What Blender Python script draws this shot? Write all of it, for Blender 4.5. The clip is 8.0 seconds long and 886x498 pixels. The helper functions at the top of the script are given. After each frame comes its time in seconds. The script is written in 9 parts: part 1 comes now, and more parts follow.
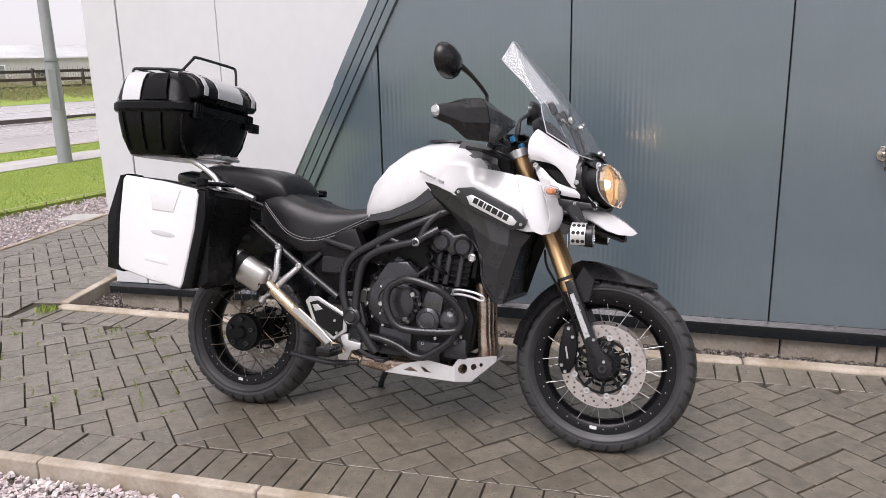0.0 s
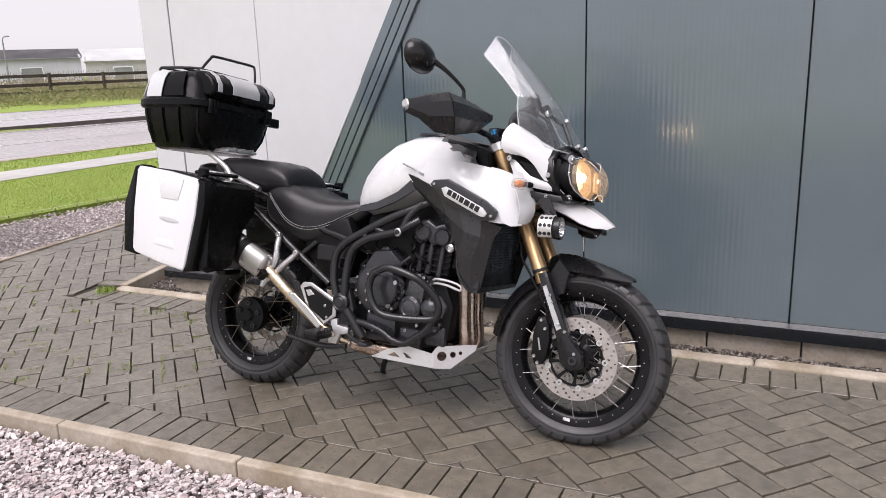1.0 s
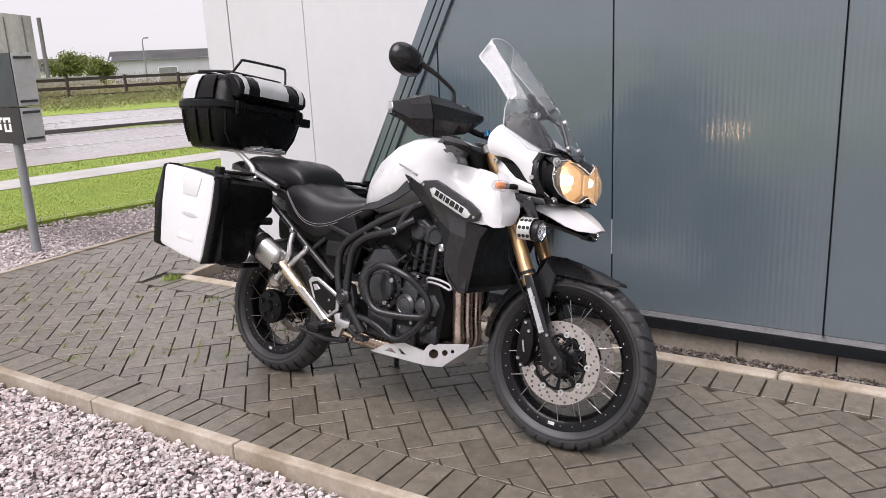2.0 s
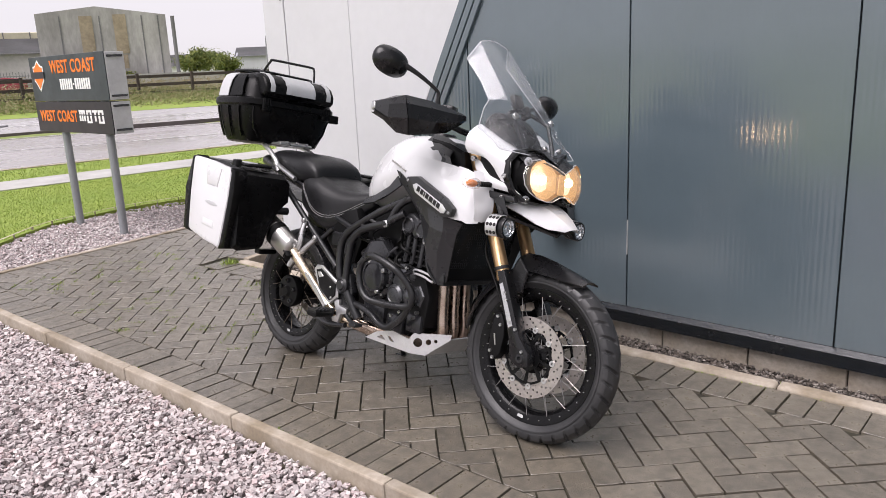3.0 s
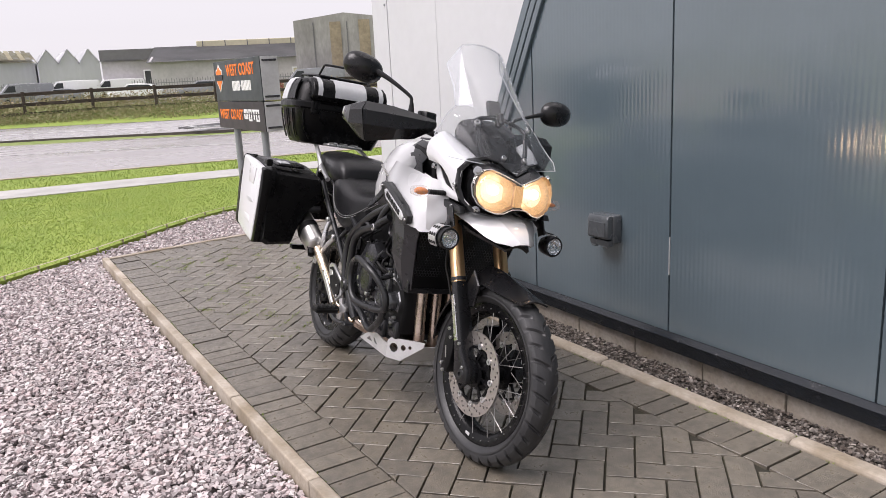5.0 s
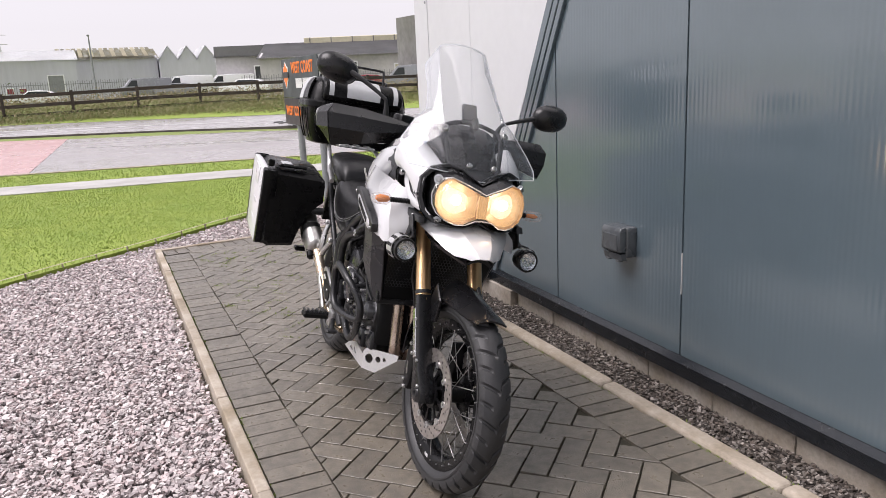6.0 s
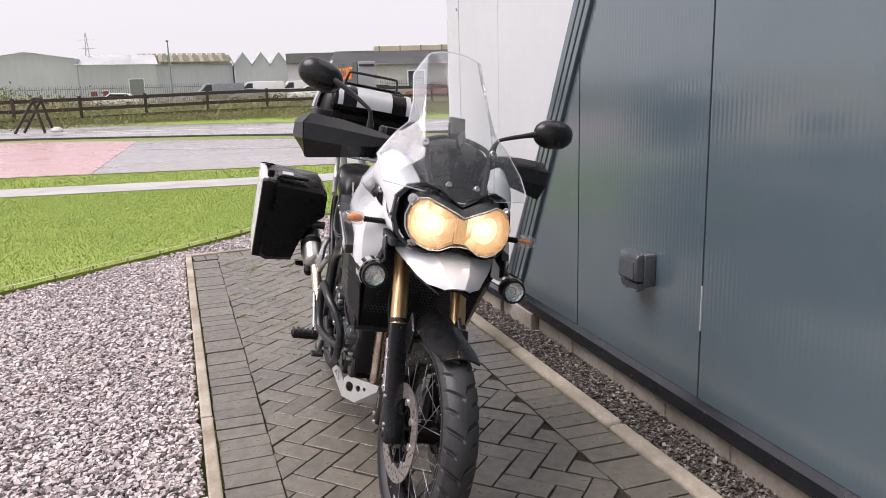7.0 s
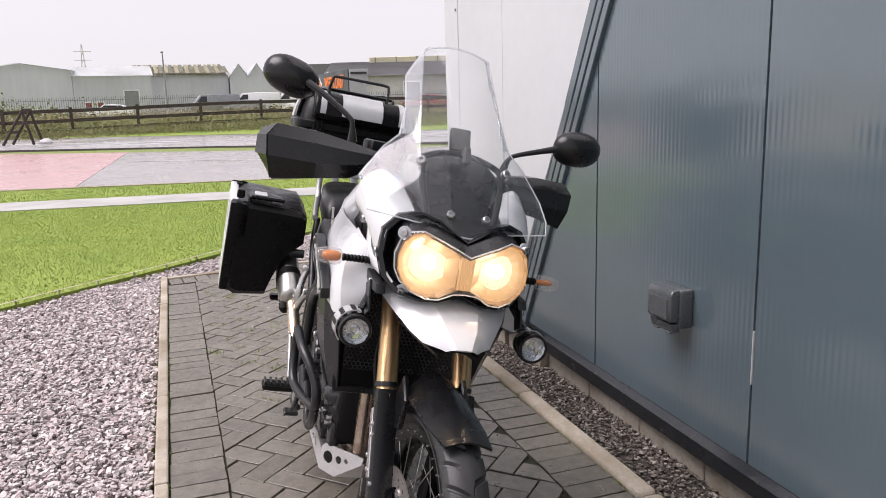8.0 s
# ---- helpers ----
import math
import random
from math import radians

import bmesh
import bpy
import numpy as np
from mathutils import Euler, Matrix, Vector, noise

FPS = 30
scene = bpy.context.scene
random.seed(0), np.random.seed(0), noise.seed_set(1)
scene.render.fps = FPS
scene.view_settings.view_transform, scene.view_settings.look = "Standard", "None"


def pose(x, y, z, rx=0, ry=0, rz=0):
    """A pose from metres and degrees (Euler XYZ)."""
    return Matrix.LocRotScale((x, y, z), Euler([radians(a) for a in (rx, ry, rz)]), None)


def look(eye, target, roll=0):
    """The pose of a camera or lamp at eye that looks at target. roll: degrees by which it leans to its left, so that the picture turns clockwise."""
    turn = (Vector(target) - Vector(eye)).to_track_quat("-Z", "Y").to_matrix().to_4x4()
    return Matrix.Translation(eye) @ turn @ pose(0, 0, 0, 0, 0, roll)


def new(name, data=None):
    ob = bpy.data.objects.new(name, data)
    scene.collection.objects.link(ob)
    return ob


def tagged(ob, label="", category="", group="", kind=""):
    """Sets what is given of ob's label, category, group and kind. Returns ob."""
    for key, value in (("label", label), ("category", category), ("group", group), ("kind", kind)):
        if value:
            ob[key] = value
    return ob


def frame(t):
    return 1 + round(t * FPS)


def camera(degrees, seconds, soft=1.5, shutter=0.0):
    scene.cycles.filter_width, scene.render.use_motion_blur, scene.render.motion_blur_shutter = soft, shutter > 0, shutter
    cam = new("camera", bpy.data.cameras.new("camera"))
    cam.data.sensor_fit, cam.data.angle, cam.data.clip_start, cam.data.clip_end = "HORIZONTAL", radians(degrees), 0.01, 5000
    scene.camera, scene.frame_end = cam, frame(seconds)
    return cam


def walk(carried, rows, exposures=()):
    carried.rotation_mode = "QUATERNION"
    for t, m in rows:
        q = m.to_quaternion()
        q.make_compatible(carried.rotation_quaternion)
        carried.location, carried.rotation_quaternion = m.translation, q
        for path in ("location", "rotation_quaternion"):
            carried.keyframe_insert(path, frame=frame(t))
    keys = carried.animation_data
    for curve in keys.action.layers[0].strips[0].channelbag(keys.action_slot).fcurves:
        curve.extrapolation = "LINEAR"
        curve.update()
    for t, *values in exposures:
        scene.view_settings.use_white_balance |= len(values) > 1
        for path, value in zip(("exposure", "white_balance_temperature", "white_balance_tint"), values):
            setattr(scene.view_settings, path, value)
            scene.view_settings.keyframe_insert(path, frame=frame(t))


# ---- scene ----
# camera
cam = camera(60.8, 8.0, soft=0.7)
PATH = [
    (0, (0.082, 0.107, 1.422), (-0.503, 1.959, 0.944), -1.3),
    (0.5, (0.339, 0.122, 1.421), (-0.371, 1.93, 0.944), -1.6),
    (1, (0.546, 0.193, 1.404), (-0.292, 1.945, 0.926), -2.0),
    (1.5, (0.746, 0.289, 1.418), (-0.215, 1.976, 0.938), -2.3),
    (1.7, (0.825, 0.328, 1.409), (-0.19, 1.984, 0.931), -2.5),
    (2.8, (1.365, 0.548, 1.43), (0.082, 2.004, 0.949), -2.7),
    (3, (1.432, 0.594, 1.412), (0.111, 2.017, 0.936), -2.6),
    (3.5, (1.601, 0.788, 1.419), (0.169, 2.1, 0.944), -2.6),
    (4, (1.737, 0.959, 1.401), (0.21, 2.162, 0.931), -2.7),
    (4.5, (1.916, 1.171, 1.408), (0.31, 2.268, 0.94), -2.9),
    (4.7, (1.977, 1.264, 1.389), (0.332, 2.305, 0.933), -2.9),
    (5.8, (2.076, 1.785, 1.384), (0.291, 2.564, 0.93), -2.9),
    (6, (2.102, 1.895, 1.381), (0.294, 2.624, 0.936), -2.6),
    (6.5, (2.108, 2.106, 1.394), (0.261, 2.738, 0.961), -2.0),
    (7, (1.98, 2.238, 1.374), (0.11, 2.812, 0.958), -1.6),
    (7.5, (1.739, 2.341, 1.37), (-0.141, 2.895, 0.97), -1.5),
    (8, (1.491, 2.381, 1.355), (-0.382, 2.967, 0.967), -1.6),
]
walk(cam, [(t, look(eye, target, roll)) for t, eye, target, roll in PATH], exposures=[(0, 0.16, 6480, 20), (8, 0.16, 6480, 20)])

# world, sun and exposure: a bright, wet, overcast day
SUN_ELEVATION, SUN_AZIMUTH = 60.0, 265.0      # degrees; azimuth counted from +x towards +y
world = bpy.data.worlds.new("overcast")
scene.world = world
world.use_nodes = True
wn, wl = world.node_tree.nodes, world.node_tree.links
sky = wn.new("ShaderNodeTexSky")
sky.sky_type, sky.sun_disc = "NISHITA", False
sky.sun_elevation, sky.sun_rotation = radians(SUN_ELEVATION), radians(90 - SUN_AZIMUTH)
sky.air_density, sky.dust_density, sky.ozone_density = 1.0, 1.0, 1.0
pale = wn.new("ShaderNodeHueSaturation")
pale.inputs["Saturation"].default_value = 0.12
wl.new(sky.outputs[0], pale.inputs["Color"])
wl.new(pale.outputs[0], wn["Background"].inputs["Color"])
wn["Background"].inputs["Strength"].default_value = 0.05
cloud = wn.new("ShaderNodeBackground")
cloud.inputs["Color"].default_value, cloud.inputs["Strength"].default_value = (0.985, 0.99, 1.0, 1), 0.53
both_skies = wn.new("ShaderNodeAddShader")
wl.new(wn["Background"].outputs[0], both_skies.inputs[0])
wl.new(cloud.outputs[0], both_skies.inputs[1])
wl.new(both_skies.outputs[0], wn["World Output"].inputs["Surface"])
sun_data = bpy.data.lights.new("sun", "SUN")
sun_data.energy, sun_data.angle, sun_data.color = 4.0, radians(45), (1.0, 0.98, 0.955)
sun = new("sun", sun_data)
_a, _e = radians(SUN_AZIMUTH), radians(SUN_ELEVATION)
sun.matrix_world = look((30 * math.cos(_a) * math.cos(_e), 30 * math.sin(_a) * math.cos(_e), 30 * math.sin(_e)), (0, 0, 0))


# ---- tools ----
def part(name, bm, material, parent=None, label="", smooth=0):
    """Links a bmesh as one mesh object; smooth: the angle under which edges are shaded soft."""
    bm.normal_update()
    me = bpy.data.meshes.new(name)
    if smooth:
        for f in bm.faces:
            f.smooth = True
        limit = radians(smooth)
        for e in bm.edges:
            if len(e.link_faces) == 2 and e.calc_face_angle(0) > limit:
                e.smooth = False
    bm.to_mesh(me)
    bm.free()
    me.materials.append(material)
    ob = new(name, me)
    if parent is not None:
        ob.parent = parent
    if label:
        ob["label"] = label
    return ob


def thing(name, label, category, m=None, group="", kind=""):
    ob = new(name)
    ob.empty_display_size = 0.1
    if m is not None:
        ob.matrix_world = m
    return tagged(ob, label, category, group, kind)


def mesh_part(name, verts, faces, material, parent=None, label="", smooth=False):
    me = bpy.data.meshes.new(name)
    me.from_pydata(verts, [], faces)
    if smooth:
        me.polygons.foreach_set("use_smooth", [True] * len(me.polygons))
    me.materials.append(material)
    me.update()
    ob = new(name, me)
    if parent is not None:
        ob.parent = parent
    if label:
        ob["label"] = label
    return ob


def box(bm, x0, x1, y0, y1, z0, z1, bevel=0.0, m=None, segs=1):
    vs = [bm.verts.new(p) for p in ((x0, y0, z0), (x1, y0, z0), (x1, y1, z0), (x0, y1, z0), (x0, y0, z1), (x1, y0, z1), (x1, y1, z1), (x0, y1, z1))]
    fs = [bm.faces.new([vs[i] for i in q]) for q in ((3, 2, 1, 0), (4, 5, 6, 7), (0, 1, 5, 4), (1, 2, 6, 5), (2, 3, 7, 6), (3, 0, 4, 7))]
    if bevel:
        es = list({e for f in fs for e in f.edges})
        r = bmesh.ops.bevel(bm, geom=es, offset=bevel, segments=segs, affect="EDGES", profile=0.5)
        vs = list({v for f in r["faces"] for v in f.verts} | {v for v in vs if v.is_valid})
    if m is not None:
        bmesh.ops.transform(bm, matrix=m, verts=vs)
    return bm


def prism(bm, outline, a, b, axis="y", bevel=0.0, segs=1):
    """A flat outline of two coordinates, drawn out along an axis from a to b."""
    put = {"y": lambda p, q: (p[0], q, p[1]), "x": lambda p, q: (q, p[0], p[1]), "z": lambda p, q: (p[0], p[1], q)}[axis]
    lo = [bm.verts.new(put(p, a)) for p in outline]
    hi = [bm.verts.new(put(p, b)) for p in outline]
    n = len(outline)
    fs = [bm.faces.new(lo), bm.faces.new(hi[::-1])]
    fs += [bm.faces.new((lo[(i + 1) % n], lo[i], hi[i], hi[(i + 1) % n])) for i in range(n)]
    bmesh.ops.recalc_face_normals(bm, faces=fs)
    if bevel:
        es = list({e for f in fs[:2] for e in f.edges})
        bmesh.ops.bevel(bm, geom=es, offset=bevel, segments=segs, affect="EDGES", profile=0.5)
    return bm


def smooth_path(pts, n=6, closed=False):
    """A soft curve through the points."""
    P = [Vector(p) for p in pts]
    out, N = [], len(P)
    for i in range(N if closed else N - 1):
        a = P[(i - 1) % N] if closed or i else P[0] * 2 - P[1]
        b, c = P[i], P[(i + 1) % N]
        d = P[(i + 2) % N] if closed or i + 2 < N else c * 2 - b
        for k in range(n):
            t = k / n
            out.append(0.5 * ((2 * b) + (c - a) * t + (2 * a - 5 * b + 4 * c - d) * t * t + (3 * b - a - 3 * c + d) * t ** 3))
    if not closed:
        out.append(P[-1])
    return out


def tube(bm, pts, r, segs=10, soft=5, closed=False, cap=True):
    """A round bar along a path; r may be one radius or one for each point."""
    P = smooth_path(pts, soft, closed) if soft else [Vector(p) for p in pts]
    n = len(P)
    rs = [r] * n if not isinstance(r, (list, tuple)) else [float(q) for q in np.interp(np.linspace(0, 1, n), np.linspace(0, 1, len(r)), r)]
    rings, up = [], None
    for i, p in enumerate(P):
        a = P[(i - 1) % n] if closed or i else p
        b = P[(i + 1) % n] if closed or i + 1 < n else p
        d = (b - a).normalized()
        if up is None:
            up = Vector((0, 0, 1)) if abs(d.z) < 0.9 else Vector((1, 0, 0))
        s = d.cross(up).normalized()
        up = s.cross(d).normalized()
        rings.append([bm.verts.new(p + rs[i] * (math.cos(k * math.tau / segs) * s + math.sin(k * math.tau / segs) * up)) for k in range(segs)])
    for i in range(n if closed else n - 1):
        A, B = rings[i], rings[(i + 1) % n]
        for k in range(segs):
            bm.faces.new((A[k], A[(k + 1) % segs], B[(k + 1) % segs], B[k]))
    if cap and not closed:
        bm.faces.new(rings[0][::-1])
        bm.faces.new(rings[-1])
    return bm


def lathe(bm, profile, m=None, segs=24, closed=False):
    """Turns (radius, height) pairs round the local z axis, then places them with m."""
    m = m or Matrix()
    rings = []
    for r, z in profile:
        rings.append([bm.verts.new(m @ Vector((r * math.cos(k * math.tau / segs), r * math.sin(k * math.tau / segs), z))) for k in range(segs)] if r > 1e-6 else [bm.verts.new(m @ Vector((0, 0, z)))])
    pairs = list(zip(rings, rings[1:])) + ([(rings[-1], rings[0])] if closed else [])
    fs = []
    for A, B in pairs:
        for k in range(segs):
            j = (k + 1) % segs
            if len(A) == 1 and len(B) == 1:
                continue
            if len(A) == 1:
                fs.append(bm.faces.new((A[0], B[j], B[k])))
            elif len(B) == 1:
                fs.append(bm.faces.new((A[k], A[j], B[0])))
            else:
                fs.append(bm.faces.new((A[k], A[j], B[j], B[k])))
    bmesh.ops.recalc_face_normals(bm, faces=fs)
    return bm


def loft(bm, rings, cap=True, closed=True):
    """Skins a row of rings that have the same number of points."""
    R = [[bm.verts.new(p) for p in ring] for ring in rings]
    n, fs = len(R[0]), []
    for A, B in zip(R, R[1:]):
        for k in range(n if closed else n - 1):
            j = (k + 1) % n
            fs.append(bm.faces.new((A[k], A[j], B[j], B[k])))
    if cap:
        fs += [bm.faces.new(R[0][::-1]), bm.faces.new(R[-1])]
    bmesh.ops.recalc_face_normals(bm, faces=fs)
    return bm


def oval(c, u, v, ru, rv, n=20, power=2.0):
    """A ring round c in the plane of u and v; power above 2 squares it off."""
    c, u, v = Vector(c), Vector(u), Vector(v)
    out = []
    for k in range(n):
        a = k * math.tau / n
        ca, sa = math.cos(a), math.sin(a)
        out.append(c + u * ru * math.copysign(abs(ca) ** (2 / power), ca) + v * rv * math.copysign(abs(sa) ** (2 / power), sa))
    return out


def along(p, q):
    """A pose whose z axis runs from p towards q."""
    d = Vector(q) - Vector(p)
    return Matrix.Translation(p) @ d.to_track_quat("Z", "Y").to_matrix().to_4x4()


def bar(bm, p, q, r, segs=12):
    return lathe(bm, [(0, 0), (r, 0), (r, (Vector(q) - Vector(p)).length), (0, (Vector(q) - Vector(p)).length)], along(p, q), segs)


def bolt(bm, p, way, r=0.006, h=0.005):
    return lathe(bm, [(0, -0.004), (r, -0.004), (r, h * 0.7), (r * 0.8, h), (r * 0.45, h), (r * 0.4, h * 0.4), (0, h * 0.4)], along(p, Vector(p) + Vector(way)), 10)


# ---- materials ----
def material(name, base, rough=0.5, metal=0.0, vary=0.15, scale=3.0, fine=60.0, bump=0.0, bump_scale=150.0, other=None,
             rough_vary=0.08, island=0.0, each=0.0, spec=0.5, coat=0.0, stretch=(1, 1, 1), ior=1.5):
    """A surface with stains at one scale and grain at another; other: a second colour in the stains; island, each: variation from
    piece to piece (in one mesh, between objects)."""
    mat = bpy.data.materials.new(name)
    mat.use_nodes = True
    nt = mat.node_tree
    b = nt.nodes["Principled BSDF"]
    pos = nt.nodes.new("ShaderNodeNewGeometry")
    vec = nt.nodes.new("ShaderNodeVectorMath")
    vec.operation = "MULTIPLY"
    vec.inputs[1].default_value = stretch
    nt.links.new(pos.outputs["Position"], vec.inputs[0])

    def grain(s, detail):
        t = nt.nodes.new("ShaderNodeTexNoise")
        t.inputs["Scale"].default_value, t.inputs["Detail"].default_value, t.inputs["Roughness"].default_value = s, detail, 0.6
        nt.links.new(vec.outputs[0], t.inputs["Vector"])
        return t.outputs["Fac"]

    def mix(f, a, c, kind="MIX"):
        m = nt.nodes.new("ShaderNodeMix")
        m.data_type, m.blend_type = "RGBA", kind
        for sock, v in ((m.inputs[0], f), (m.inputs[6], a), (m.inputs[7], c)):
            if isinstance(v, (int, float)):
                sock.default_value = v
            elif isinstance(v, (tuple, list)):
                sock.default_value = (*v, 1)
            else:
                nt.links.new(v, sock)
        return m.outputs[2]

    def steps(src, lo, hi):
        r = nt.nodes.new("ShaderNodeMapRange")
        r.inputs["From Min"].default_value, r.inputs["From Max"].default_value = lo, hi
        nt.links.new(src, r.inputs["Value"])
        return r.outputs[0]

    big, small = grain(scale, 4), grain(fine, 3)
    other = other or tuple(c * (1 - vary) for c in base)
    col = mix(steps(big, 0.35, 0.65), base, other)
    col = mix(steps(small, 0.3, 0.7), col, mix(1.0, col, (1 - vary * 0.7,) * 3, "MULTIPLY"))
    for amount, node, out in ((island, pos, "Random Per Island"), (each, None, "Random")):
        if amount:
            src = node.outputs[out] if node else nt.nodes.new("ShaderNodeObjectInfo").outputs[out]
            ramp = nt.nodes.new("ShaderNodeMapRange")
            ramp.inputs["To Min"].default_value, ramp.inputs["To Max"].default_value = 1 - amount, 1 + amount
            nt.links.new(src, ramp.inputs["Value"])
            mul = nt.nodes.new("ShaderNodeVectorMath")
            mul.operation = "SCALE"
            nt.links.new(col, mul.inputs[0])
            nt.links.new(ramp.outputs[0], mul.inputs["Scale"])
            col = mul.outputs[0]
    nt.links.new(col, b.inputs["Base Color"])
    rr = nt.nodes.new("ShaderNodeMapRange")
    rr.inputs["From Min"].default_value, rr.inputs["From Max"].default_value = 0.3, 0.7
    rr.inputs["To Min"].default_value, rr.inputs["To Max"].default_value = max(0.02, rough - rough_vary), min(1, rough + rough_vary)
    nt.links.new(big, rr.inputs["Value"])
    nt.links.new(rr.outputs[0], b.inputs["Roughness"])
    b.inputs["Metallic"].default_value, b.inputs["IOR"].default_value = metal, ior
    b.inputs["Specular IOR Level"].default_value = spec
    b.inputs["Coat Weight"].default_value, b.inputs["Coat Roughness"].default_value = coat, 0.06
    if bump:
        bp = nt.nodes.new("ShaderNodeBump")
        bp.inputs["Strength"].default_value, bp.inputs["Distance"].default_value = bump, 0.4 / bump_scale
        nt.links.new(grain(bump_scale, 4), bp.inputs["Height"])
        nt.links.new(bp.outputs[0], b.inputs["Normal"])
    return mat


def palette(name, colours, rough, bump=0.3, bump_scale=200.0):
    """Loose pieces in one mesh, each taking one of several colours."""
    mat = material(name, (0.5, 0.5, 0.5), rough, vary=0.25, scale=40, fine=200, bump=bump, bump_scale=bump_scale)
    nt = mat.node_tree
    b = nt.nodes["Principled BSDF"]
    pos = nt.nodes.new("ShaderNodeNewGeometry")
    ramp = nt.nodes.new("ShaderNodeValToRGB")
    ramp.color_ramp.interpolation = "LINEAR"
    while len(ramp.color_ramp.elements) < len(colours):
        ramp.color_ramp.elements.new(0.5)
    for i, c in enumerate(colours):
        ramp.color_ramp.elements[i].position = i / (len(colours) - 1)
        ramp.color_ramp.elements[i].color = (*c, 1)
    nt.links.new(pos.outputs["Random Per Island"], ramp.inputs[0])
    old = b.inputs["Base Color"].links[0].from_socket
    mul = nt.nodes.new("ShaderNodeMix")
    mul.data_type, mul.blend_type = "RGBA", "MULTIPLY"
    mul.inputs[0].default_value = 1.0
    nt.links.new(ramp.outputs[0], mul.inputs[6])
    dbl = nt.nodes.new("ShaderNodeVectorMath")
    dbl.operation = "SCALE"
    dbl.inputs["Scale"].default_value = 2.0
    nt.links.new(old, dbl.inputs[0])
    nt.links.new(dbl.outputs[0], mul.inputs[7])
    nt.links.new(mul.outputs[2], b.inputs["Base Color"])
    return mat


def glass(name, tint=(1, 1, 1), rough=0.0, haze=0.0, grazing=4.0, gloss_top=0.6):
    """A thin clear sheet: mostly straight through, with a glossy face."""
    mat = bpy.data.materials.new(name)
    mat.use_nodes = True
    nt = mat.node_tree
    nt.nodes.remove(nt.nodes["Principled BSDF"])
    clear = nt.nodes.new("ShaderNodeBsdfTransparent")
    clear.inputs[0].default_value = (*tint, 1)
    gloss = nt.nodes.new("ShaderNodeBsdfGlossy")
    gloss.inputs["Roughness"].default_value = rough
    edge = nt.nodes.new("ShaderNodeLayerWeight")
    edge.inputs[0].default_value = 0.5
    power = nt.nodes.new("ShaderNodeMath")
    power.operation = "POWER"
    power.inputs[1].default_value = grazing
    nt.links.new(edge.outputs["Facing"], power.inputs[0])
    fres = nt.nodes.new("ShaderNodeMath")
    fres.operation = "MULTIPLY_ADD"
    fres.inputs[1].default_value, fres.inputs[2].default_value = gloss_top, 0.035
    nt.links.new(power.outputs[0], fres.inputs[0])
    mx = nt.nodes.new("ShaderNodeMixShader")
    nt.links.new(fres.outputs[0], mx.inputs[0])
    nt.links.new(clear.outputs[0], mx.inputs[1])
    nt.links.new(gloss.outputs[0], mx.inputs[2])
    out = mx
    if haze:
        milk, through_light, near_light = nt.nodes.new("ShaderNodeMixShader"), nt.nodes.new("ShaderNodeBsdfTranslucent"), nt.nodes.new("ShaderNodeBsdfDiffuse")
        through_light.inputs[0].default_value = near_light.inputs[0].default_value = (0.85, 0.87, 0.9, 1)
        nt.links.new(through_light.outputs[0], milk.inputs[1])
        nt.links.new(near_light.outputs[0], milk.inputs[2])
        m2 = nt.nodes.new("ShaderNodeMixShader")
        m2.inputs[0].default_value = haze
        nt.links.new(mx.outputs[0], m2.inputs[1])
        nt.links.new(milk.outputs[0], m2.inputs[2])
        out = m2
    nt.links.new(out.outputs[0], nt.nodes["Material Output"].inputs["Surface"])
    return mat


def glowing(name, colour, strength, facets=0.0):
    mat = bpy.data.materials.new(name)
    mat.use_nodes = True
    b = mat.node_tree.nodes["Principled BSDF"]
    nt = mat.node_tree
    b.inputs["Base Color"].default_value = tuple(c * 0.02 for c in colour) + (1,)
    b.inputs["Emission Color"].default_value = (*colour, 1)
    b.inputs["Emission Strength"].default_value = strength
    if facets:
        cells, level = nt.nodes.new("ShaderNodeTexNoise"), nt.nodes.new("ShaderNodeMapRange")
        cells.inputs["Scale"].default_value, cells.inputs["Detail"].default_value = facets, 1.0
        level.inputs["To Min"].default_value, level.inputs["To Max"].default_value = strength * 0.55, strength * 1.55
        nt.links.new(cells.outputs["Fac"], level.inputs["Value"])
        level.inputs["From Min"].default_value, level.inputs["From Max"].default_value = 0.32, 0.68
        nt.links.new(level.outputs[0], b.inputs["Emission Strength"])
    return mat


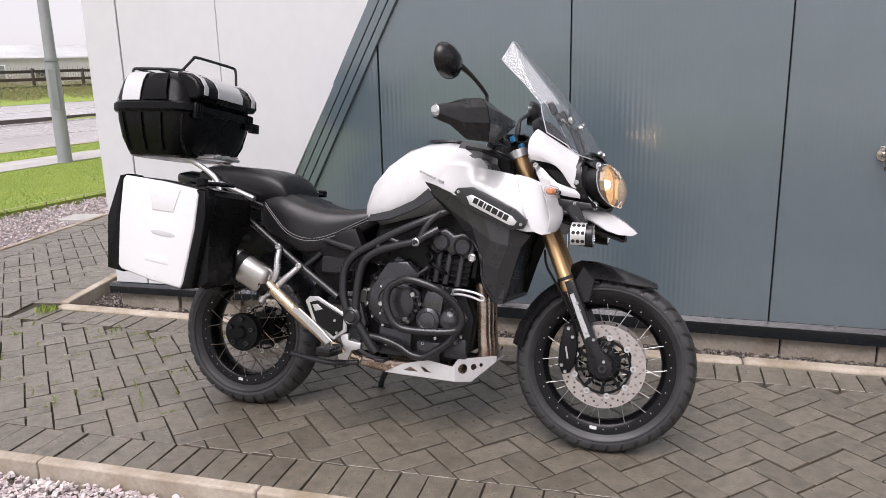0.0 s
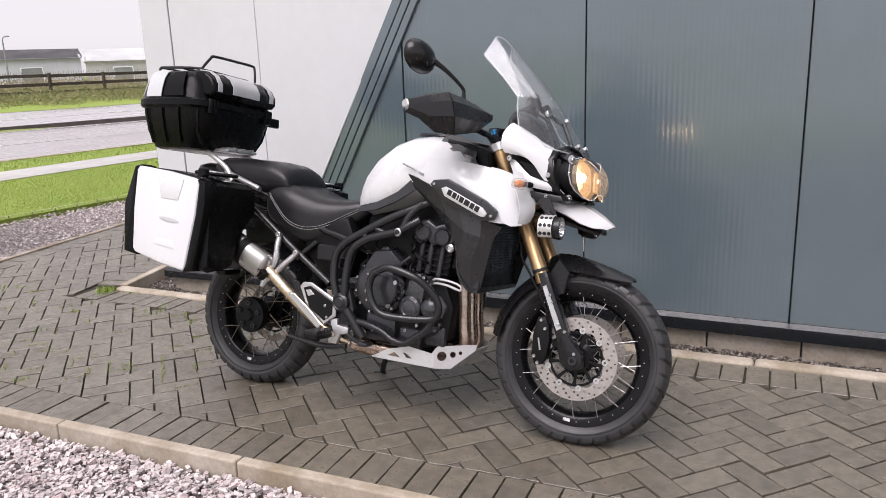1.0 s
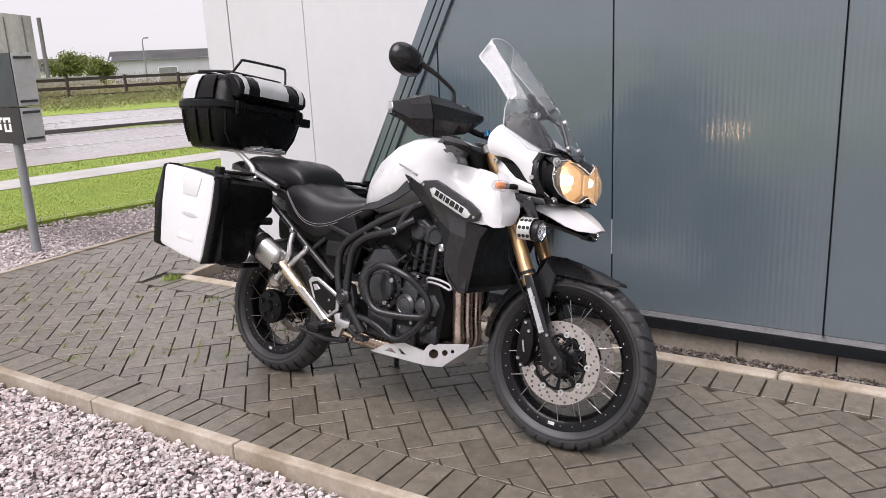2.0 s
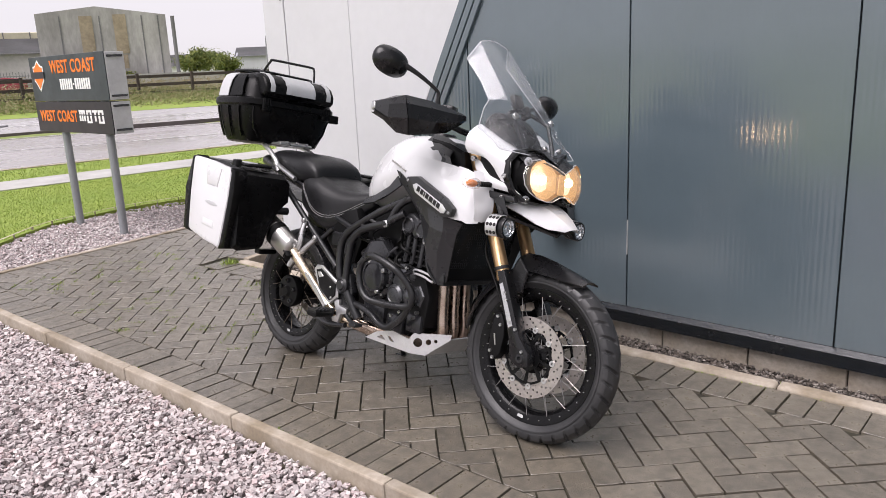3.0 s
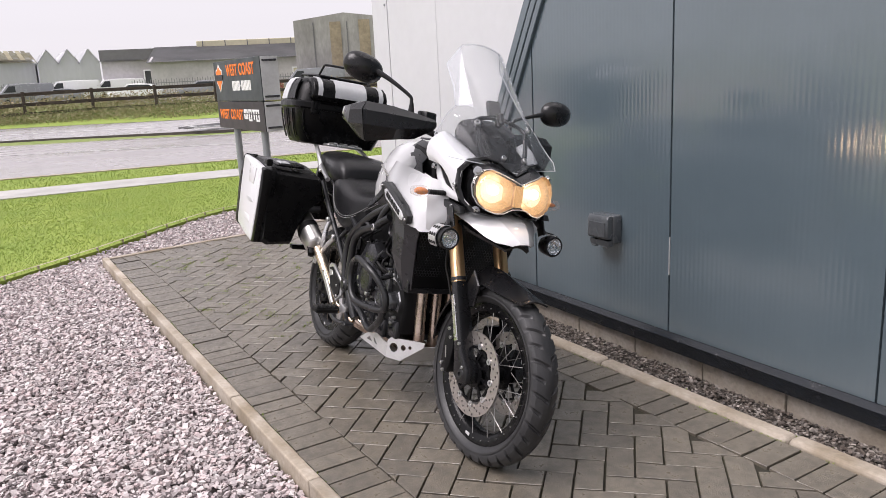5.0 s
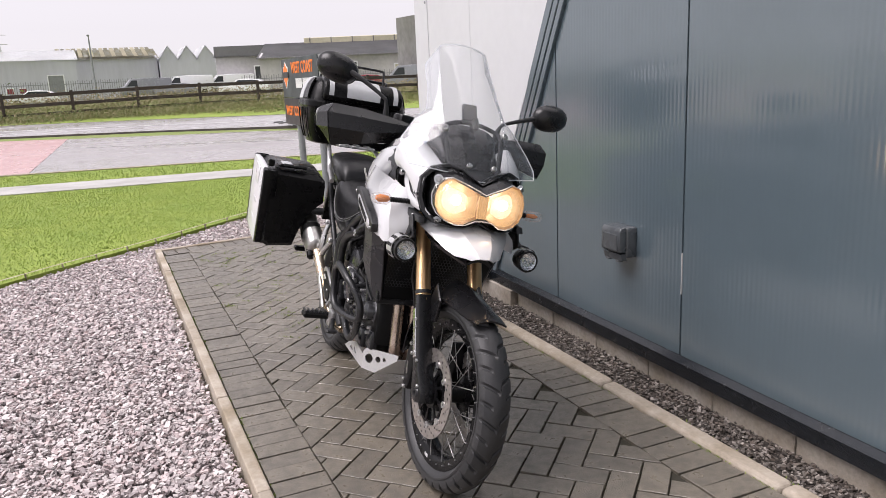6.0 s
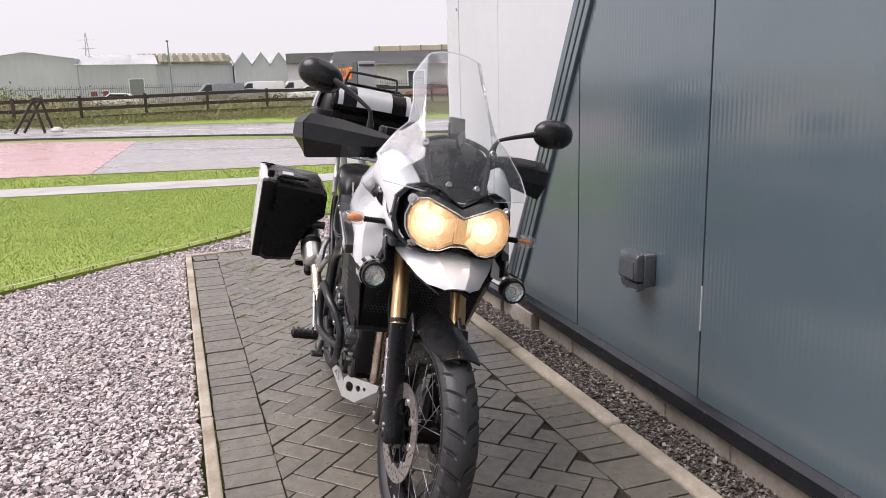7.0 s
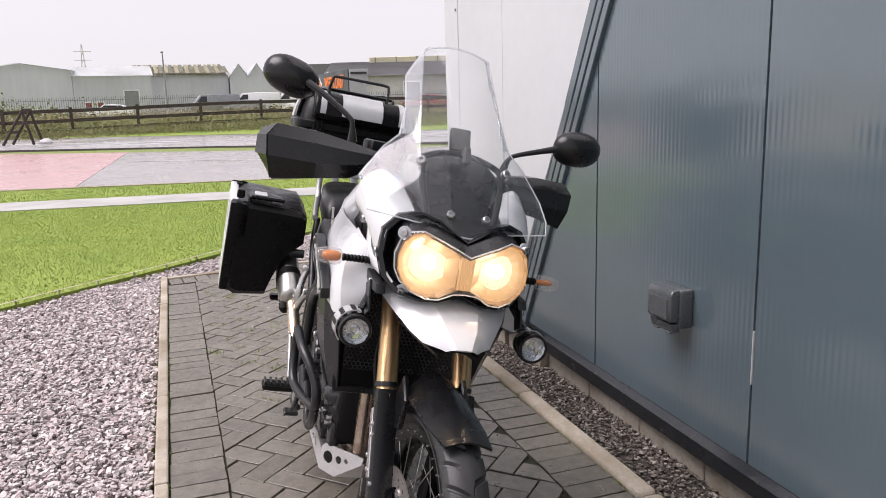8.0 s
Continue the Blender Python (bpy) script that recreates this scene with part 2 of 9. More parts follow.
M = dict(
    panel=material("coated_steel_slate", (0.090, 0.122, 0.141), 0.16, spec=1.0, ior=1.6, vary=0.06, scale=0.8, fine=9, rough_vary=0.05),
    panel_white=material("coated_steel_white", (0.57, 0.58, 0.595), 0.38, vary=0.05, scale=1.2, fine=14, rough_vary=0.05),
    trim=material("black_drip_trim", (0.014, 0.017, 0.021), 0.14, spec=1.0, vary=0.4, scale=14, fine=60, bump=0.25, bump_scale=60, rough_vary=0.18),
    dark_gap=material("joint_shadow_gap", (0.012, 0.014, 0.016), 0.7),
    concrete=material("plinth_concrete", (0.40, 0.36, 0.31), 0.85, vary=0.35, scale=5, fine=50, bump=0.5, bump_scale=70, other=(0.28, 0.24, 0.19)),
    kerb=material("kerb_concrete", (0.43, 0.38, 0.315), 0.8, vary=0.3, scale=4, fine=60, bump=0.4, bump_scale=110, other=(0.25, 0.205, 0.145), each=0.10),
    block=material("paving_block", (0.170, 0.148, 0.113), 0.36, spec=0.8, ior=1.62, vary=0.38, scale=20.0, fine=240, bump=1.0, bump_scale=170, other=(0.102, 0.089, 0.069), rough_vary=0.12, each=0.16, island=0.0),
    block_rest=material("paving_block_rest", (0.170, 0.148, 0.113), 0.36, spec=0.8, ior=1.62, vary=0.38, scale=20.0, fine=240, bump=1.0, bump_scale=170, other=(0.102, 0.089, 0.069), rough_vary=0.12, island=0.16),
    joint=material("joint_sand", (0.022, 0.019, 0.014), 0.9, vary=0.4, scale=3, fine=90, bump=0.6, bump_scale=200, other=(0.038, 0.036, 0.016)),
    stones=palette("pink_granite_gravel", [(0.24, 0.21, 0.21), (0.58, 0.52, 0.51), (0.68, 0.60, 0.59), (0.46, 0.41, 0.41), (0.78, 0.74, 0.72), (0.62, 0.50, 0.49), (0.38, 0.33, 0.33)], 0.6),
    stones_dark=palette("brown_gravel", [(0.05, 0.042, 0.036), (0.15, 0.122, 0.102), (0.09, 0.076, 0.064), (0.40, 0.36, 0.32), (0.07, 0.062, 0.056), (0.17, 0.14, 0.118)], 0.55),
    gravel_bed=material("gravel_bed", (0.31, 0.272, 0.266), 0.9, vary=0.4, scale=20, fine=120, bump=0.8, bump_scale=90),
    soil=material("strip_bed", (0.045, 0.037, 0.03), 0.9, vary=0.4, scale=20, fine=120, bump=0.8, bump_scale=90),
    lawn=material("lawn_soil", (0.205, 0.295, 0.043), 0.9, vary=0.35, scale=0.9, fine=30, bump=0.6, bump_scale=60, other=(0.265, 0.34, 0.06)),
    grass=palette("grass_blades", [(0.175, 0.270, 0.030), (0.215, 0.315, 0.036), (0.255, 0.345, 0.045), (0.195, 0.295, 0.032), (0.31, 0.36, 0.085)], 0.55, bump=0.0),
    field=material("far_grass", (0.17, 0.24, 0.05), 0.9, vary=0.3, scale=0.3, fine=6, bump=0.5, bump_scale=20, other=(0.22, 0.25, 0.09)),
    path=material("concrete_path", (0.46, 0.45, 0.43), 0.5, vary=0.2, scale=1.2, fine=40, bump=0.2, bump_scale=90, rough_vary=0.2),
    road=material("wet_asphalt", (0.405, 0.38, 0.38), 0.22, spec=0.75, vary=0.25, scale=0.35, fine=30, bump=0.25, bump_scale=60, rough_vary=0.16, stretch=(1.0, 0.35, 1)),
    road_red=material("wet_red_surfacing", (0.55, 0.335, 0.33), 0.3, vary=0.2, scale=0.4, fine=30, bump=0.25, bump_scale=60, rough_vary=0.14),
    far_path=material("wet_cycle_path", (0.45, 0.435, 0.44), 0.22, spec=0.75, vary=0.2, scale=0.4, fine=30, bump=0.2, bump_scale=60, rough_vary=0.15, stretch=(1.0, 0.3, 1)),
    # dark base colour carries the shade on the kerb's step
    kerb_far=material("far_kerb", (0.09, 0.075, 0.07), 0.7, vary=0.3, scale=2, fine=20),
    line=material("road_paint", (0.68, 0.68, 0.66), 0.5, vary=0.3, scale=3, fine=20),
    timber=material("fence_timber", (0.075, 0.058, 0.045), 0.8, vary=0.4, scale=4, fine=60, bump=0.4, bump_scale=60, stretch=(1, 1, 4), each=0.15),
    post=material("painted_grey_post", (0.25, 0.265, 0.275), 0.45, vary=0.12, scale=4, fine=40, rough_vary=0.1),
    sign_face=material("sign_face_slate", (0.045, 0.06, 0.065), 0.4, vary=0.3, scale=3, fine=20),
    sign_low=material("sign_face_black", (0.022, 0.022, 0.026), 0.35, vary=0.2, scale=3, fine=20),
    sign_edge=material("sign_return_grey", (0.55, 0.56, 0.56), 0.5, vary=0.15, scale=4, fine=30),
    orange=material("sign_orange", (0.85, 0.20, 0.02), 0.5, vary=0.05),
    white=material("sign_white", (0.8, 0.8, 0.8), 0.5, vary=0.05),
    box_grey=material("socket_box_plastic", (0.070, 0.078, 0.084), 0.24, spec=0.7, vary=0.1, scale=8, fine=60),
    brass=material("tap_nickel", (0.55, 0.52, 0.46), 0.25, metal=1.0, vary=0.2, scale=20, fine=90),
)

# ---- the setting: ground, road, paving ----
WALL_Y = 4.05
KERB = lambda x: 2.03 + 0.037 * (x + 4.83)            # paving side of the kerb along the pale gravel
EDGE = lambda y: -4.82 - 0.145 * (y - 2.0)            # paving side of the kerb at the far end
STRIP = lambda x: 3.715 + 0.022 * x                   # paving side of the kerb before the wall
END = lambda y: -3.58 - 0.22 * (y - 3.64)             # paving side of the kerb round the building's end
NEAR = lambda y: -13.5 + 0.14 * y                     # near edge of the road
FAR = lambda y: float(np.interp(y, [-60, -4, 3, 7.5, 13, 19, 60], [-46, -28.6, -25.3, -22.6, -21, -19.4, -12]))
FOOT = lambda y: -10.35 + 0.09 * y                    # near edge of the footpath
BED = lambda y: float(np.interp(y, [-9, 0.72, 1.27, 1.93, 2.73, 3.4, 4.4, 6.2, 7.5, 11, 20], [4.6, -4.24, -4.76, -5.33, -6.14, -6.75, -7.0, -6.74, -6.57, -6.1, -5.0]))  # gravel to lawn


def rise(x, y):
    """Height of the land: flat up to the road, a low bank beyond it."""
    d = FAR(y) - x
    return float(np.interp(d, [-1, 0, 6, 11, 14, 40, 400], [-0.14, 0.0, 0.18, 0.40, 0.40, 0.05, 0.0]))


xs = np.concatenate([[-900, -500, -300, -200, -150], np.arange(-120, -60, 10), np.arange(-60, -12, 1.5), np.arange(-12, 12, 3), [20, 40, 80, 200, 600]])
ys = np.concatenate([[-700, -300, -150, -80, -50], np.arange(-36, 60, 3), np.arange(60, 120, 10), [160, 300, 700]])
verts = [(x, y, (rise(x, y) - 0.02) if x < FAR(y) else -0.16) for x in xs for y in ys]
faces = [(i * len(ys) + j, (i + 1) * len(ys) + j, (i + 1) * len(ys) + j + 1, i * len(ys) + j + 1) for i in range(len(xs) - 1) for j in range(len(ys) - 1)]
ground = tagged(mesh_part("ground", verts, faces, M["field"], smooth=True), "rough grassland reaching to the horizon", "ground", kind="structure")


def ribbon(name, a, b, mat, label, category, z=0.0, ylo=-40.0, yhi=60.0, step=0.5, follow=False, thick=0.0):
    """A strip of ground between two edge lines x = a(y) and x = b(y)."""
    yy = np.arange(ylo, yhi + 1e-6, step)
    vs, fs = [], []
    for y in yy:
        for x in (a(y), b(y)):
            vs.append((x, y, z + (rise(x, y) if follow else 0)))
    n = len(yy)
    fs = [(2 * i + 1, 2 * i, 2 * i + 2, 2 * i + 3) for i in range(n - 1)]
    if thick:
        m = len(vs)
        vs += [(x, y, zz - thick) for x, y, zz in vs]
        fs += [(2 * i, m + 2 * i, m + 2 * i + 2, 2 * i + 2) for i in range(n - 1)] + [(m + 2 * i + 1, 2 * i + 1, 2 * i + 3, m + 2 * i + 3) for i in range(n - 1)]
        fs += [(0, 1, m + 1, m), (2 * n - 1, 2 * n - 2, m + 2 * n - 2, m + 2 * n - 1)]
    return tagged(mesh_part(name, vs, fs, mat), label, category, kind="structure")


road = ribbon("road", NEAR, FAR, M["road"], "wet grey asphalt road with a low kerb", "road", z=-0.10)
ribbon("road_red", lambda y: NEAR(y) - 0.25, lambda y: FAR(y) + 0.25, M["road_red"], "wet faded red road surfacing at a junction", "road", z=-0.094, yhi=0.2)
ribbon("pavement_far", lambda y: FAR(y) - 0.2, lambda y: FAR(y) - 6.0, M["far_path"], "wet grey cycle path beyond the road", "pavement", z=0.012, follow=True)
# shade of the far kerb's step is put into its dark colour
ribbon("kerb_far", FAR, lambda y: FAR(y) - 0.2, M["kerb_far"], "wet road kerb, coloured dark for the shade on its step", "kerb", z=0.02, thick=0.14)
ribbon("kerb_near", lambda y: NEAR(y) + 0.16, NEAR, M["kerb"], "concrete road kerb", "kerb", z=-0.005, thick=0.12)
for off, w, lab in ((0.45, 0.12, "worn white edge line"), (5.2, 0.1, "worn white lane line")):
    ribbon("road_line", lambda y: FAR(y) + off, lambda y: FAR(y) + off + w, M["line"], lab, "road marking", z=-0.093, ylo=0.4)
ribbon("path_line", lambda y: FAR(y) - 2.6, lambda y: FAR(y) - 2.75, M["line"], "worn white line on the cycle path", "road marking", z=0.018, follow=True)
ribbon("pavement", FOOT, lambda y: FOOT(y) - 1.05, M["path"], "pale damp concrete footpath across the grass", "footpath", z=-0.006, thick=0.1)
lawn = ribbon("lawn", BED, lambda y: FOOT(y) + 0.0, M["lawn"], "bright green mown lawn, wet", "lawn", z=-0.02, ylo=-9, yhi=20, thick=0.1)
verge = ribbon("verge", lambda y: FOOT(y) - 1.05, lambda y: NEAR(y) + 0.16, M["lawn"], "green grass verge beside the road", "verge", z=-0.02, thick=0.1)
bank = ribbon("bank", lambda y: FAR(y) - 6.0, lambda y: FAR(y) - 11.6, M["lawn"], "rough green grass bank below the fence", "verge", z=0.02, follow=True)
bm = bmesh.new()
prev = None
for y in np.arange(-4, 12, 0.25):
    p = Vector((BED(y), y, 0))
    if prev is not None:
        d = (p - prev).normalized().to_3d()
        s = Vector((-d.y, d.x, 0)) * 0.012
        vs = [bm.verts.new(q) for q in (prev - s + Vector((0, 0, -0.12)), prev + s + Vector((0, 0, -0.12)), p + s + Vector((0, 0, -0.12)), p - s + Vector((0, 0, -0.12)),
                                        prev - s + Vector((0, 0, 0.012)), prev + s + Vector((0, 0, 0.012)), p + s + Vector((0, 0, 0.012)), p - s + Vector((0, 0, 0.012)))]
        for q in ((4, 5, 6, 7), (0, 1, 5, 4), (2, 3, 7, 6)):
            bm.faces.new([vs[i] for i in q])
    prev = p
tagged(part("lawn_edging", bm, M["kerb"]), "thin pale timber edging between lawn and gravel", "edging", kind="structure")

# beds under the loose stones
gravel_bed = tagged(mesh_part("gravel_ground", [(-9, -9, -0.085), (8, -9, -0.085), (8, KERB(8), -0.085), (-4.9, 1.9, -0.085), (EDGE(20) - 0.05, 20, -0.085), (-9, 20, -0.085)],
                              [(0, 1, 2, 3), (0, 3, 4, 5)], M["gravel_bed"]), "bed of pinkish grey gravel", "gravel bed", kind="structure")
strip_bed = tagged(mesh_part("strip_ground", [(END(3.64) - 0.0, 3.66, -0.075), (8, 3.7, -0.075), (8, 4.2, -0.075), (END(12), 12, -0.075), (END(12), 12, -0.075), (-3.3, 4.2, -0.075), (-3.3, 12, -0.075)],
                             [(0, 1, 2, 5), (0, 5, 6, 3)], M["soil"]), "bed of dark gravel before the wall", "gravel bed", kind="structure")
paving_bed = tagged(mesh_part("paving_ground", [(-4.83, 2.0, -0.013), (8, KERB(8) - 0.02, -0.013), (8, STRIP(8) + 0.02, -0.013), (END(3.64) - 0.02, STRIP(-3.58) + 0.02, -0.013), (END(12) + 0.02, 12, -0.013), (EDGE(12), 12, -0.013)],
                                [(0, 1, 2, 3), (0, 3, 4, 5)], M["joint"]), "block paving in herringbone with mossy joints", "paving", kind="structure")


# unseen grey ground, added so the cladding doesn't reflect green field
tagged(mesh_part("yard", [(-4, -60, -0.07), (60, -60, -0.07), (60, -7, -0.07), (8, -7, -0.07), (-4, -7, -0.07)], [(0, 1, 2, 3, 4)], M["path"]), "unseen grey sheet added beyond the gravel for the wall to reflect", "yard", kind="structure")


# kerbs of the paving, stone by stone
def kerb_run(p, q, side, width, top, deep, length, parent, name="kerb_stone", gap=0.004, bevel=0.008):
    """Concrete edging units from p to q; side: the way (+1 left, -1 right) that their width lies."""
    p, q = Vector(p), Vector(q)
    d = (q - p).normalized()
    s = Vector((-d.y, d.x)) * side
    n = max(1, round((q - p).length / length))
    run = (q - p).length / n
    bm = bmesh.new()
    box(bm, gap / 2, run - gap / 2, 0, width, -deep, 0, bevel, segs=2 if bevel < 0.01 else 4)
    if side < 0:
        bmesh.ops.transform(bm, matrix=Matrix.Diagonal((1, -1, 1, 1)), verts=bm.verts)
        bmesh.ops.reverse_faces(bm, faces=bm.faces)
    bm.normal_update()
    me = bpy.data.meshes.new(name)
    bm.to_mesh(me)
    bm.free()
    me.materials.append(M["kerb"])
    for i in range(n):
        ob = new(name, me)
        ob.parent = parent
        a = p + d * run * i
        ob.matrix_world = Matrix.Translation((a.x, a.y, top + random.uniform(-0.003, 0.003))) @ Matrix.Rotation(math.atan2(d.y, d.x) + random.uniform(-0.003, 0.003), 4, "Z")


kerb_gravel = thing("kerb_gravel", "pale buff concrete edging kerb along the gravel", "kerb", kind="structure")
kerb_run((-4.87, KERB(-4.87)), (6.0, KERB(6.0)), -1, 0.05, 0.012, 0.15, 0.92, kerb_gravel)
kerb_end = thing("kerb_end", "pale concrete edging kerb at the end of the paving", "kerb", kind="structure")
kerb_run((EDGE(2.0), 2.03), (EDGE(12), 12), 1, 0.05, 0.010, 0.15, 0.92, kerb_end)
kerb_wall = thing("kerb_wall", "buff concrete edging kerb before the wall", "kerb", kind="structure")
kerb_run((-3.56, STRIP(-3.56)), (6.4, STRIP(6.4)), 1, 0.08, 0.016, 0.12, 1.0, kerb_wall, bevel=0.022)
kerb_run((END(3.72), 3.72), (END(12), 12), -1, 0.06, 0.014, 0.12, 1.0, kerb_wall)


# loose stones: many small lumps in one mesh
def lumps(name, places, lo, hi, mat, label, category, flat=0.62, kinds=40, seed=3):
    rng = np.random.default_rng(seed)
    base = np.array([(x, y, z) for x in (-0.72, 0.72) for y in (-0.72, 0.72) for z in (-0.72, 0.72)])
    tri = np.array([(0, 1, 3), (0, 3, 2), (4, 6, 7), (4, 7, 5), (0, 4, 5), (0, 5, 1), (2, 3, 7), (2, 7, 6), (0, 2, 6), (0, 6, 4), (1, 5, 7), (1, 7, 3)])
    shapes = base[None] * rng.uniform(0.45, 1.35, (kinds, 8, 3))
    n = len(places)
    size = rng.uniform(lo, hi, n) * rng.choice([0.7, 1.0, 1.0, 1.25], n) / 2
    V = shapes[rng.integers(0, kinds, n)] * np.stack([size, size * rng.uniform(0.6, 1, n), size * rng.uniform(flat * 0.6, flat, n)], 1)[:, None]
    a, b = rng.uniform(0, math.tau, n), rng.uniform(-0.6, 0.6, n)
    cb, sb = np.cos(b), np.sin(b)
    x, y, z = V[..., 0] * cb[:, None] + V[..., 2] * sb[:, None], V[..., 1], -V[..., 0] * sb[:, None] + V[..., 2] * cb[:, None]
    ca, sa = np.cos(a)[:, None], np.sin(a)[:, None]
    V = np.stack([x * ca - y * sa, x * sa + y * ca, z], 2) + np.asarray(places)[:, None]
    F = (tri[None] + 8 * np.arange(n)[:, None, None]).reshape(-1, 3)
    me = bpy.data.meshes.new(name)
    me.vertices.add(n * 8)
    me.vertices.foreach_set("co", V.reshape(-1))
    me.loops.add(len(F) * 3)
    me.loops.foreach_set("vertex_index", F.reshape(-1))
    me.polygons.add(len(F))
    me.polygons.foreach_set("loop_start", np.arange(0, len(F) * 3, 3))
    me.update(calc_edges=True)
    me.shade_flat()
    me.materials.append(mat)
    return tagged(new(name, me), label, category, kind="stuff")


rng = np.random.default_rng(11)


def scatter(n, x0, x1, y0, y1, z, keep, dz=0.012):
    x, y = rng.uniform(x0, x1, n), rng.uniform(y0, y1, n)
    ok = np.array([keep(a, b) for a, b in zip(x, y)])
    x, y = x[ok], y[ok]
    return np.stack([x, y, z + rng.uniform(-dz, dz, len(x))], 1)


near_keep = lambda x, y: (y < KERB(x) - 0.062 and x > BED(y) + 0.02) or (x < EDGE(max(y, 2.0)) - 0.062 and x > BED(y) + 0.02)
pts = np.concatenate([scatter(84000, -4.9, 2.2, 0.0, 2.3, -0.052, near_keep), scatter(15000, -3.5, 2.2, -1.5, 0.0, -0.052, near_keep), scatter(14000, 2.2, 6.0, -0.5, 2.5, -0.052, near_keep), scatter(25000, -7.1, -4.8, 0.7, 4.2, -0.05, near_keep), scatter(9000, -7.1, -4.9, 4.2, 9.0, -0.05, near_keep)])
lumps("gravel", pts, 0.015, 0.033, M["stones"], "loose pinkish grey granite gravel, wet", "gravel")
strip_keep = lambda x, y: (STRIP(x) + 0.092 < y < 4.08 and x > END(y) + 0.07) or (END(y) + 0.07 < x < -3.42 and y > 4.0)
pts = np.concatenate([scatter(22000, -3.6, 2.6, 3.6, 4.1, -0.068, strip_keep, 0.008), scatter(3000, -4.4, -3.3, 4.0, 6.0, -0.068, strip_keep, 0.008)])
lumps("dark_gravel", pts, 0.010, 0.022, M["stones_dark"], "small dark brown gravel with pale chips", "gravel", seed=5)


# grass blades
def blades(name, places, h0, h1, w, mat, label, seed=4):
    g = np.random.default_rng(seed)
    n = len(places)
    P = np.asarray(places)
    a, h = g.uniform(0, math.tau, n), g.uniform(h0, h1, n)
    side = np.stack([np.cos(a), np.sin(a), np.zeros(n)], 1) * w / 2
    lean = np.stack([g.normal(0, 0.45, n) * h, g.normal(0, 0.45, n) * h, h], 1)
    V = np.stack([P - side, P + side, P + lean], 1).reshape(-1, 3)
    me = bpy.data.meshes.new(name)
    me.vertices.add(3 * n)
    me.vertices.foreach_set("co", V.reshape(-1))
    me.loops.add(3 * n)
    me.loops.foreach_set("vertex_index", np.arange(3 * n))
    me.polygons.add(n)
    me.polygons.foreach_set("loop_start", np.arange(0, 3 * n, 3))
    me.update(calc_edges=True)
    me.materials.append(mat)
    return tagged(new(name, me), label, "grass", kind="stuff")


on_lawn = lambda x, y: FOOT(y) + 0.0 < x < BED(y) - 0.02
pts = scatter(330000, -10.5, -2.5, -3.5, 12.0, -0.02, on_lawn, 0.004)
blades("grass", pts, 0.008, 0.019, 0.008, M["grass"], "short wet lawn grass")
on_verge = lambda x, y: NEAR(y) + 0.14 < x < FOOT(y) - 1.05
blades("verge_grass", scatter(70000, -14.5, -9.5, -6.0, 16.0, -0.02, on_verge, 0.004), 0.015, 0.042, 0.010, M["grass"], "longer wet grass of the road verge", seed=6)

# moss and weeds in the paving joints
def weed(name, x, y, r, n, seed):
    g = np.random.default_rng(seed)
    P = np.stack([x + g.normal(0, r, n), y + g.normal(0, r, n), np.full(n, -0.005)], 1)
    ob = blades(name, P, 0.012, 0.05, 0.008, M["grass"], "small green weed tuft in a joint", seed)
    ob["kind"], ob["category"] = "", "weed"
    return ob


weed("weed_tuft", -3.58, 3.60, 0.035, 160, 21)
moss_pts = []
for _ in range(150):
    x = rng.uniform(-4.6, 0.6)
    moss_pts.append((x, STRIP(x) - rng.uniform(0.0, 0.012), -0.006) if rng.random() < 0.45 else (x, KERB(x) + rng.uniform(0.0, 0.01), -0.006))
for _ in range(70):
    x = rng.uniform(-1.2, 1.0)
    moss_pts.append((x, STRIP(x) + 0.078 + rng.uniform(0.0, 0.012), -0.012))
moss_pts = np.repeat(np.array(moss_pts), 12, 0) + rng.normal(0, 1, (2640, 3)) * np.array([0.03, 0.004, 0.0])
joint_pts = []
for _ in range(90):
    x, y = rng.uniform(-4.5, -1.9), rng.uniform(2.3, 3.5)
    a = radians(46.3 + rng.choice([0, 90]))
    t = rng.normal(0, 0.03, 26)
    joint_pts.append(np.stack([x + t * math.cos(a), y + t * math.sin(a), np.full(26, -0.004)], 1))
blades("joint_moss", np.concatenate(joint_pts), 0.006, 0.022, 0.005, M["grass"], "small moss and weeds in the paving joints", seed=12)
blades("moss", moss_pts, 0.004, 0.012, 0.006, M["grass"], "green moss along the kerb joints", seed=9)

# ---- the building ----
TOP = 6.0
LIGHT_EDGE = lambda z: -1.52 - 0.545 * (1.77 - z)     # right-hand edge of the white cladding
SEAMS = (-1.512, -0.465, 0.555, 1.575, 2.595, 3.615, 4.635, 5.655)
wall_core = tagged(part("wall_north", box(bmesh.new(), -3.19, 6.6, WALL_Y + 0.035, WALL_Y + 0.25, -0.12, TOP), M["dark_gap"]), "insulated wall of a clad industrial building", "wall", kind="structure")


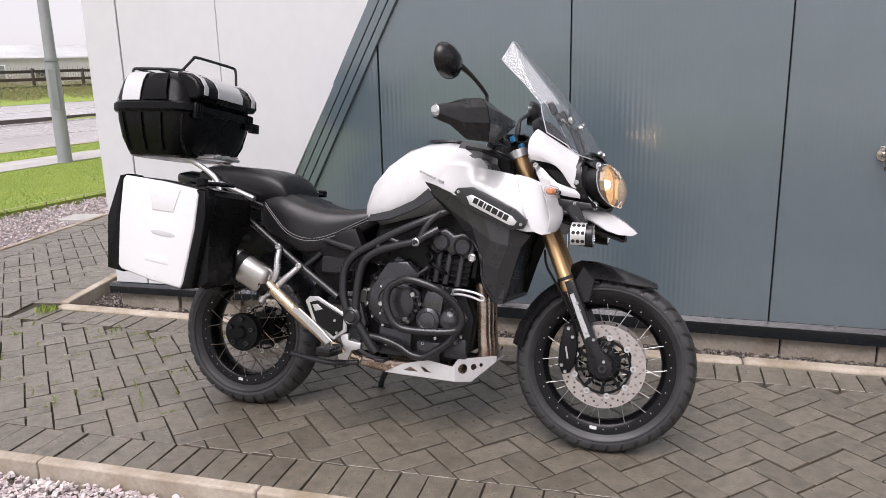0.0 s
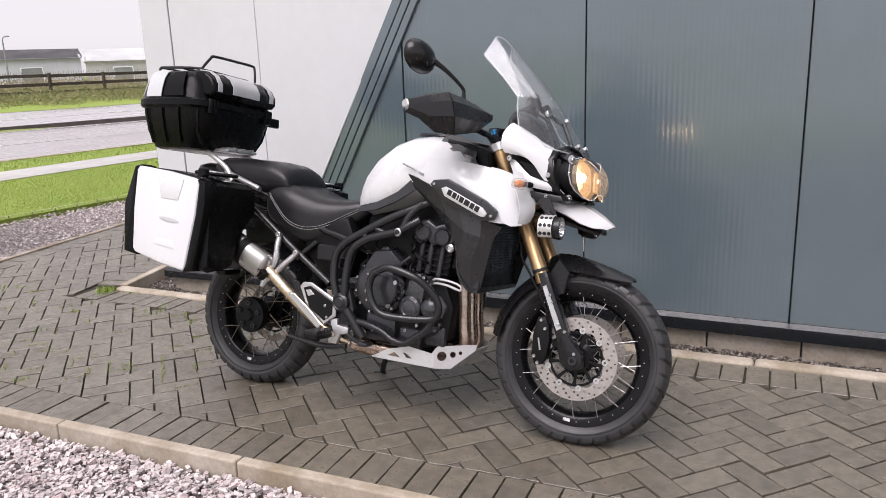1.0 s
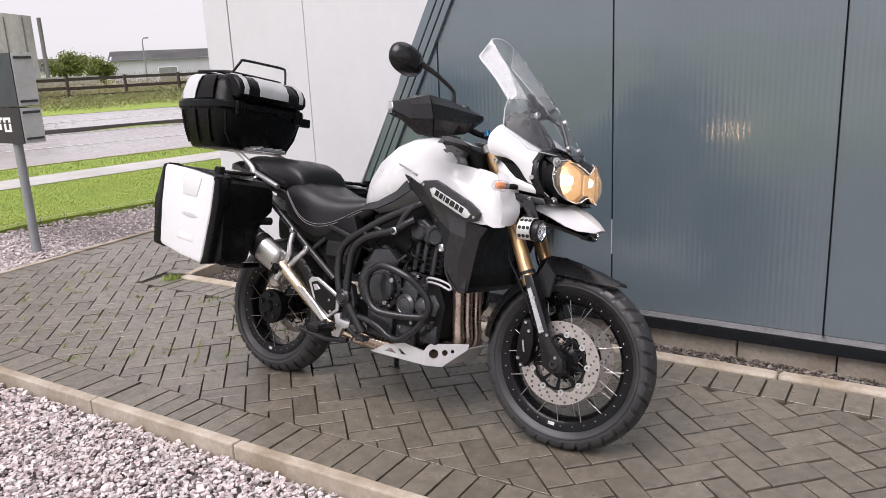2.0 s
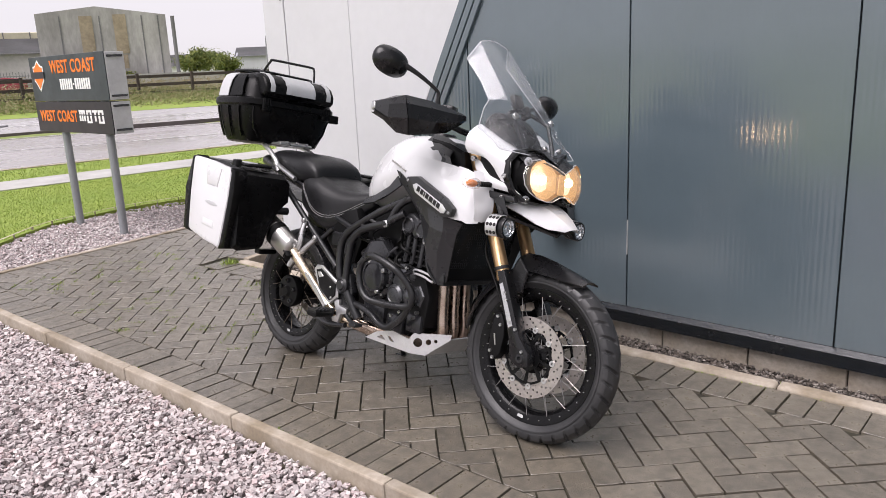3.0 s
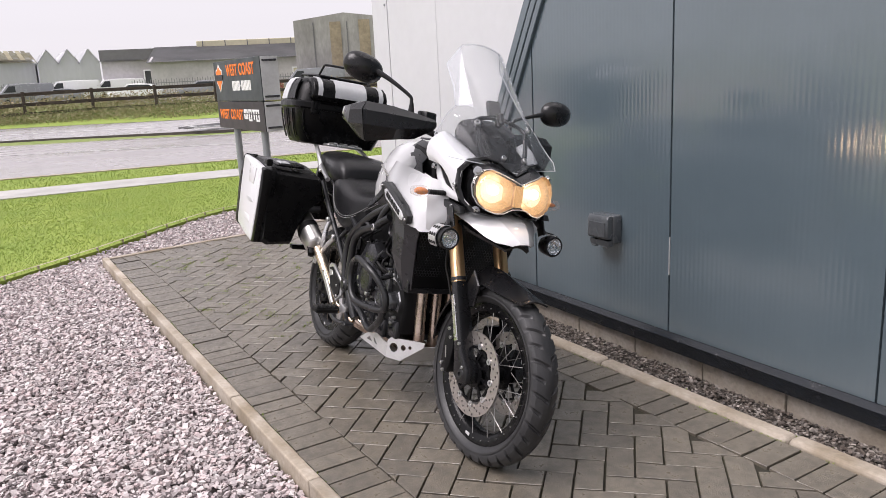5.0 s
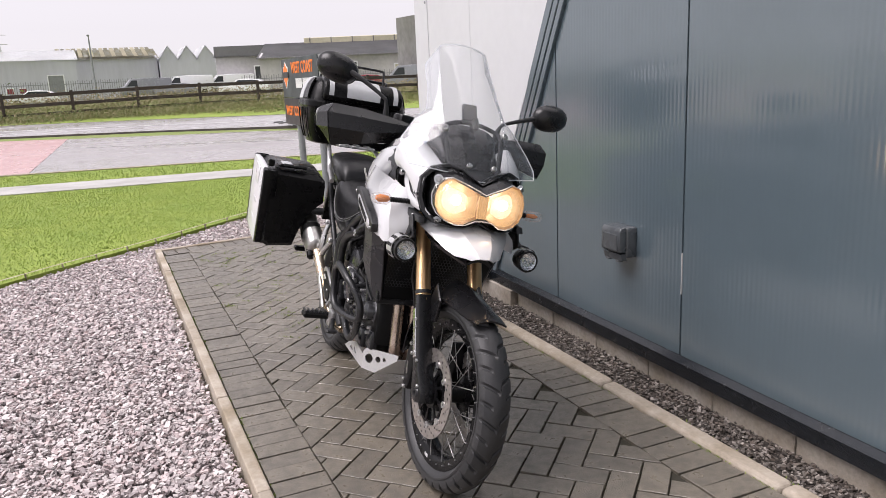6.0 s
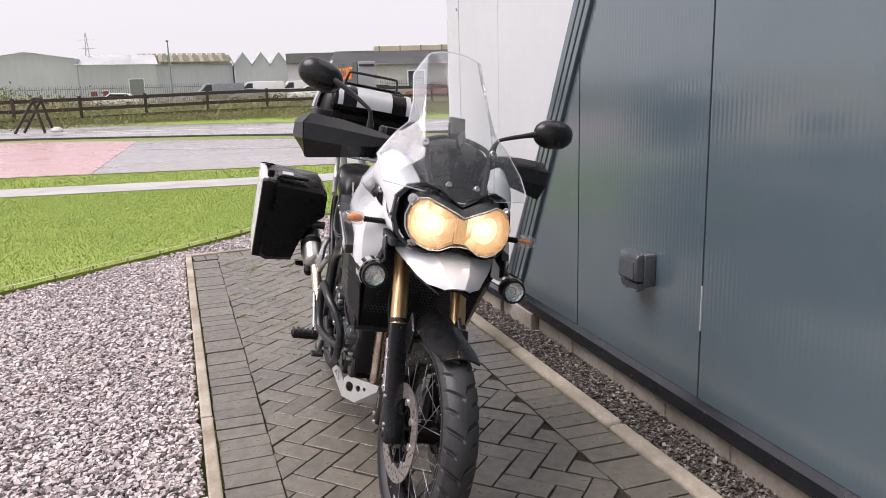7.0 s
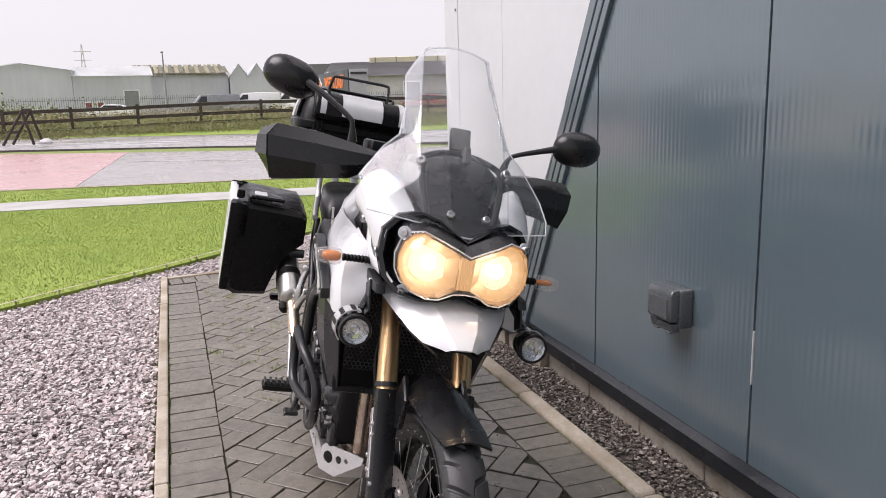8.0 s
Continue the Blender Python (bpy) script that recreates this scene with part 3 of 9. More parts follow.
def ribbed_panel(x0, x1, cut=None):
    """A steel sheet with fine upright ribs; cut: where a sloping edge trims its left side."""
    bm = bmesh.new()
    pitch, deep = 0.0255, 0.00021
    n = max(1, round((x1 - x0) / pitch))
    cols = []
    for i in range(n):
        a = x0 + (x1 - x0) * i / n
        b = (x1 - x0) / n
        cols += [(a + b * k / 8, deep * (1 - math.cos(math.tau * k / 8))) for k in range(8)]
    cols.append((x1, 0.0))
    cols = [(x0, 0.03), (x0, 0.008)] + [(max(x0 + 0.004, c[0]), c[1]) if i == 0 else c for i, c in enumerate(cols)] + [(x1, 0.008), (x1, 0.03)]
    zs = (0.118, TOP)
    rows = [[bm.verts.new((x, WALL_Y + d, z)) for x, d in cols] for z in zs]
    for k in range(len(cols) - 1):
        bm.faces.new((rows[0][k], rows[0][k + 1], rows[1][k + 1], rows[1][k]))
    if cut:
        p, no = cut
        g = bm.verts[:] + bm.edges[:] + bm.faces[:]
        bmesh.ops.bisect_plane(bm, geom=g, plane_co=p, plane_no=no, clear_inner=True)
    return bm


slope_n = Vector((1, 0, -0.545)).normalized()
for i in range(len(SEAMS) - 1):
    part("cladding_panel", ribbed_panel(SEAMS[i] + 0.004, SEAMS[i + 1] - 0.004), M["panel"], wall_core, "slate grey steel cladding panel with fine ribs", 20)
for x0, x1 in ((-2.55, SEAMS[0]), (-3.3, -2.55)):
    part("cladding_panel", ribbed_panel(x0 + 0.004, x1 - 0.004, ((LIGHT_EDGE(0) + 0.10, 0, 0), slope_n)), M["panel"], wall_core, "slate grey steel cladding panel with fine ribs", 20)
for i in range(1, len(SEAMS) - 1):
    bm = bmesh.new()
    for dx in (-0.006, 0.006):
        tube(bm, [(SEAMS[i] + dx, WALL_Y + 0.003, 0.118), (SEAMS[i] + dx, WALL_Y + 0.003, TOP)], 0.0025, 6, 0)
    part("seam_bead", bm, M["panel"], wall_core)
bm = bmesh.new()
box(bm, SEAMS[1] - 0.0022, SEAMS[1] + 0.0022, WALL_Y - 0.003, WALL_Y + 0.006, 0.40, 0.585, 0.001)
part("seam_strip", bm, M["sign_edge"], wall_core, "short bright bare strip in the panel seam")
# sloping flashing: three folded bands between white and grey
for k, (a, b, y) in enumerate(((-0.012, 0.048, 0.030), (0.050, 0.097, 0.025), (0.099, 0.145, 0.019))):
    bm = bmesh.new()
    prism(bm, [(LIGHT_EDGE(0.10) + a, 0.10), (LIGHT_EDGE(0.10) + b, 0.10), (LIGHT_EDGE(TOP) + b, TOP), (LIGHT_EDGE(TOP) + a, TOP)], WALL_Y - y, WALL_Y + 0.03, "y", 0.003)
    part("flashing", bm, M["panel"], wall_core, "sloping slate grey folded flashing")
# white cladding
WHITE_Y = WALL_Y - 0.022
WS = (-3.34, -3.11, -2.46)
SKEW = Matrix(((1, 0, 0, 0), (0.047, 1, 0, 0.047 * 1.6), (0, 0, 1, 0), (0, 0, 0, 1)))   # the white face turns slightly forward towards the corner
for k in range(3):
    bm = bmesh.new()
    x0 = WS[k] + (0.0, 0.005, 0.0015)[k]
    if k < 2:
        x1 = WS[k + 1] - (0.005, 0.0015)[k]
        if k == 1:
            outl = [(x0, 0.10), (LIGHT_EDGE(0.10), 0.10), (x1, 0.10 + (x1 - LIGHT_EDGE(0.10)) / 0.545), (x1, TOP), (x0, TOP)]
            outl = [(x0, 0.10), (x1, 0.10), (x1, TOP), (x0, TOP)] if LIGHT_EDGE(0.10) > x1 else outl
        else:
            outl = [(x0, 0.10), (x1, 0.10), (x1, TOP), (x0, TOP)]
    else:
        outl = [(max(x0, LIGHT_EDGE(0.10)), 0.10 if LIGHT_EDGE(0.10) > x0 else 0.10), (LIGHT_EDGE(TOP), TOP), (x0, TOP)]
        if LIGHT_EDGE(0.10) > x0:
            outl = [(x0, 0.10)] + [(LIGHT_EDGE(0.10), 0.10)] + outl[1:]
        else:
            outl = [(x0, 0.10 + (x0 - LIGHT_EDGE(0.10)) / 0.545)] + outl[1:]
    prism(bm, outl, WHITE_Y, WALL_Y + 0.03, "y", 0.003)
    bmesh.ops.transform(bm, matrix=SKEW, verts=bm.verts)
    part("white_panel" if k else "corner_flashing", bm, M["panel_white"], wall_core, "white coated steel cladding panel" if k else "white folded corner flashing")
bm = bmesh.new()
for z in (0.4, 1.9):
    for x in (WS[1] - 0.03,):
        bolt(bm, SKEW @ Vector((x, WHITE_Y, z)), (0, -1, 0), 0.009, 0.006)
part("rivet", bm, M["post"], wall_core)
end_wall = tagged(part("wall_west", box(bmesh.new(), -3.352, -3.20, WALL_Y - 0.066, 14, -0.12, TOP), M["panel_white"]), "white clad end wall of the building", "wall", kind="structure")
tagged(part("wall_east", box(bmesh.new(), 6.4, 6.6, WALL_Y + 0.26, 14, -0.12, TOP), M["panel"]), "slate grey end wall", "wall", kind="structure")
tagged(part("wall_back", box(bmesh.new(), -3.23, 6.4, 13.8, 14, -0.12, TOP), M["panel"]), "slate grey back wall", "wall", kind="structure")
tagged(part("roof", box(bmesh.new(), -3.45, 6.7, WALL_Y - 0.08, 14.05, TOP + 0.004, TOP + 0.2, 0.02), M["panel"]), "flat roof edge of the clad building", "roof", kind="structure")
# black drip trim and concrete plinth
bm = bmesh.new()
prism(bm, [(WALL_Y - 0.030, 0.036), (WALL_Y + 0.03, 0.036), (WALL_Y + 0.03, 0.116), (WALL_Y - 0.001, 0.116), (WALL_Y - 0.034, 0.098)], LIGHT_EDGE(0.06) + 0.12, 6.6, "x", 0.002)
part("drip_trim", bm, M["trim"], wall_core, "black drip trim under the cladding, scuffed")
bm = bmesh.new()
prism(bm, [(WHITE_Y - 0.03, 0.036), (WHITE_Y + 0.08, 0.036), (WHITE_Y + 0.08, 0.098), (WHITE_Y - 0.012, 0.098), (WHITE_Y - 0.032, 0.08)], -3.375, LIGHT_EDGE(0.06) + 0.118, "x", 0.002)
bmesh.ops.transform(bm, matrix=SKEW, verts=bm.verts)
part("drip_trim", bm, M["trim"], wall_core, "black drip trim under the white cladding")
plinth = tagged(new("plinth"), "weathered concrete block plinth, stained", "plinth", kind="structure")
x, k = -3.34, 0
bm = bmesh.new()
box(bm, 0.004, 0.436, 0, 0.1, -0.16, 0.034, 0.004)
me = bpy.data.meshes.new("plinth_block")
bm.to_mesh(me)
bm.free()
me.materials.append(M["concrete"])
while x < 6.2:
    ob = new("plinth_block", me)
    ob.parent = plinth
    ob.location = (x, WALL_Y + 0.008 + random.uniform(-0.004, 0.003) + (0.047 * (x + 1.6) - 0.012 if x < -2.3 else 0), 0)
    x += 0.44
    k += 1

# socket box on the wall
sock = thing("socket_box", "dark grey weatherproof outdoor socket box on the cladding, wet", "socket box", pose(-0.86, WALL_Y, 0.580))
bm = bmesh.new()
box(bm, -0.076, 0.076, -0.062, 0.003, -0.078, 0.072, 0.012, segs=3)
part("back_box", bm, M["box_grey"], sock, smooth=40)
bm = bmesh.new()
prism(bm, [(-0.060, -0.050), (-0.094, -0.048), (-0.100, -0.040), (-0.100, 0.052), (-0.088, 0.070), (-0.060, 0.074)], -0.074, 0.074, "x", 0.007, 3)
lid = part("lid", bm, M["box_grey"], sock, "hinged dark grey cover", smooth=40)
bm = bmesh.new()
box(bm, -0.060, 0.058, -0.1035, -0.097, -0.040, 0.040, 0.004, segs=2)
part("lid_panel", bm, M["box_grey"], lid)
bm = bmesh.new()
prism(bm, [(-0.060, -0.056), (-0.090, -0.056), (-0.082, -0.088), (-0.050, -0.090)], -0.070, 0.070, "x", 0.004, 2)
part("latch", bm, M["box_grey"], sock, "lower ledge of the box", smooth=40)
for x in (-0.045, 0.035):
    part("cable_gland", box(bmesh.new(), x - 0.016, x + 0.016, -0.084, -0.056, -0.097, -0.088, 0.003), M["box_grey"], sock, "small grey cable entry")

# garden tap on the wall
tap = thing("garden_tap", "small nickel outdoor tap on the grey cladding", "tap", pose(0.985, WALL_Y, 0.965))
bm = bmesh.new()
lathe(bm, [(0, 0), (0.032, 0), (0.030, 0.006), (0.014, 0.010), (0.012, 0.04), (0, 0.04)], along((0, 0.002, 0), (0, -1, 0)), 18)
part("flange", bm, M["brass"], tap, smooth=40)
bm = bmesh.new()
tube(bm, [(0, -0.03, 0.0), (0, -0.07, 0.0), (0, -0.088, -0.01), (0, -0.092, -0.045)], 0.011, 12)
part("spout", bm, M["brass"], tap, smooth=40)
bm = bmesh.new()
bar(bm, (0, -0.06, 0.0), (0, -0.06, 0.04), 0.009)
part("spindle", bm, M["brass"], tap, smooth=40)
bm = bmesh.new()
tube(bm, [(-0.03, -0.06, 0.043), (0, -0.06, 0.040), (0.03, -0.06, 0.043)], 0.005, 8)
part("tap_handle", bm, M["brass"], tap, smooth=40)
bm = bmesh.new()
bar(bm, (0, -0.092, -0.045), (0, -0.092, -0.062), 0.013)
part("hose_union", bm, M["timber"], tap, "dark hose union", smooth=40)

# ---- the distance ----
D = dict(
    shed=material("pale_grey_cladding", (0.57, 0.575, 0.64), 0.6, vary=0.12, scale=0.15, fine=2, stretch=(1, 1, 0.2)),
    shed_roof=material("weathered_sheet_roof", (0.86, 0.87, 0.88), 0.6, vary=0.15, scale=0.2, fine=3),
    roof_moss=material("mossy_roof_lights", (0.33, 0.31, 0.20), 0.8, vary=0.4, scale=0.4, fine=3, other=(0.45, 0.45, 0.40)),
    slate=material("dark_sheet_roof", (0.17, 0.17, 0.175), 0.6, vary=0.2, scale=0.2, fine=3),
    rooflight=material("yellowed_roof_light", (0.62, 0.58, 0.42), 0.6, vary=0.15, scale=0.4, fine=3),
    concrete=material("streaked_concrete", (0.42, 0.415, 0.40), 0.85, vary=0.3, scale=0.45, fine=5, other=(0.27, 0.265, 0.255), stretch=(1, 1, 0.35)),
    block=material("painted_block_wall", (0.55, 0.53, 0.545), 0.8, vary=0.2, scale=0.3, fine=3),
    opening=material("dark_opening", (0.05, 0.055, 0.06), 0.5, vary=0.2),
    door=material("roller_door_grey", (0.26, 0.27, 0.28), 0.5, vary=0.15, scale=0.5, fine=4),
    steel=material("galvanised_palisade", (0.24, 0.25, 0.26), 0.5, vary=0.2, scale=1, fine=8),
    car_white=material("white_car_paint", (0.72, 0.73, 0.74), 0.25, vary=0.03, coat=0.5),
    car_grey=material("grey_car_paint", (0.22, 0.23, 0.25), 0.25, vary=0.03, coat=0.5),
    car_red=material("dark_red_car_paint", (0.25, 0.03, 0.04), 0.3, vary=0.05, coat=0.4),
    tyre=material("car_tyre", (0.02, 0.02, 0.02), 0.7, vary=0.1),
    window=material("car_window", (0.03, 0.035, 0.04), 0.1, vary=0.05),
    scrub=palette("scrub_leaves", [(0.11, 0.16, 0.04), (0.18, 0.23, 0.06), (0.28, 0.26, 0.12), (0.38, 0.30, 0.18), (0.15, 0.20, 0.05)], 0.7, bump=0.0),
    dry=palette("dry_grass_stems", [(0.34, 0.27, 0.17), (0.42, 0.33, 0.22), (0.26, 0.21, 0.12), (0.22, 0.21, 0.09), (0.38, 0.31, 0.20)], 0.8, bump=0.0),
    leaf=palette("tree_leaves", [(0.08, 0.12, 0.025), (0.14, 0.19, 0.04), (0.20, 0.24, 0.05), (0.27, 0.28, 0.05)], 0.6, bump=0.0),
    bark=material("bark", (0.07, 0.055, 0.04), 0.9, vary=0.3, scale=6, fine=40),
    frame_brown=material("rusted_frame_brown", (0.045, 0.032, 0.024), 0.7, vary=0.3, scale=6, fine=40),
    rubbish=material("white_sack", (0.6, 0.6, 0.6), 0.6, vary=0.2, scale=10, fine=40),
)


def frame_on(p, q):
    """A pose at p whose x axis runs to q, level; y points to the right of that way."""
    d = Vector((q[0] - p[0], q[1] - p[1], 0))
    return Matrix.Translation((p[0], p[1], 0)) @ Matrix.Rotation(math.atan2(d.y, d.x), 4, "Z") @ Matrix.Diagonal((1, -1, 1, 1)), d.length


def dpart(name, bm, mat, parent, label="", smooth=0):
    return part(name, bm, D[mat] if isinstance(mat, str) else mat, parent, label, smooth)


# timber fence on the bank
fence = thing("fence", "dark brown timber post and rail fence on the bank", "fence")
fx = lambda y: float(np.interp(y, [-30, -5, 6, 14, 20, 30, 45], [-37.0, -35.6, -35.8, -35.4, -35.6, -33.0, -29.0]))
fence_pts = []
y = -22.0
while y < 40:
    fence_pts.append(Vector((fx(y), y, rise(fx(y), y))))
    y += 2.72
post_bm = bmesh.new()
box(post_bm, -0.06, 0.06, -0.065, 0.065, -0.1, 1.22, 0.01)
post_me = bpy.data.meshes.new("fence_post")
post_bm.to_mesh(post_me)
post_bm.free()
post_me.materials.append(M["timber"])
for i, p in enumerate(fence_pts):
    ob = new("fence_post", post_me)
    ob.parent = fence
    ob.location = p + Vector((0, 0, random.uniform(-0.03, 0.03)))
    ob.rotation_euler = (random.uniform(-0.02, 0.02), random.uniform(-0.02, 0.02), random.uniform(-0.1, 0.1))
    if i:
        a = fence_pts[i - 1]
        for z in (1.08, 0.66, 0.26):
            d = p - a
            bm = bmesh.new()
            box(bm, 0, d.length, 0.06, 0.10, -0.075, 0.075, 0.006)
            m = Matrix.Translation(a + Vector((0, 0, z + random.uniform(-0.015, 0.015)))) @ d.to_track_quat("X", "Z").to_matrix().to_4x4()
            bmesh.ops.transform(bm, matrix=m, verts=bm.verts)
            dpart("fence_rail", bm, M["timber"], fence)

# scrub along the fence: many small leaf cards of random tilt
def leaves(name, centres, spread, n, size, mat, label, category, seed, kind="stuff"):
    g = np.random.default_rng(seed)
    C = np.repeat(np.asarray(centres), n, 0)
    P = C + g.normal(0, 1, C.shape) * np.asarray(spread)
    a = g.normal(0, 1, P.shape)
    a /= np.linalg.norm(a, axis=1)[:, None]
    b_ = np.cross(a, g.normal(0, 1, P.shape))
    b_ /= np.linalg.norm(b_, axis=1)[:, None]
    s = g.uniform(0.6, 1.3, len(P))[:, None] * size
    V = np.stack([P - a * s, P + b_ * s * 0.5, P + a * s, P - b_ * s * 0.5], 1).reshape(-1, 3)
    me = bpy.data.meshes.new(name)
    me.vertices.add(len(V))
    me.vertices.foreach_set("co", V.reshape(-1))
    me.loops.add(len(V))
    me.loops.foreach_set("vertex_index", np.arange(len(V)))
    me.polygons.add(len(P))
    me.polygons.foreach_set("loop_start", np.arange(0, len(V), 4))
    me.update(calc_edges=True)
    me.materials.append(mat)
    ob = new(name, me)
    return tagged(ob, label, category, kind=kind) if label else ob


g = np.random.default_rng(17)
cs = []
for y in g.uniform(-24, 40, 900):
    x = fx(y) - g.uniform(-2.4, 3.2)
    cs.append((x, y, rise(x, y) + (g.uniform(0.0, 0.42) if x < fx(y) + 0.4 else g.uniform(-0.05, 0.12))))
leaves("scrub", cs, (0.5, 0.7, 0.15), 150, 0.038, D["scrub"], "tangled brown and green scrub along the fence", "scrub", 31)
cs = []
for y in g.uniform(-24, 40, 1300):
    x = fx(y) - 0.3 + g.uniform(0, 1) * max(0.2, FAR(y) - 7.4 - fx(y))
    cs.append((x, y, rise(x, y) + g.uniform(0.0, 0.16)))
leaves("bank_scrub", cs, (0.45, 0.6, 0.09), 130, 0.040, D["scrub"], "low weeds and brown grass on the bank", "scrub", 34)
cs = [(-44 + g.normal(0, 2.0), y, 0.45 + g.uniform(0, 0.65)) for y in g.uniform(-34, 44, 420)]
leaves("rough_grass", cs, (0.9, 1.2, 0.22), 120, 0.06, D["dry"], "rough brown grass behind the fence", "scrub", 32)
cs = [(-58 + g.normal(0, 2.5), -14 + g.normal(0, 3.2), 1.0 + g.uniform(-0.4, 0.7)) for _ in range(60)]
leaves("hedge", cs, (0.8, 0.9, 0.4), 90, 0.13, D["leaf"], "low green hedge behind the rough grass", "hedge", 33)


def shed(name, label, p, q, depth, eave, ridge, wall, roof, bays=1, ridge_along=True, base=0.0):
    """A long building whose front runs from p to q; bays: number of pitched roofs side by side."""
    m, length = frame_on(p, q)
    ob = thing(name, label, "building", m)
    bm = bmesh.new()
    box(bm, 0, length, -depth, 0, base - 0.3, eave)
    w = dpart("wall", bm, wall, ob)
    if ridge_along:
        bm = bmesh.new()
        for lo, hi in ((0.35, -depth / 2), (-depth - 0.35, -depth / 2)):
            vs = [bm.verts.new(v) for v in ((-0.3, lo, eave - 0.1), (length + 0.3, lo, eave - 0.1), (length + 0.3, hi, ridge), (-0.3, hi, ridge))]
            bm.faces.new(vs)
        bmesh.ops.solidify(bm, geom=bm.faces[:], thickness=0.2)
        dpart("roof", bm, roof, ob)
        for x in (0.02, length - 0.02):
            bm = bmesh.new()
            prism(bm, [(0, eave), (-depth, eave), (-depth / 2, ridge - 0.05)], x - 0.1, x + 0.1, "x")
            dpart("gable", bm, wall, ob)
    else:
        step = length / bays
        for k in range(bays):
            bm = bmesh.new()
            x0 = k * step
            prism(bm, [(x0, eave), (x0 + step, eave), (x0 + step / 2, ridge)], -depth, -0.05, "y")
            dpart("gable", bm, wall, ob)
            bm = bmesh.new()
            for a, c in ((x0 - 0.15, x0 + step / 2), (x0 + step + 0.15, x0 + step / 2)):
                vs = [bm.verts.new(v) for v in ((a, 0.25, eave - 0.05), (c, 0.25, ridge + 0.06), (c, -depth, ridge + 0.06), (a, -depth, eave - 0.05))]
                bm.faces.new(vs)
            bmesh.ops.solidify(bm, geom=bm.faces[:], thickness=0.15)
            dpart("roof", bm, roof, ob)
    return ob, w, m, length


def opening(ob, x0, x1, z0, z1, mat="opening", name="door", y=0.06):
    bm = bmesh.new()
    box(bm, x0, x1, -0.05, y, z0, z1, 0.02)
    o = dpart(name, bm, mat, ob)
    bm = bmesh.new()
    for a, b_, c, d_ in ((x0 - 0.12, x0, z0, z1 + 0.12), (x1, x1 + 0.12, z0, z1 + 0.12), (x0, x1, z1, z1 + 0.12)):
        box(bm, a, b_, -0.05, y + 0.05, c, d_)
    dpart("frame", bm, "shed_roof", o)


# grey sheds with pale roofs, straight down the street
a_, _, _, L1 = shed("warehouse", "pale grey corrugated warehouse with a shallow white roof", (-105.3, -24), (-105.25, -12.45), 28, 6.3, 7.15, "shed", "shed_roof", ridge_along=False)
b_, _, _, L2 = shed("warehouse", "low grey warehouse with a pale sheet roof", (-105.2, -12.4), (-106.2, -3.2), 10, 5.6, 6.9, "shed", "shed_roof")
opening(b_, 5.9, 7.6, 1.2, 3.6, "door")
for x in (1.2, 2.6):
    opening(b_, x, x + 0.7, 1.6, 2.2, "car_red", "panel_box")
c_, _, _, L3 = shed("factory", "grey factory with a mossy saw-tooth roof", (-122.5, -7.0), (-123.4, 7.2), 14, 6.1, 7.75, "shed", "roof_moss")
d_, _, _, L4 = shed("factory", "grey factory bays with white-edged gables", (-121.0, 7.4), (-121.0, 15.5), 16, 5.6, 7.6, "shed", "shed_roof", bays=3, ridge_along=False)
for k in range(9):
    for x, mt in ((0.5 + k * 1.5, "rooflight"), (1.2 + k * 1.5, "roof_moss")):
        vs = [(x + 0.03, 0.2, 6.42), (x + 0.6, 0.2, 6.42), (x + 0.6, -6.6, 8.00), (x + 0.03, -6.6, 8.00)]
        bm = bmesh.new()
        bm.faces.new([bm.verts.new(v) for v in vs])
        bmesh.ops.solidify(bm, geom=bm.faces[:], thickness=0.06)
        dpart("roof_light" if mt == "rooflight" else "roof_panel", bm, mt, c_)
# dark-roofed works with a long yellow roof light
e_, _, _, L5 = shed("works", "old works with a dark roof and a yellowed roof light", (-76.5, 14.8), (-70.6, 34.5), 16, 4.0, 5.7, "block", "slate")
bm = bmesh.new()
box(bm, 4.0, L5 - 0.5, -8.6, -7.4, 5.5, 6.15, 0.05)
dpart("roof_light", bm, "rooflight", e_, "yellowed glazed ridge")
for k in range(7):
    bm = bmesh.new()
    box(bm, 4.6 + k * 2.3, 4.7 + k * 2.3, -7.4, -7.35, 5.5, 6.15)
    dpart("glazing_bar", bm, "slate", e_)
opening(e_, 8.0, 9.6, 0.6, 3.2)
opening(e_, 13.5, 14.6, 1.6, 2.8, "rooflight", "window")
f_, _, _, L6 = shed("works", "small flat grey workshop with a dark parapet", (-87.4, 11.8), (-86.0, 17.6), 10, 4.6, 4.9, "block", "slate")
bm = bmesh.new()
box(bm, -0.1, L6 + 0.1, -10.1, 0.1, 4.6, 5.7)
dpart("parapet", bm, "slate", f_)
opening(f_, 4.2, 5.6, 1.0, 3.4)
# streaked concrete tower block of a silo building
m, Lc = frame_on((-63.9, 25.0), (-60.1, 34.0))
conc = thing("concrete_store", "tall streaked concrete store building", "building", m)
bm = bmesh.new()
prism(bm, [(0, -0.5), (Lc, -0.5), (Lc, 6.45), (Lc * 0.45, 7.15), (0, 6.6)], -9, 0, "y")
dpart("wall", bm, "concrete", conc)
for k, (x, w, z0, z1) in enumerate(((0.32, 0.10, 2.6, 6.4), (0.58, 0.10, 3.4, 6.5), (0.60, 0.06, 2.2, 3.3))):
    bm = bmesh.new()
    box(bm, Lc * x, Lc * (x + w), -0.05, 0.05, z0, z1)
    dpart("panel", bm, material("ochre_infill_%d" % k, (0.36, 0.30, 0.21), 0.8, vary=0.3, scale=0.5, fine=4), conc, "ochre infill panel")
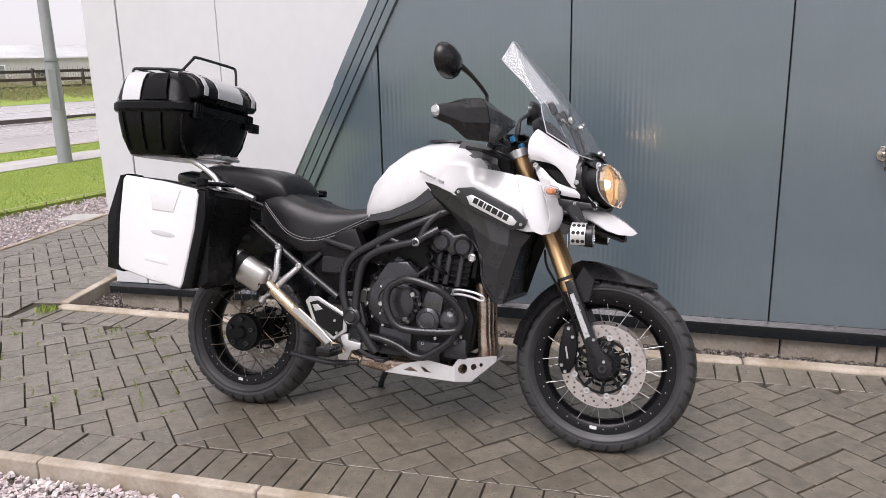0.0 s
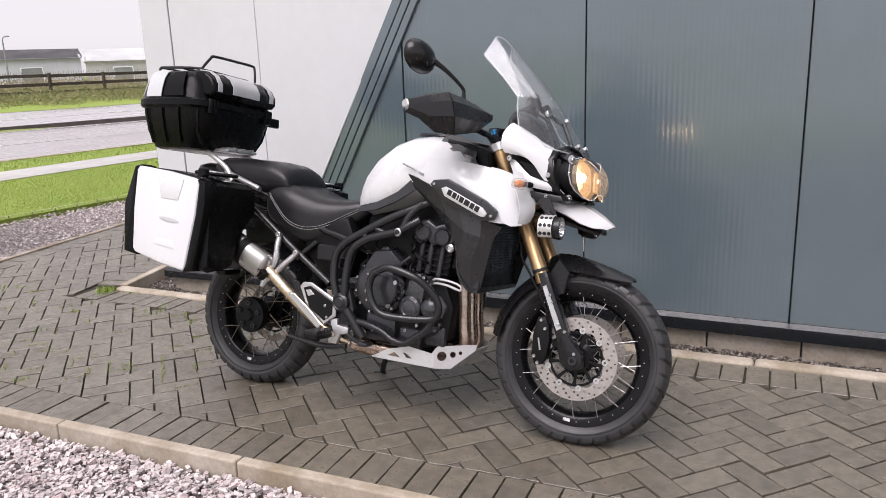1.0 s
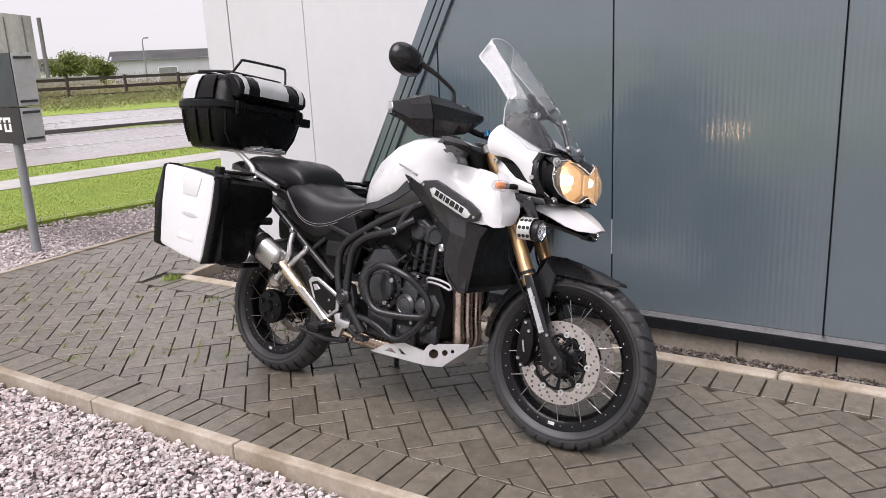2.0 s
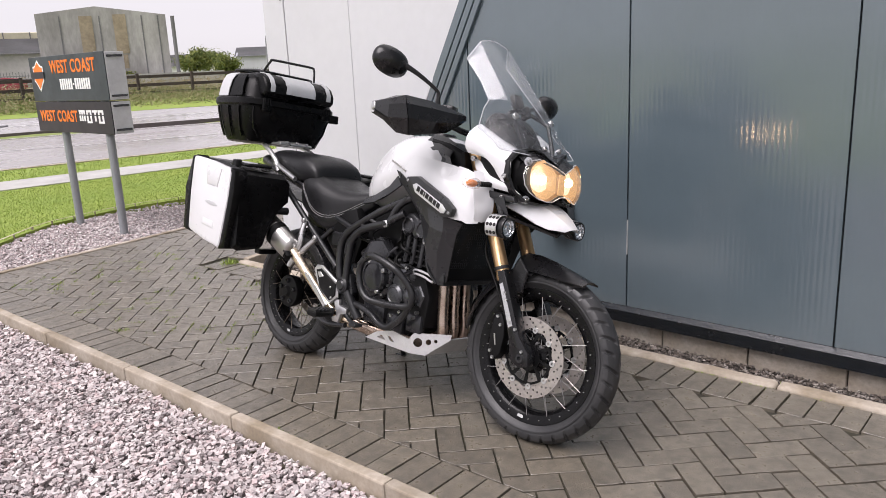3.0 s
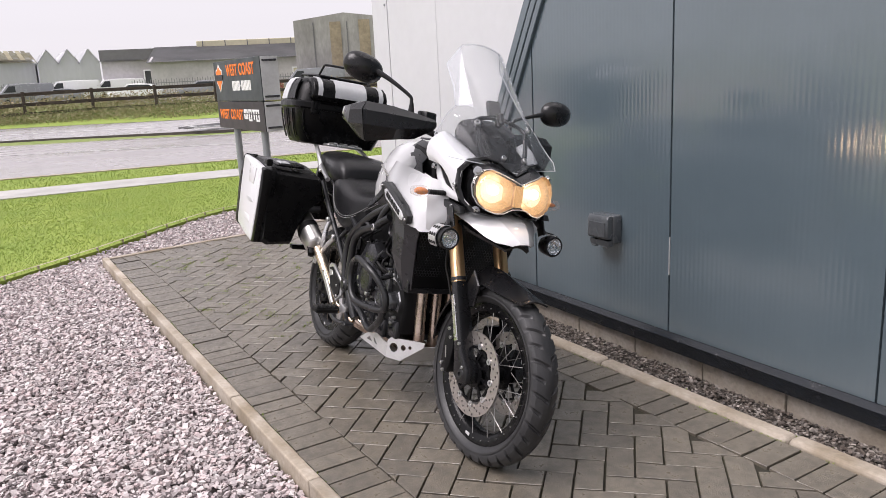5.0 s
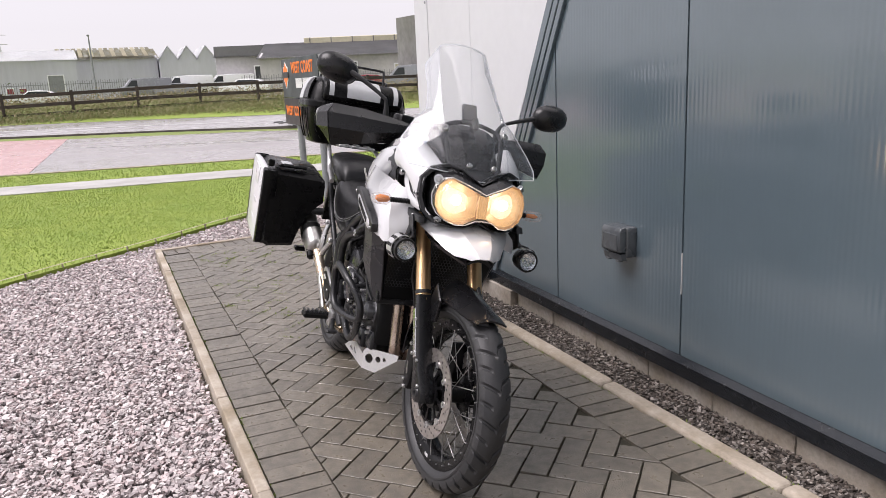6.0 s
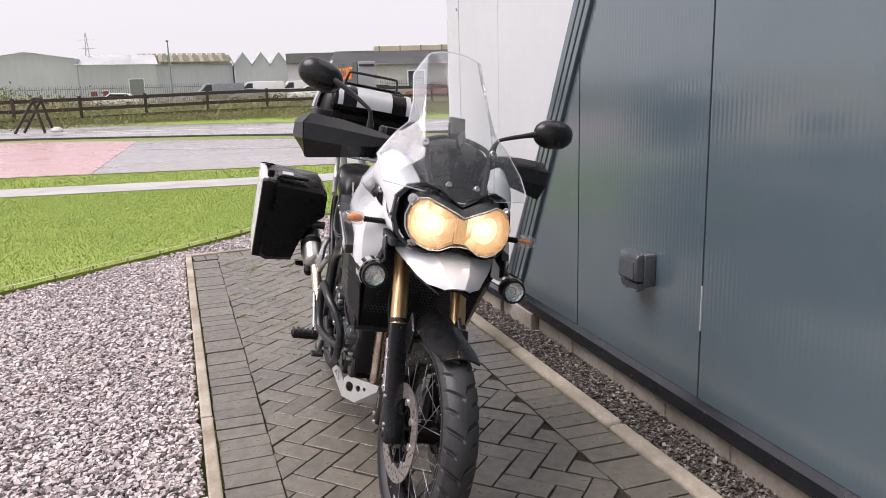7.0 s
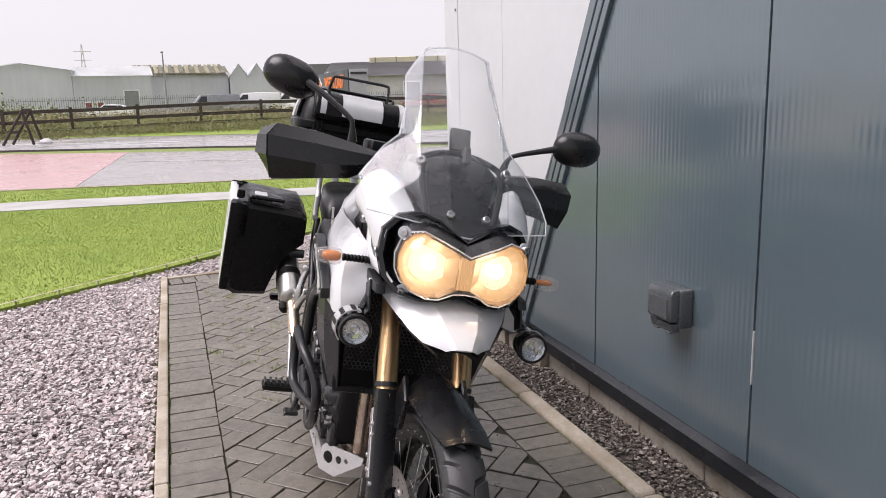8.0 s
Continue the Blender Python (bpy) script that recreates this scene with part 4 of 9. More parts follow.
# drain stains, built as thin dark slabs on the face
for x in (0.17, 0.47, 0.80, 0.93):
    bm = bmesh.new()
    box(bm, Lc * x, Lc * x + 0.10, -0.02, 0.04, 0.5, 6.4)
    dpart("drain_stain", bm, "slate", conc, "dark drain stain down the concrete")
bm = bmesh.new()
tube(bm, [(Lc + 0.5, 0.3, -0.3), (Lc + 0.5, 0.3, 6.3)], 0.16, 10, 0)
dpart("flue", bm, "slate", conc, "dark flue pipe")
bm = bmesh.new()
box(bm, -6, Lc + 4, 0.3, 2.0, -0.3, 1.7)
dpart("low_wall", bm, "concrete", conc)
# grey warehouse at the far side
g_, _, _, L7 = shed("warehouse", "grey warehouse with a dark band of roof glazing", (-91.2, 60.6), (-83.7, 70.8), 14, 3.7, 5.0, "shed", "slate")
opening(g_, L7 * 0.46, L7 * 0.64, 0.4, 2.5, "door")
h_, _, _, L8 = shed("warehouse", "grey shed with a pale pitched roof", (-75.6, 64.6), (-64.5, 77.5), 14, 3.1, 4.6, "block", "shed_roof")
opening(h_, 3.0, 5.0, 0.4, 2.2, "door")
opening(h_, 8.0, 10.5, 0.4, 1.4, "opening", "window")
shed("cottage", "small pale house with a tiled roof", (-101.5, 55.5), (-97.5, 61.0), 8, 2.8, 4.4, "shed_roof", "slate")


# palisade fences before the yards
def palisade(p, q, h, gap, label, z=0.0):
    m, length = frame_on(p, q)
    ob = thing("palisade_fence", label, "fence", m)
    bm = bmesh.new()
    n = int(length / gap)
    for k in range(n + 1):
        x = k * gap
        box(bm, x, x + 0.05, -0.01, 0.01, z, h + (0.08 if k % 2 else 0))
    o = dpart("paling", bm, "steel", ob)
    o["kind"] = "stuff"
    for zz in (z + 0.35, h - 0.3):
        bm = bmesh.new()
        box(bm, 0, length, -0.04, -0.012, zz, zz + 0.06)
        dpart("rail", bm, "steel", ob)


palisade((-86, -40), (-88, 12), 2.6, 0.22, "tall grey steel palisade fence round a yard", 0.3)
palisade((-70, 12), (-66, 26), 2.2, 0.22, "grey steel mesh fence before the works", 0.3)
palisade((-80, 48), (-62, 72), 1.9, 0.25, "grey steel fence round a warehouse yard", 0.2)


# parked vehicles
def vehicle(p, ang, L_, H_, W_, mat, van, label):
    ob = thing("van" if van else "car", label, "van" if van else "car", pose(p[0], p[1], p[2], 0, 0, ang), "vehicles parked in the yards")
    prof = [(0, 0.35), (0, H_ * 0.55), (L_ * 0.10, H_ * 0.62), (L_ * 0.22, H_ * 0.97), (L_ * 0.5, H_), (L_ * 0.97, H_ * 0.98), (L_, H_ * 0.9), (L_, 0.35)] if van else \
           [(0, 0.35), (0, H_ * 0.52), (L_ * 0.05, H_ * 0.58), (L_ * 0.26, H_ * 0.66), (L_ * 0.40, H_ * 0.97), (L_ * 0.58, H_), (L_ * 0.80, H_ * 0.93), (L_ * 0.95, H_ * 0.66), (L_, H_ * 0.58), (L_, 0.35)]
    bm = bmesh.new()
    prism(bm, prof, -W_ / 2, W_ / 2, "y", 0.10, 2)
    body = dpart("body", bm, mat, ob, "", 40)
    for s in (-1, 1):
        bm = bmesh.new()
        win = [(L_ * 0.14, H_ * 0.62), (L_ * 0.24, H_ * 0.90), (L_ * 0.34, H_ * 0.90), (L_ * 0.34, H_ * 0.62)] if van else [(L_ * 0.31, H_ * 0.68), (L_ * 0.42, H_ * 0.93), (L_ * 0.78, H_ * 0.90), (L_ * 0.88, H_ * 0.70)]
        prism(bm, win, s * W_ / 2 - 0.01, s * W_ / 2 + 0.012, "y")
        dpart("side_window", bm, "window", body)
        for x in (L_ * 0.18, L_ * 0.80):
            bm = bmesh.new()
            lathe(bm, [(0, -0.1), (0.28, -0.1), (0.32, -0.06), (0.32, 0.06), (0.28, 0.1), (0.18, 0.1), (0.17, 0.06), (0, 0.06)], Matrix.Translation((x, s * (W_ / 2 - 0.08), 0.32)) @ Matrix.Rotation(radians(-90 * s), 4, "X"), 18)
            dpart("wheel", bm, "tyre", ob, "", 40)
    bm = bmesh.new()
    f = [(-W_ * 0.42, H_ * 0.66), (W_ * 0.42, H_ * 0.66), (W_ * 0.36, H_ * 0.92), (-W_ * 0.36, H_ * 0.92)]
    x0 = L_ * (0.145 if van else 0.32)
    vs = [bm.verts.new((x0 - (0.02 if i < 2 else -L_ * 0.06), y, z)) for i, (y, z) in enumerate(f)]
    bm.faces.new(vs)
    dpart("windscreen", bm, "window", body)
    return ob


for p, ang, van, mat, label in (((-80, -8.0, 0.35), 86, False, "car_white", "white hatchback parked behind the fence"),
                                ((-84, 5.0, 0.5), 80, False, "car_grey", "grey family car parked in a yard"),
                                ((-86, 6.0, 0.6), 84, True, "car_white", "white panel van parked in a yard"),
                                ((-87, 10.5, 0.6), 88, True, "car_white", "white panel van beside another van"),
                                ((-85, 1.5, 0.5), 95, True, "car_grey", "grey van behind the palisade"),
                                ((-66, 9.5, 0.5), 70, False, "car_white", "white saloon parked before the works"),
                                ((-66, 15.0, 0.5), 72, False, "car_grey", "grey hatchback parked before the works"),
                                ((-64, 19.5, 0.4), 74, False, "car_red", "dark red car before the works"),
                                ((-62, 23.0, 0.4), 70, True, "car_grey", "grey van beside the concrete store")):
    vehicle(p, ang, 5.2 if van else 4.3, 2.1 if van else 1.45, 1.95 if van else 1.75, mat, van, label)


# lamp posts, pylon, pole
def lamp_post(p, h, r, label, arm=0.0):
    ob = thing("street_lamp", label, "street lamp", Matrix.Translation(p))
    bm = bmesh.new()
    lathe(bm, [(0, -0.1), (r * 1.35, -0.1), (r * 1.35, 0.0), (r * 1.25, 0.05), (r * 1.2, 1.55), (r, 1.63), (r * 0.62, h), (0, h)], Matrix(), 20)
    pole = dpart("pole", bm, M["post"], ob, "", 40)
    bm = bmesh.new()
    box(bm, -r * 0.6, r * 0.6, -r * 1.24, -r * 1.10, 0.85, 1.48, 0.01)
    bmesh.ops.transform(bm, matrix=Matrix.Rotation(radians(40), 4, "Z"), verts=bm.verts)
    dpart("service_door", bm, M["post"], pole, "flush service door")
    bm = bmesh.new()
    lathe(bm, [(r * 1.0, 0), (r * 1.28, 0), (r * 1.28, 0.05), (r * 1.0, 0.05)], Matrix.Translation((0, 0, 1.60)), 20, True)
    dpart("collar", bm, M["post"], pole)
    if arm:
        bm = bmesh.new()
        tube(bm, [(0, 0, h - 0.1), (arm * 0.3, 0, h + 0.25), (arm, 0, h + 0.35)], r * 0.45, 8)
        dpart("arm", bm, M["post"], ob)
        bm = bmesh.new()
        box(bm, arm - 0.1, arm + 0.5, -0.12, 0.12, h + 0.28, h + 0.42, 0.03)
        dpart("lamp_head", bm, M["post"], ob)
    return ob


lamp_post((-9.5, 10.05, -0.01), 7.0, 0.088, "grey painted steel street lamp by the footpath", 1.0)
for p, h in (((-78.5, -0.5, 0.2), 6.0), ((-72.5, 52.5, 0.1), 5.0)):
    lamp_post(p, h, 0.10, "thin grey lamp column in a yard", 0.5)
pyl = thing("pylon", "distant steel lattice pylon", "pylon", pose(-395, -47, 0) @ Matrix.Diagonal((0.75, 0.75, 0.80, 1)))
bm = bmesh.new()
for sx in (-1, 1):
    for sy in (-1, 1):
        tube(bm, [(sx * 3, sy * 3, 0), (sx * 1.2, sy * 1.2, 22), (sx * 0.3, sy * 0.3, 38)], 0.16, 5, 0)
for z in range(4, 37, 4):
    w = 3 - z * 0.075
    for sy in (-1, 1):
        tube(bm, [(-w, sy * w, z), (w, sy * w, z + 3)], 0.10, 4, 0)
        tube(bm, [(w, sy * w, z), (-w, sy * w, z + 3)], 0.10, 4, 0)
        tube(bm, [(sy * w, -w, z), (sy * w, w, z + 3)], 0.10, 4, 0)
# pylon steel lightened: the haze of distance is put into its colour
pylon_steel = material("hazed_pylon_steel", (0.62, 0.63, 0.65), 0.6, vary=0.1)
dpart("lattice", bm, pylon_steel, pyl)
for z in (25, 30, 35):
    bm = bmesh.new()
    tube(bm, [(0, -5, z), (0, 5, z)], 0.18, 5, 0)
    dpart("cross_arm", bm, pylon_steel, pyl)


# trees
def tree(p, h, seed, label):
    r = random.Random(seed)
    ob = thing("tree", label, "tree", Matrix.Translation(p))
    bm = bmesh.new()
    tube(bm, [(0, 0, -0.2), (0.1, 0.05, h * 0.25), (0.0, 0.1, h * 0.55)], [0.22, 0.16, 0.08], 8, 4)
    tips = []
    for k in range(9):
        a, z = r.uniform(0, math.tau), h * r.uniform(0.25, 0.5)
        e = Vector((math.cos(a) * h * r.uniform(0.15, 0.32), math.sin(a) * h * r.uniform(0.15, 0.32), z + h * r.uniform(0.12, 0.40)))
        tube(bm, [(0, 0, z), e * 0.55 + Vector((0, 0, z * 0.4)), e], [0.07, 0.05, 0.02], 6, 3)
        tips += [e, e * 0.75 + Vector((0, 0, z * 0.3))]
    dpart("trunk", bm, "bark", ob, "", 40)
    cr = leaves("crown", [Vector(t) for t in tips], (h * 0.085, h * 0.085, h * 0.07), 260, 0.13, D["leaf"], "", "", seed, "")
    cr.parent = ob


tree((-76.5, 45.5, 0), 4.6, 41, "broad leafy green tree behind the road")
tree((-73.5, 48.0, 0), 3.9, 42, "small leafy tree turning yellow")
tree((-93.5, 57.5, 0), 5.4, 43, "leafy green tree beside a warehouse")
tree((-62.0, 31.0, 0), 2.2, 44, "small yellow-green bush by the concrete store")

# ---- roadside sign ----
sgn = thing("sign_board", "dark two-part business sign on grey steel posts", "sign", pose(-6.29, 3.70, 0, 0, 0, 1.5))
for x in (-0.32, 0.62):
    bm = bmesh.new()
    bar(bm, (x, 0.03, -0.1), (x, 0.03, 1.66), 0.038, 16)
    dpart("post", bm, M["post"], sgn, "grey tubular sign post", 40)
for nm, z0, z1, mt in (("upper_panel", 1.222, 1.655, "sign_face"), ("lower_panel", 0.915, 1.212, "sign_low")):
    bm = bmesh.new()
    box(bm, -0.82, 0.82, -0.022, -0.012, z0, z1, 0.002)
    pn = dpart(nm, bm, M[mt], sgn, "dark sign face")
    bm = bmesh.new()
    box(bm, -0.82, 0.82, 0.085, 0.095, z0, z1, 0.002)
    dpart("back_panel", bm, M[mt], sgn, "rear sign face")
    bm = bmesh.new()
    box(bm, 0.805, 0.825, -0.011, 0.165, z0 + 0.004, z1 - 0.004, 0.002)
    rt = dpart("side_return", bm, M["sign_edge"], sgn, "pale grey side return")
    for z in (z0 + 0.03, z1 - 0.05):
        bm = bmesh.new()
        box(bm, 0.826, 0.835, 0.0, 0.15, z, z + 0.02, 0.002)
        dpart("clip", bm, M["trim"], rt, "black clip")


# the sign's wording: readable words in raised letters, the rest as plain bars
def lettering(name, words, x0, x1, z0, z1, y, mat, parent, label):
    """Raised bold letters that fill the box x0..x1, z0..z1 on a face that looks along -y."""
    curve = bpy.data.curves.new(name, "FONT")
    curve.body, curve.extrude, curve.offset, curve.space_character = words, 0.002, 0.022, 1.06
    tmp = new(name, curve)
    me = bpy.data.meshes.new_from_object(tmp.evaluated_get(bpy.context.evaluated_depsgraph_get()))
    bpy.data.objects.remove(tmp)
    co = np.array([v.co for v in me.vertices])
    lo, hi = co.min(0), co.max(0)
    me.transform(Matrix(((( x1 - x0) / (hi[0] - lo[0]), 0, 0, x0 - lo[0] * (x1 - x0) / (hi[0] - lo[0])), (0, 0, -1, y), (0, (z1 - z0) / (hi[1] - lo[1]), 0, z0 - lo[1] * (z1 - z0) / (hi[1] - lo[1])), (0, 0, 0, 1))))
    me.materials.clear()
    me.materials.append(mat)
    ob = new(name, me)
    ob.parent = parent
    ob["label"] = label
    return ob


lettering("sign_lettering", "WEST COAST", -0.335, 0.635, 1.487, 1.612, -0.0235, M["orange"], sgn, "orange words WEST COAST")
lettering("sign_lettering", "WEST COAST", -0.735, 0.125, 1.018, 1.130, -0.0235, M["orange"], sgn, "orange words WEST COAST")
# cut white capitals of the lower board: bars with a slot across them
for x0, x1 in ((0.165, 0.198), (0.212, 0.245), (0.259, 0.292), (0.320, 0.352), (0.392, 0.424), (0.480, 0.514), (0.556, 0.590), (0.632, 0.666)):
    for z0, z1 in ((1.030, 1.082), (1.092, 1.112)):
        dpart("plain_bar", box(bmesh.new(), x0, x1, -0.025, -0.022, z0, z1, 0.001), M["white"], sgn, "white plain bar")
for x0, x1, z0, z1 in ((0.165, 0.292, 1.112, 1.134), (0.320, 0.424, 1.112, 1.134), (0.320, 0.424, 1.012, 1.030), (0.440, 0.545, 1.112, 1.134), (0.556, 0.666, 1.112, 1.134), (0.556, 0.666, 1.012, 1.030)):
    dpart("plain_bar", box(bmesh.new(), x0, x1, -0.025, -0.022, z0, z1, 0.001), M["white"], sgn, "white plain bar")
for k in range(14):
    if k != 6:
        x = -0.150 + 0.0465 * k
        dpart("plain_bar", box(bmesh.new(), x, x + 0.034, -0.025, -0.022, 1.330, 1.432, 0.001), M["white"], sgn, "white plain bar")
dpart("plain_bar", box(bmesh.new(), 0.132, 0.160, -0.025, -0.022, 1.372, 1.388, 0.001), M["white"], sgn, "white plain bar")
bm = bmesh.new()
prism(bm, [(-0.74, 1.56), (-0.68, 1.575), (-0.62, 1.625), (-0.56, 1.575), (-0.50, 1.56), (-0.51, 1.42), (-0.56, 1.38), (-0.62, 1.315), (-0.68, 1.38), (-0.73, 1.42)], -0.025, -0.022, "y")
sh = dpart("emblem", bm, M["white"], sgn, "white-edged orange shield shape")
bm = bmesh.new()
prism(bm, [(-0.722, 1.545), (-0.675, 1.560), (-0.62, 1.605), (-0.565, 1.560), (-0.518, 1.545), (-0.528, 1.43), (-0.57, 1.395), (-0.62, 1.338), (-0.67, 1.395), (-0.712, 1.43)], -0.0275, -0.0245, "y")
dpart("emblem_field", bm, M["orange"], sh)
bm = bmesh.new()
box(bm, -0.755, -0.485, -0.030, -0.027, 1.445, 1.51)
dpart("emblem_bar", bm, M["sign_low"], sh)

# a fallen sign and a toppled frame with a sack on the cycle path
fs_ = thing("road_sign_lying", "folded roadwork sign lying flat on the cycle path", "road sign", pose(-23.3, 7.3, 0.06, 0, 0, 95))
bm = bmesh.new()
box(bm, -0.6, 0.9, -0.35, 0.35, 0.06, 0.10, 0.01)
dpart("sign_plate", bm, M["sign_edge"], fs_, "grey back of the sign")
for yy in (-0.3, 0.3):
    bm = bmesh.new()
    tube(bm, [(-0.9, yy, 0.08), (1.2, yy, 0.14)], 0.03, 6, 0)
    dpart("leg", bm, "slate", fs_, "dark steel leg")
ab = thing("a_frame_sign", "toppled steel sign frame leaning beside the cycle path", "road sign", pose(-29.6, -4.0, 0.16, 0, 0, 75))
for k, pts in enumerate(([(-0.5, 0, 0), (0.35, 0, 1.25)], [(0.6, 0, 0), (0.3, 0, 1.25)], [(-0.5, 0.7, 0), (0.35, 0.6, 1.25)], [(0.6, 0.7, 0), (0.3, 0.6, 1.25)], [(0.35, 0, 1.25), (0.35, 0.6, 1.25)], [(-0.2, 0, 0.45), (-0.2, 0.65, 0.45)])):
    bm = bmesh.new()
    tube(bm, pts, 0.05, 6, 0)
    dpart("strut", bm, "frame_brown", ab, "dark brown strut")
bm = bmesh.new()
loft(bm, [oval((0.95, 0.2, z), (1, 0, 0), (0, 1, 0), r, r * 0.7, 12) for z, r in ((0, 0.20), (0.07, 0.26), (0.15, 0.20), (0.20, 0.08))])
sack = part("sandbag", bm, D["rubbish"], None, "", 50)
sack.matrix_world = pose(-29.6, -4.0, 0.16, 0, 0, 75)
tagged(sack, "white sandbag lying beside the frame", "sandbag")

# slab cover in the gravel
bm = bmesh.new()
box(bm, -0.2, 0.2, -0.14, 0.14, -0.09, -0.025, 0.008)
cov = part("drain_cover", bm, M["path"], None)
cov.matrix_world = pose(-5.72, 6.27, 0, 0, 0, 12)
tagged(cov, "pale concrete drain cover set in the gravel", "drain cover")

# ---- the motorcycle ----
B = dict(
    white=material("bike_white_paint", (0.58, 0.585, 0.595), 0.26, vary=0.03, scale=3, fine=30, coat=0.6, rough_vary=0.05),
    plastic=material("black_textured_plastic", (0.009, 0.009, 0.010), 0.28, spec=0.4, vary=0.25, scale=14, fine=160, bump=0.12, bump_scale=500, rough_vary=0.1),
    shroud=material("charcoal_plastic", (0.023, 0.024, 0.026), 0.30, spec=0.55, vary=0.2, scale=10, fine=160, bump=0.1, bump_scale=500, rough_vary=0.08),
    frame=material("black_powder_coat", (0.013, 0.0135, 0.015), 0.32, spec=0.5, vary=0.2, scale=12, fine=120, rough_vary=0.1),
    engine=material("engine_dark_grey", (0.036, 0.037, 0.041), 0.22, metal=0.25, spec=0.5, vary=0.3, scale=15, fine=90, bump=0.1, bump_scale=300, rough_vary=0.12),
    engine_light=material("worn_cover_grey", (0.085, 0.088, 0.094), 0.26, metal=0.5, vary=0.25, scale=20, fine=120, rough_vary=0.1),
    engine_black=material("engine_black", (0.006, 0.006, 0.0065), 0.42, spec=0.18, vary=0.3, scale=15, fine=90, rough_vary=0.12),
    silver=material("cast_aluminium", (0.62, 0.62, 0.62), 0.36, metal=0.9, vary=0.12, scale=12, fine=90, rough_vary=0.1),
    plate=material("brushed_bash_plate", (0.68, 0.68, 0.68), 0.42, metal=0.7, vary=0.14, scale=9, fine=120, rough_vary=0.12),
    steel=material("polished_steel", (0.7, 0.7, 0.7), 0.18, metal=1.0, vary=0.12, scale=20, fine=120),
    spoke=material("steel_spoke", (0.46, 0.45, 0.44), 0.45, metal=0.9, vary=0.15, scale=30, fine=120),
    spoke_dull=material("dull_rear_spoke", (0.27, 0.225, 0.18), 0.5, metal=0.85, vary=0.2, scale=30, fine=120),
    disc_dull=material("browned_disc_steel", (0.30, 0.26, 0.22), 0.45, metal=0.85, vary=0.2, scale=30, fine=150),
    bolt=material("zinc_bolt", (0.6, 0.6, 0.6), 0.3, metal=1.0, vary=0.2, scale=30, fine=120),
    gold=material("gold_anodised_fork", (0.64, 0.42, 0.22), 0.34, metal=0.9, vary=0.1, scale=10, fine=60),
    bronze=material("heat_tinted_header", (0.52, 0.42, 0.35), 0.28, metal=0.9, vary=0.4, scale=9, fine=60, other=(0.36, 0.26, 0.20), rough_vary=0.12),
    pipe=material("straw_tinted_pipe", (0.66, 0.50, 0.30), 0.25, metal=0.9, vary=0.25, scale=8, fine=60, other=(0.6, 0.52, 0.42)),
    silencer=material("brushed_silencer", (0.5, 0.49, 0.47), 0.34, metal=0.95, vary=0.12, scale=6, fine=160),
    rubber=material("tyre_rubber", (0.022, 0.0225, 0.024), 0.46, spec=0.45, vary=0.35, scale=8, fine=120, bump=0.1, bump_scale=300, other=(0.034, 0.034, 0.035), rough_vary=0.12),
    soft=material("black_rubber", (0.004, 0.004, 0.004), 0.55, spec=0.2, vary=0.2, scale=20, fine=100),
    leather=material("seat_vinyl", (0.009, 0.009, 0.010), 0.36, spec=0.34, vary=0.2, scale=14, fine=120, bump=0.35, bump_scale=420, rough_vary=0.1),
    thread=material("grey_stitching", (0.17, 0.17, 0.17), 0.7, vary=0.1),
    rim=material("black_rim", (0.005, 0.005, 0.0055), 0.26, spec=0.2, vary=0.2, scale=20, fine=90),
    disc=material("brake_disc_steel", (0.50, 0.46, 0.43), 0.36, metal=0.85, vary=0.15, scale=30, fine=150, rough_vary=0.1),
    hole=material("hole_dark", (0.01, 0.01, 0.01), 0.8, vary=0.1),
    case=material("case_black_plastic", (0.004, 0.004, 0.0044), 0.3, spec=0.15, vary=0.3, scale=14, fine=140, bump=0.15, bump_scale=350, rough_vary=0.14),
    case_white=material("pannier_white_lid", (0.60, 0.605, 0.615), 0.3, vary=0.03, scale=4, fine=40, coat=0.3),
    case_silver=material("case_silver_insert", (0.55, 0.56, 0.57), 0.4, metal=0.35, vary=0.08, scale=8, fine=80),
    amber=material("amber_lens_core", (0.72, 0.22, 0.03), 0.25, vary=0.1),
    screen=glass("clear_screen", (0.95, 0.955, 0.96), 0.03, haze=0.03, grazing=3.0, gloss_top=0.32),
    # haze here imitates sky sheen on the clear folded flank
    flank=glass("screen_flank", (0.95, 0.955, 0.96), 0.05, haze=0.25, grazing=3.0, gloss_top=0.5),
    # pale milky stuff that gives clear edges their bright line
    edge=glass("screen_edge", (0.9, 0.9, 0.92), 0.05, haze=0.55),
    lens=glass("clear_lens", (0.98, 0.98, 0.98), 0.02, haze=0.02),
    turn_lens=glass("indicator_clear_lens", (0.94, 0.92, 0.90), 0.03, haze=0.13),
    cover=glass("headlight_cover", (1.0, 0.97, 0.93), 0.02, haze=0.03),
    reflector=material("lamp_reflector", (0.42, 0.34, 0.25), 0.4, metal=1.0, vary=0.05, scale=30, fine=90),
    glow=glowing("headlamp_glow", (1.0, 0.60, 0.25), 0.58, 60),
    rim_glow=glowing("headlamp_rim_glow", (0.95, 0.46, 0.15), 0.26, 60),
    core=glowing("headlamp_core", (1.0, 0.80, 0.50), 1.25, 30),
    bulb=glowing("headlamp_bulb", (1.0, 0.74, 0.44), 50.0),
    badge=material("badge_silver", (0.72, 0.73, 0.74), 0.3, metal=0.5, vary=0.05),
    mirror=material("mirror_glass", (0.8, 0.82, 0.84), 0.03, metal=1.0, vary=0.02),
)
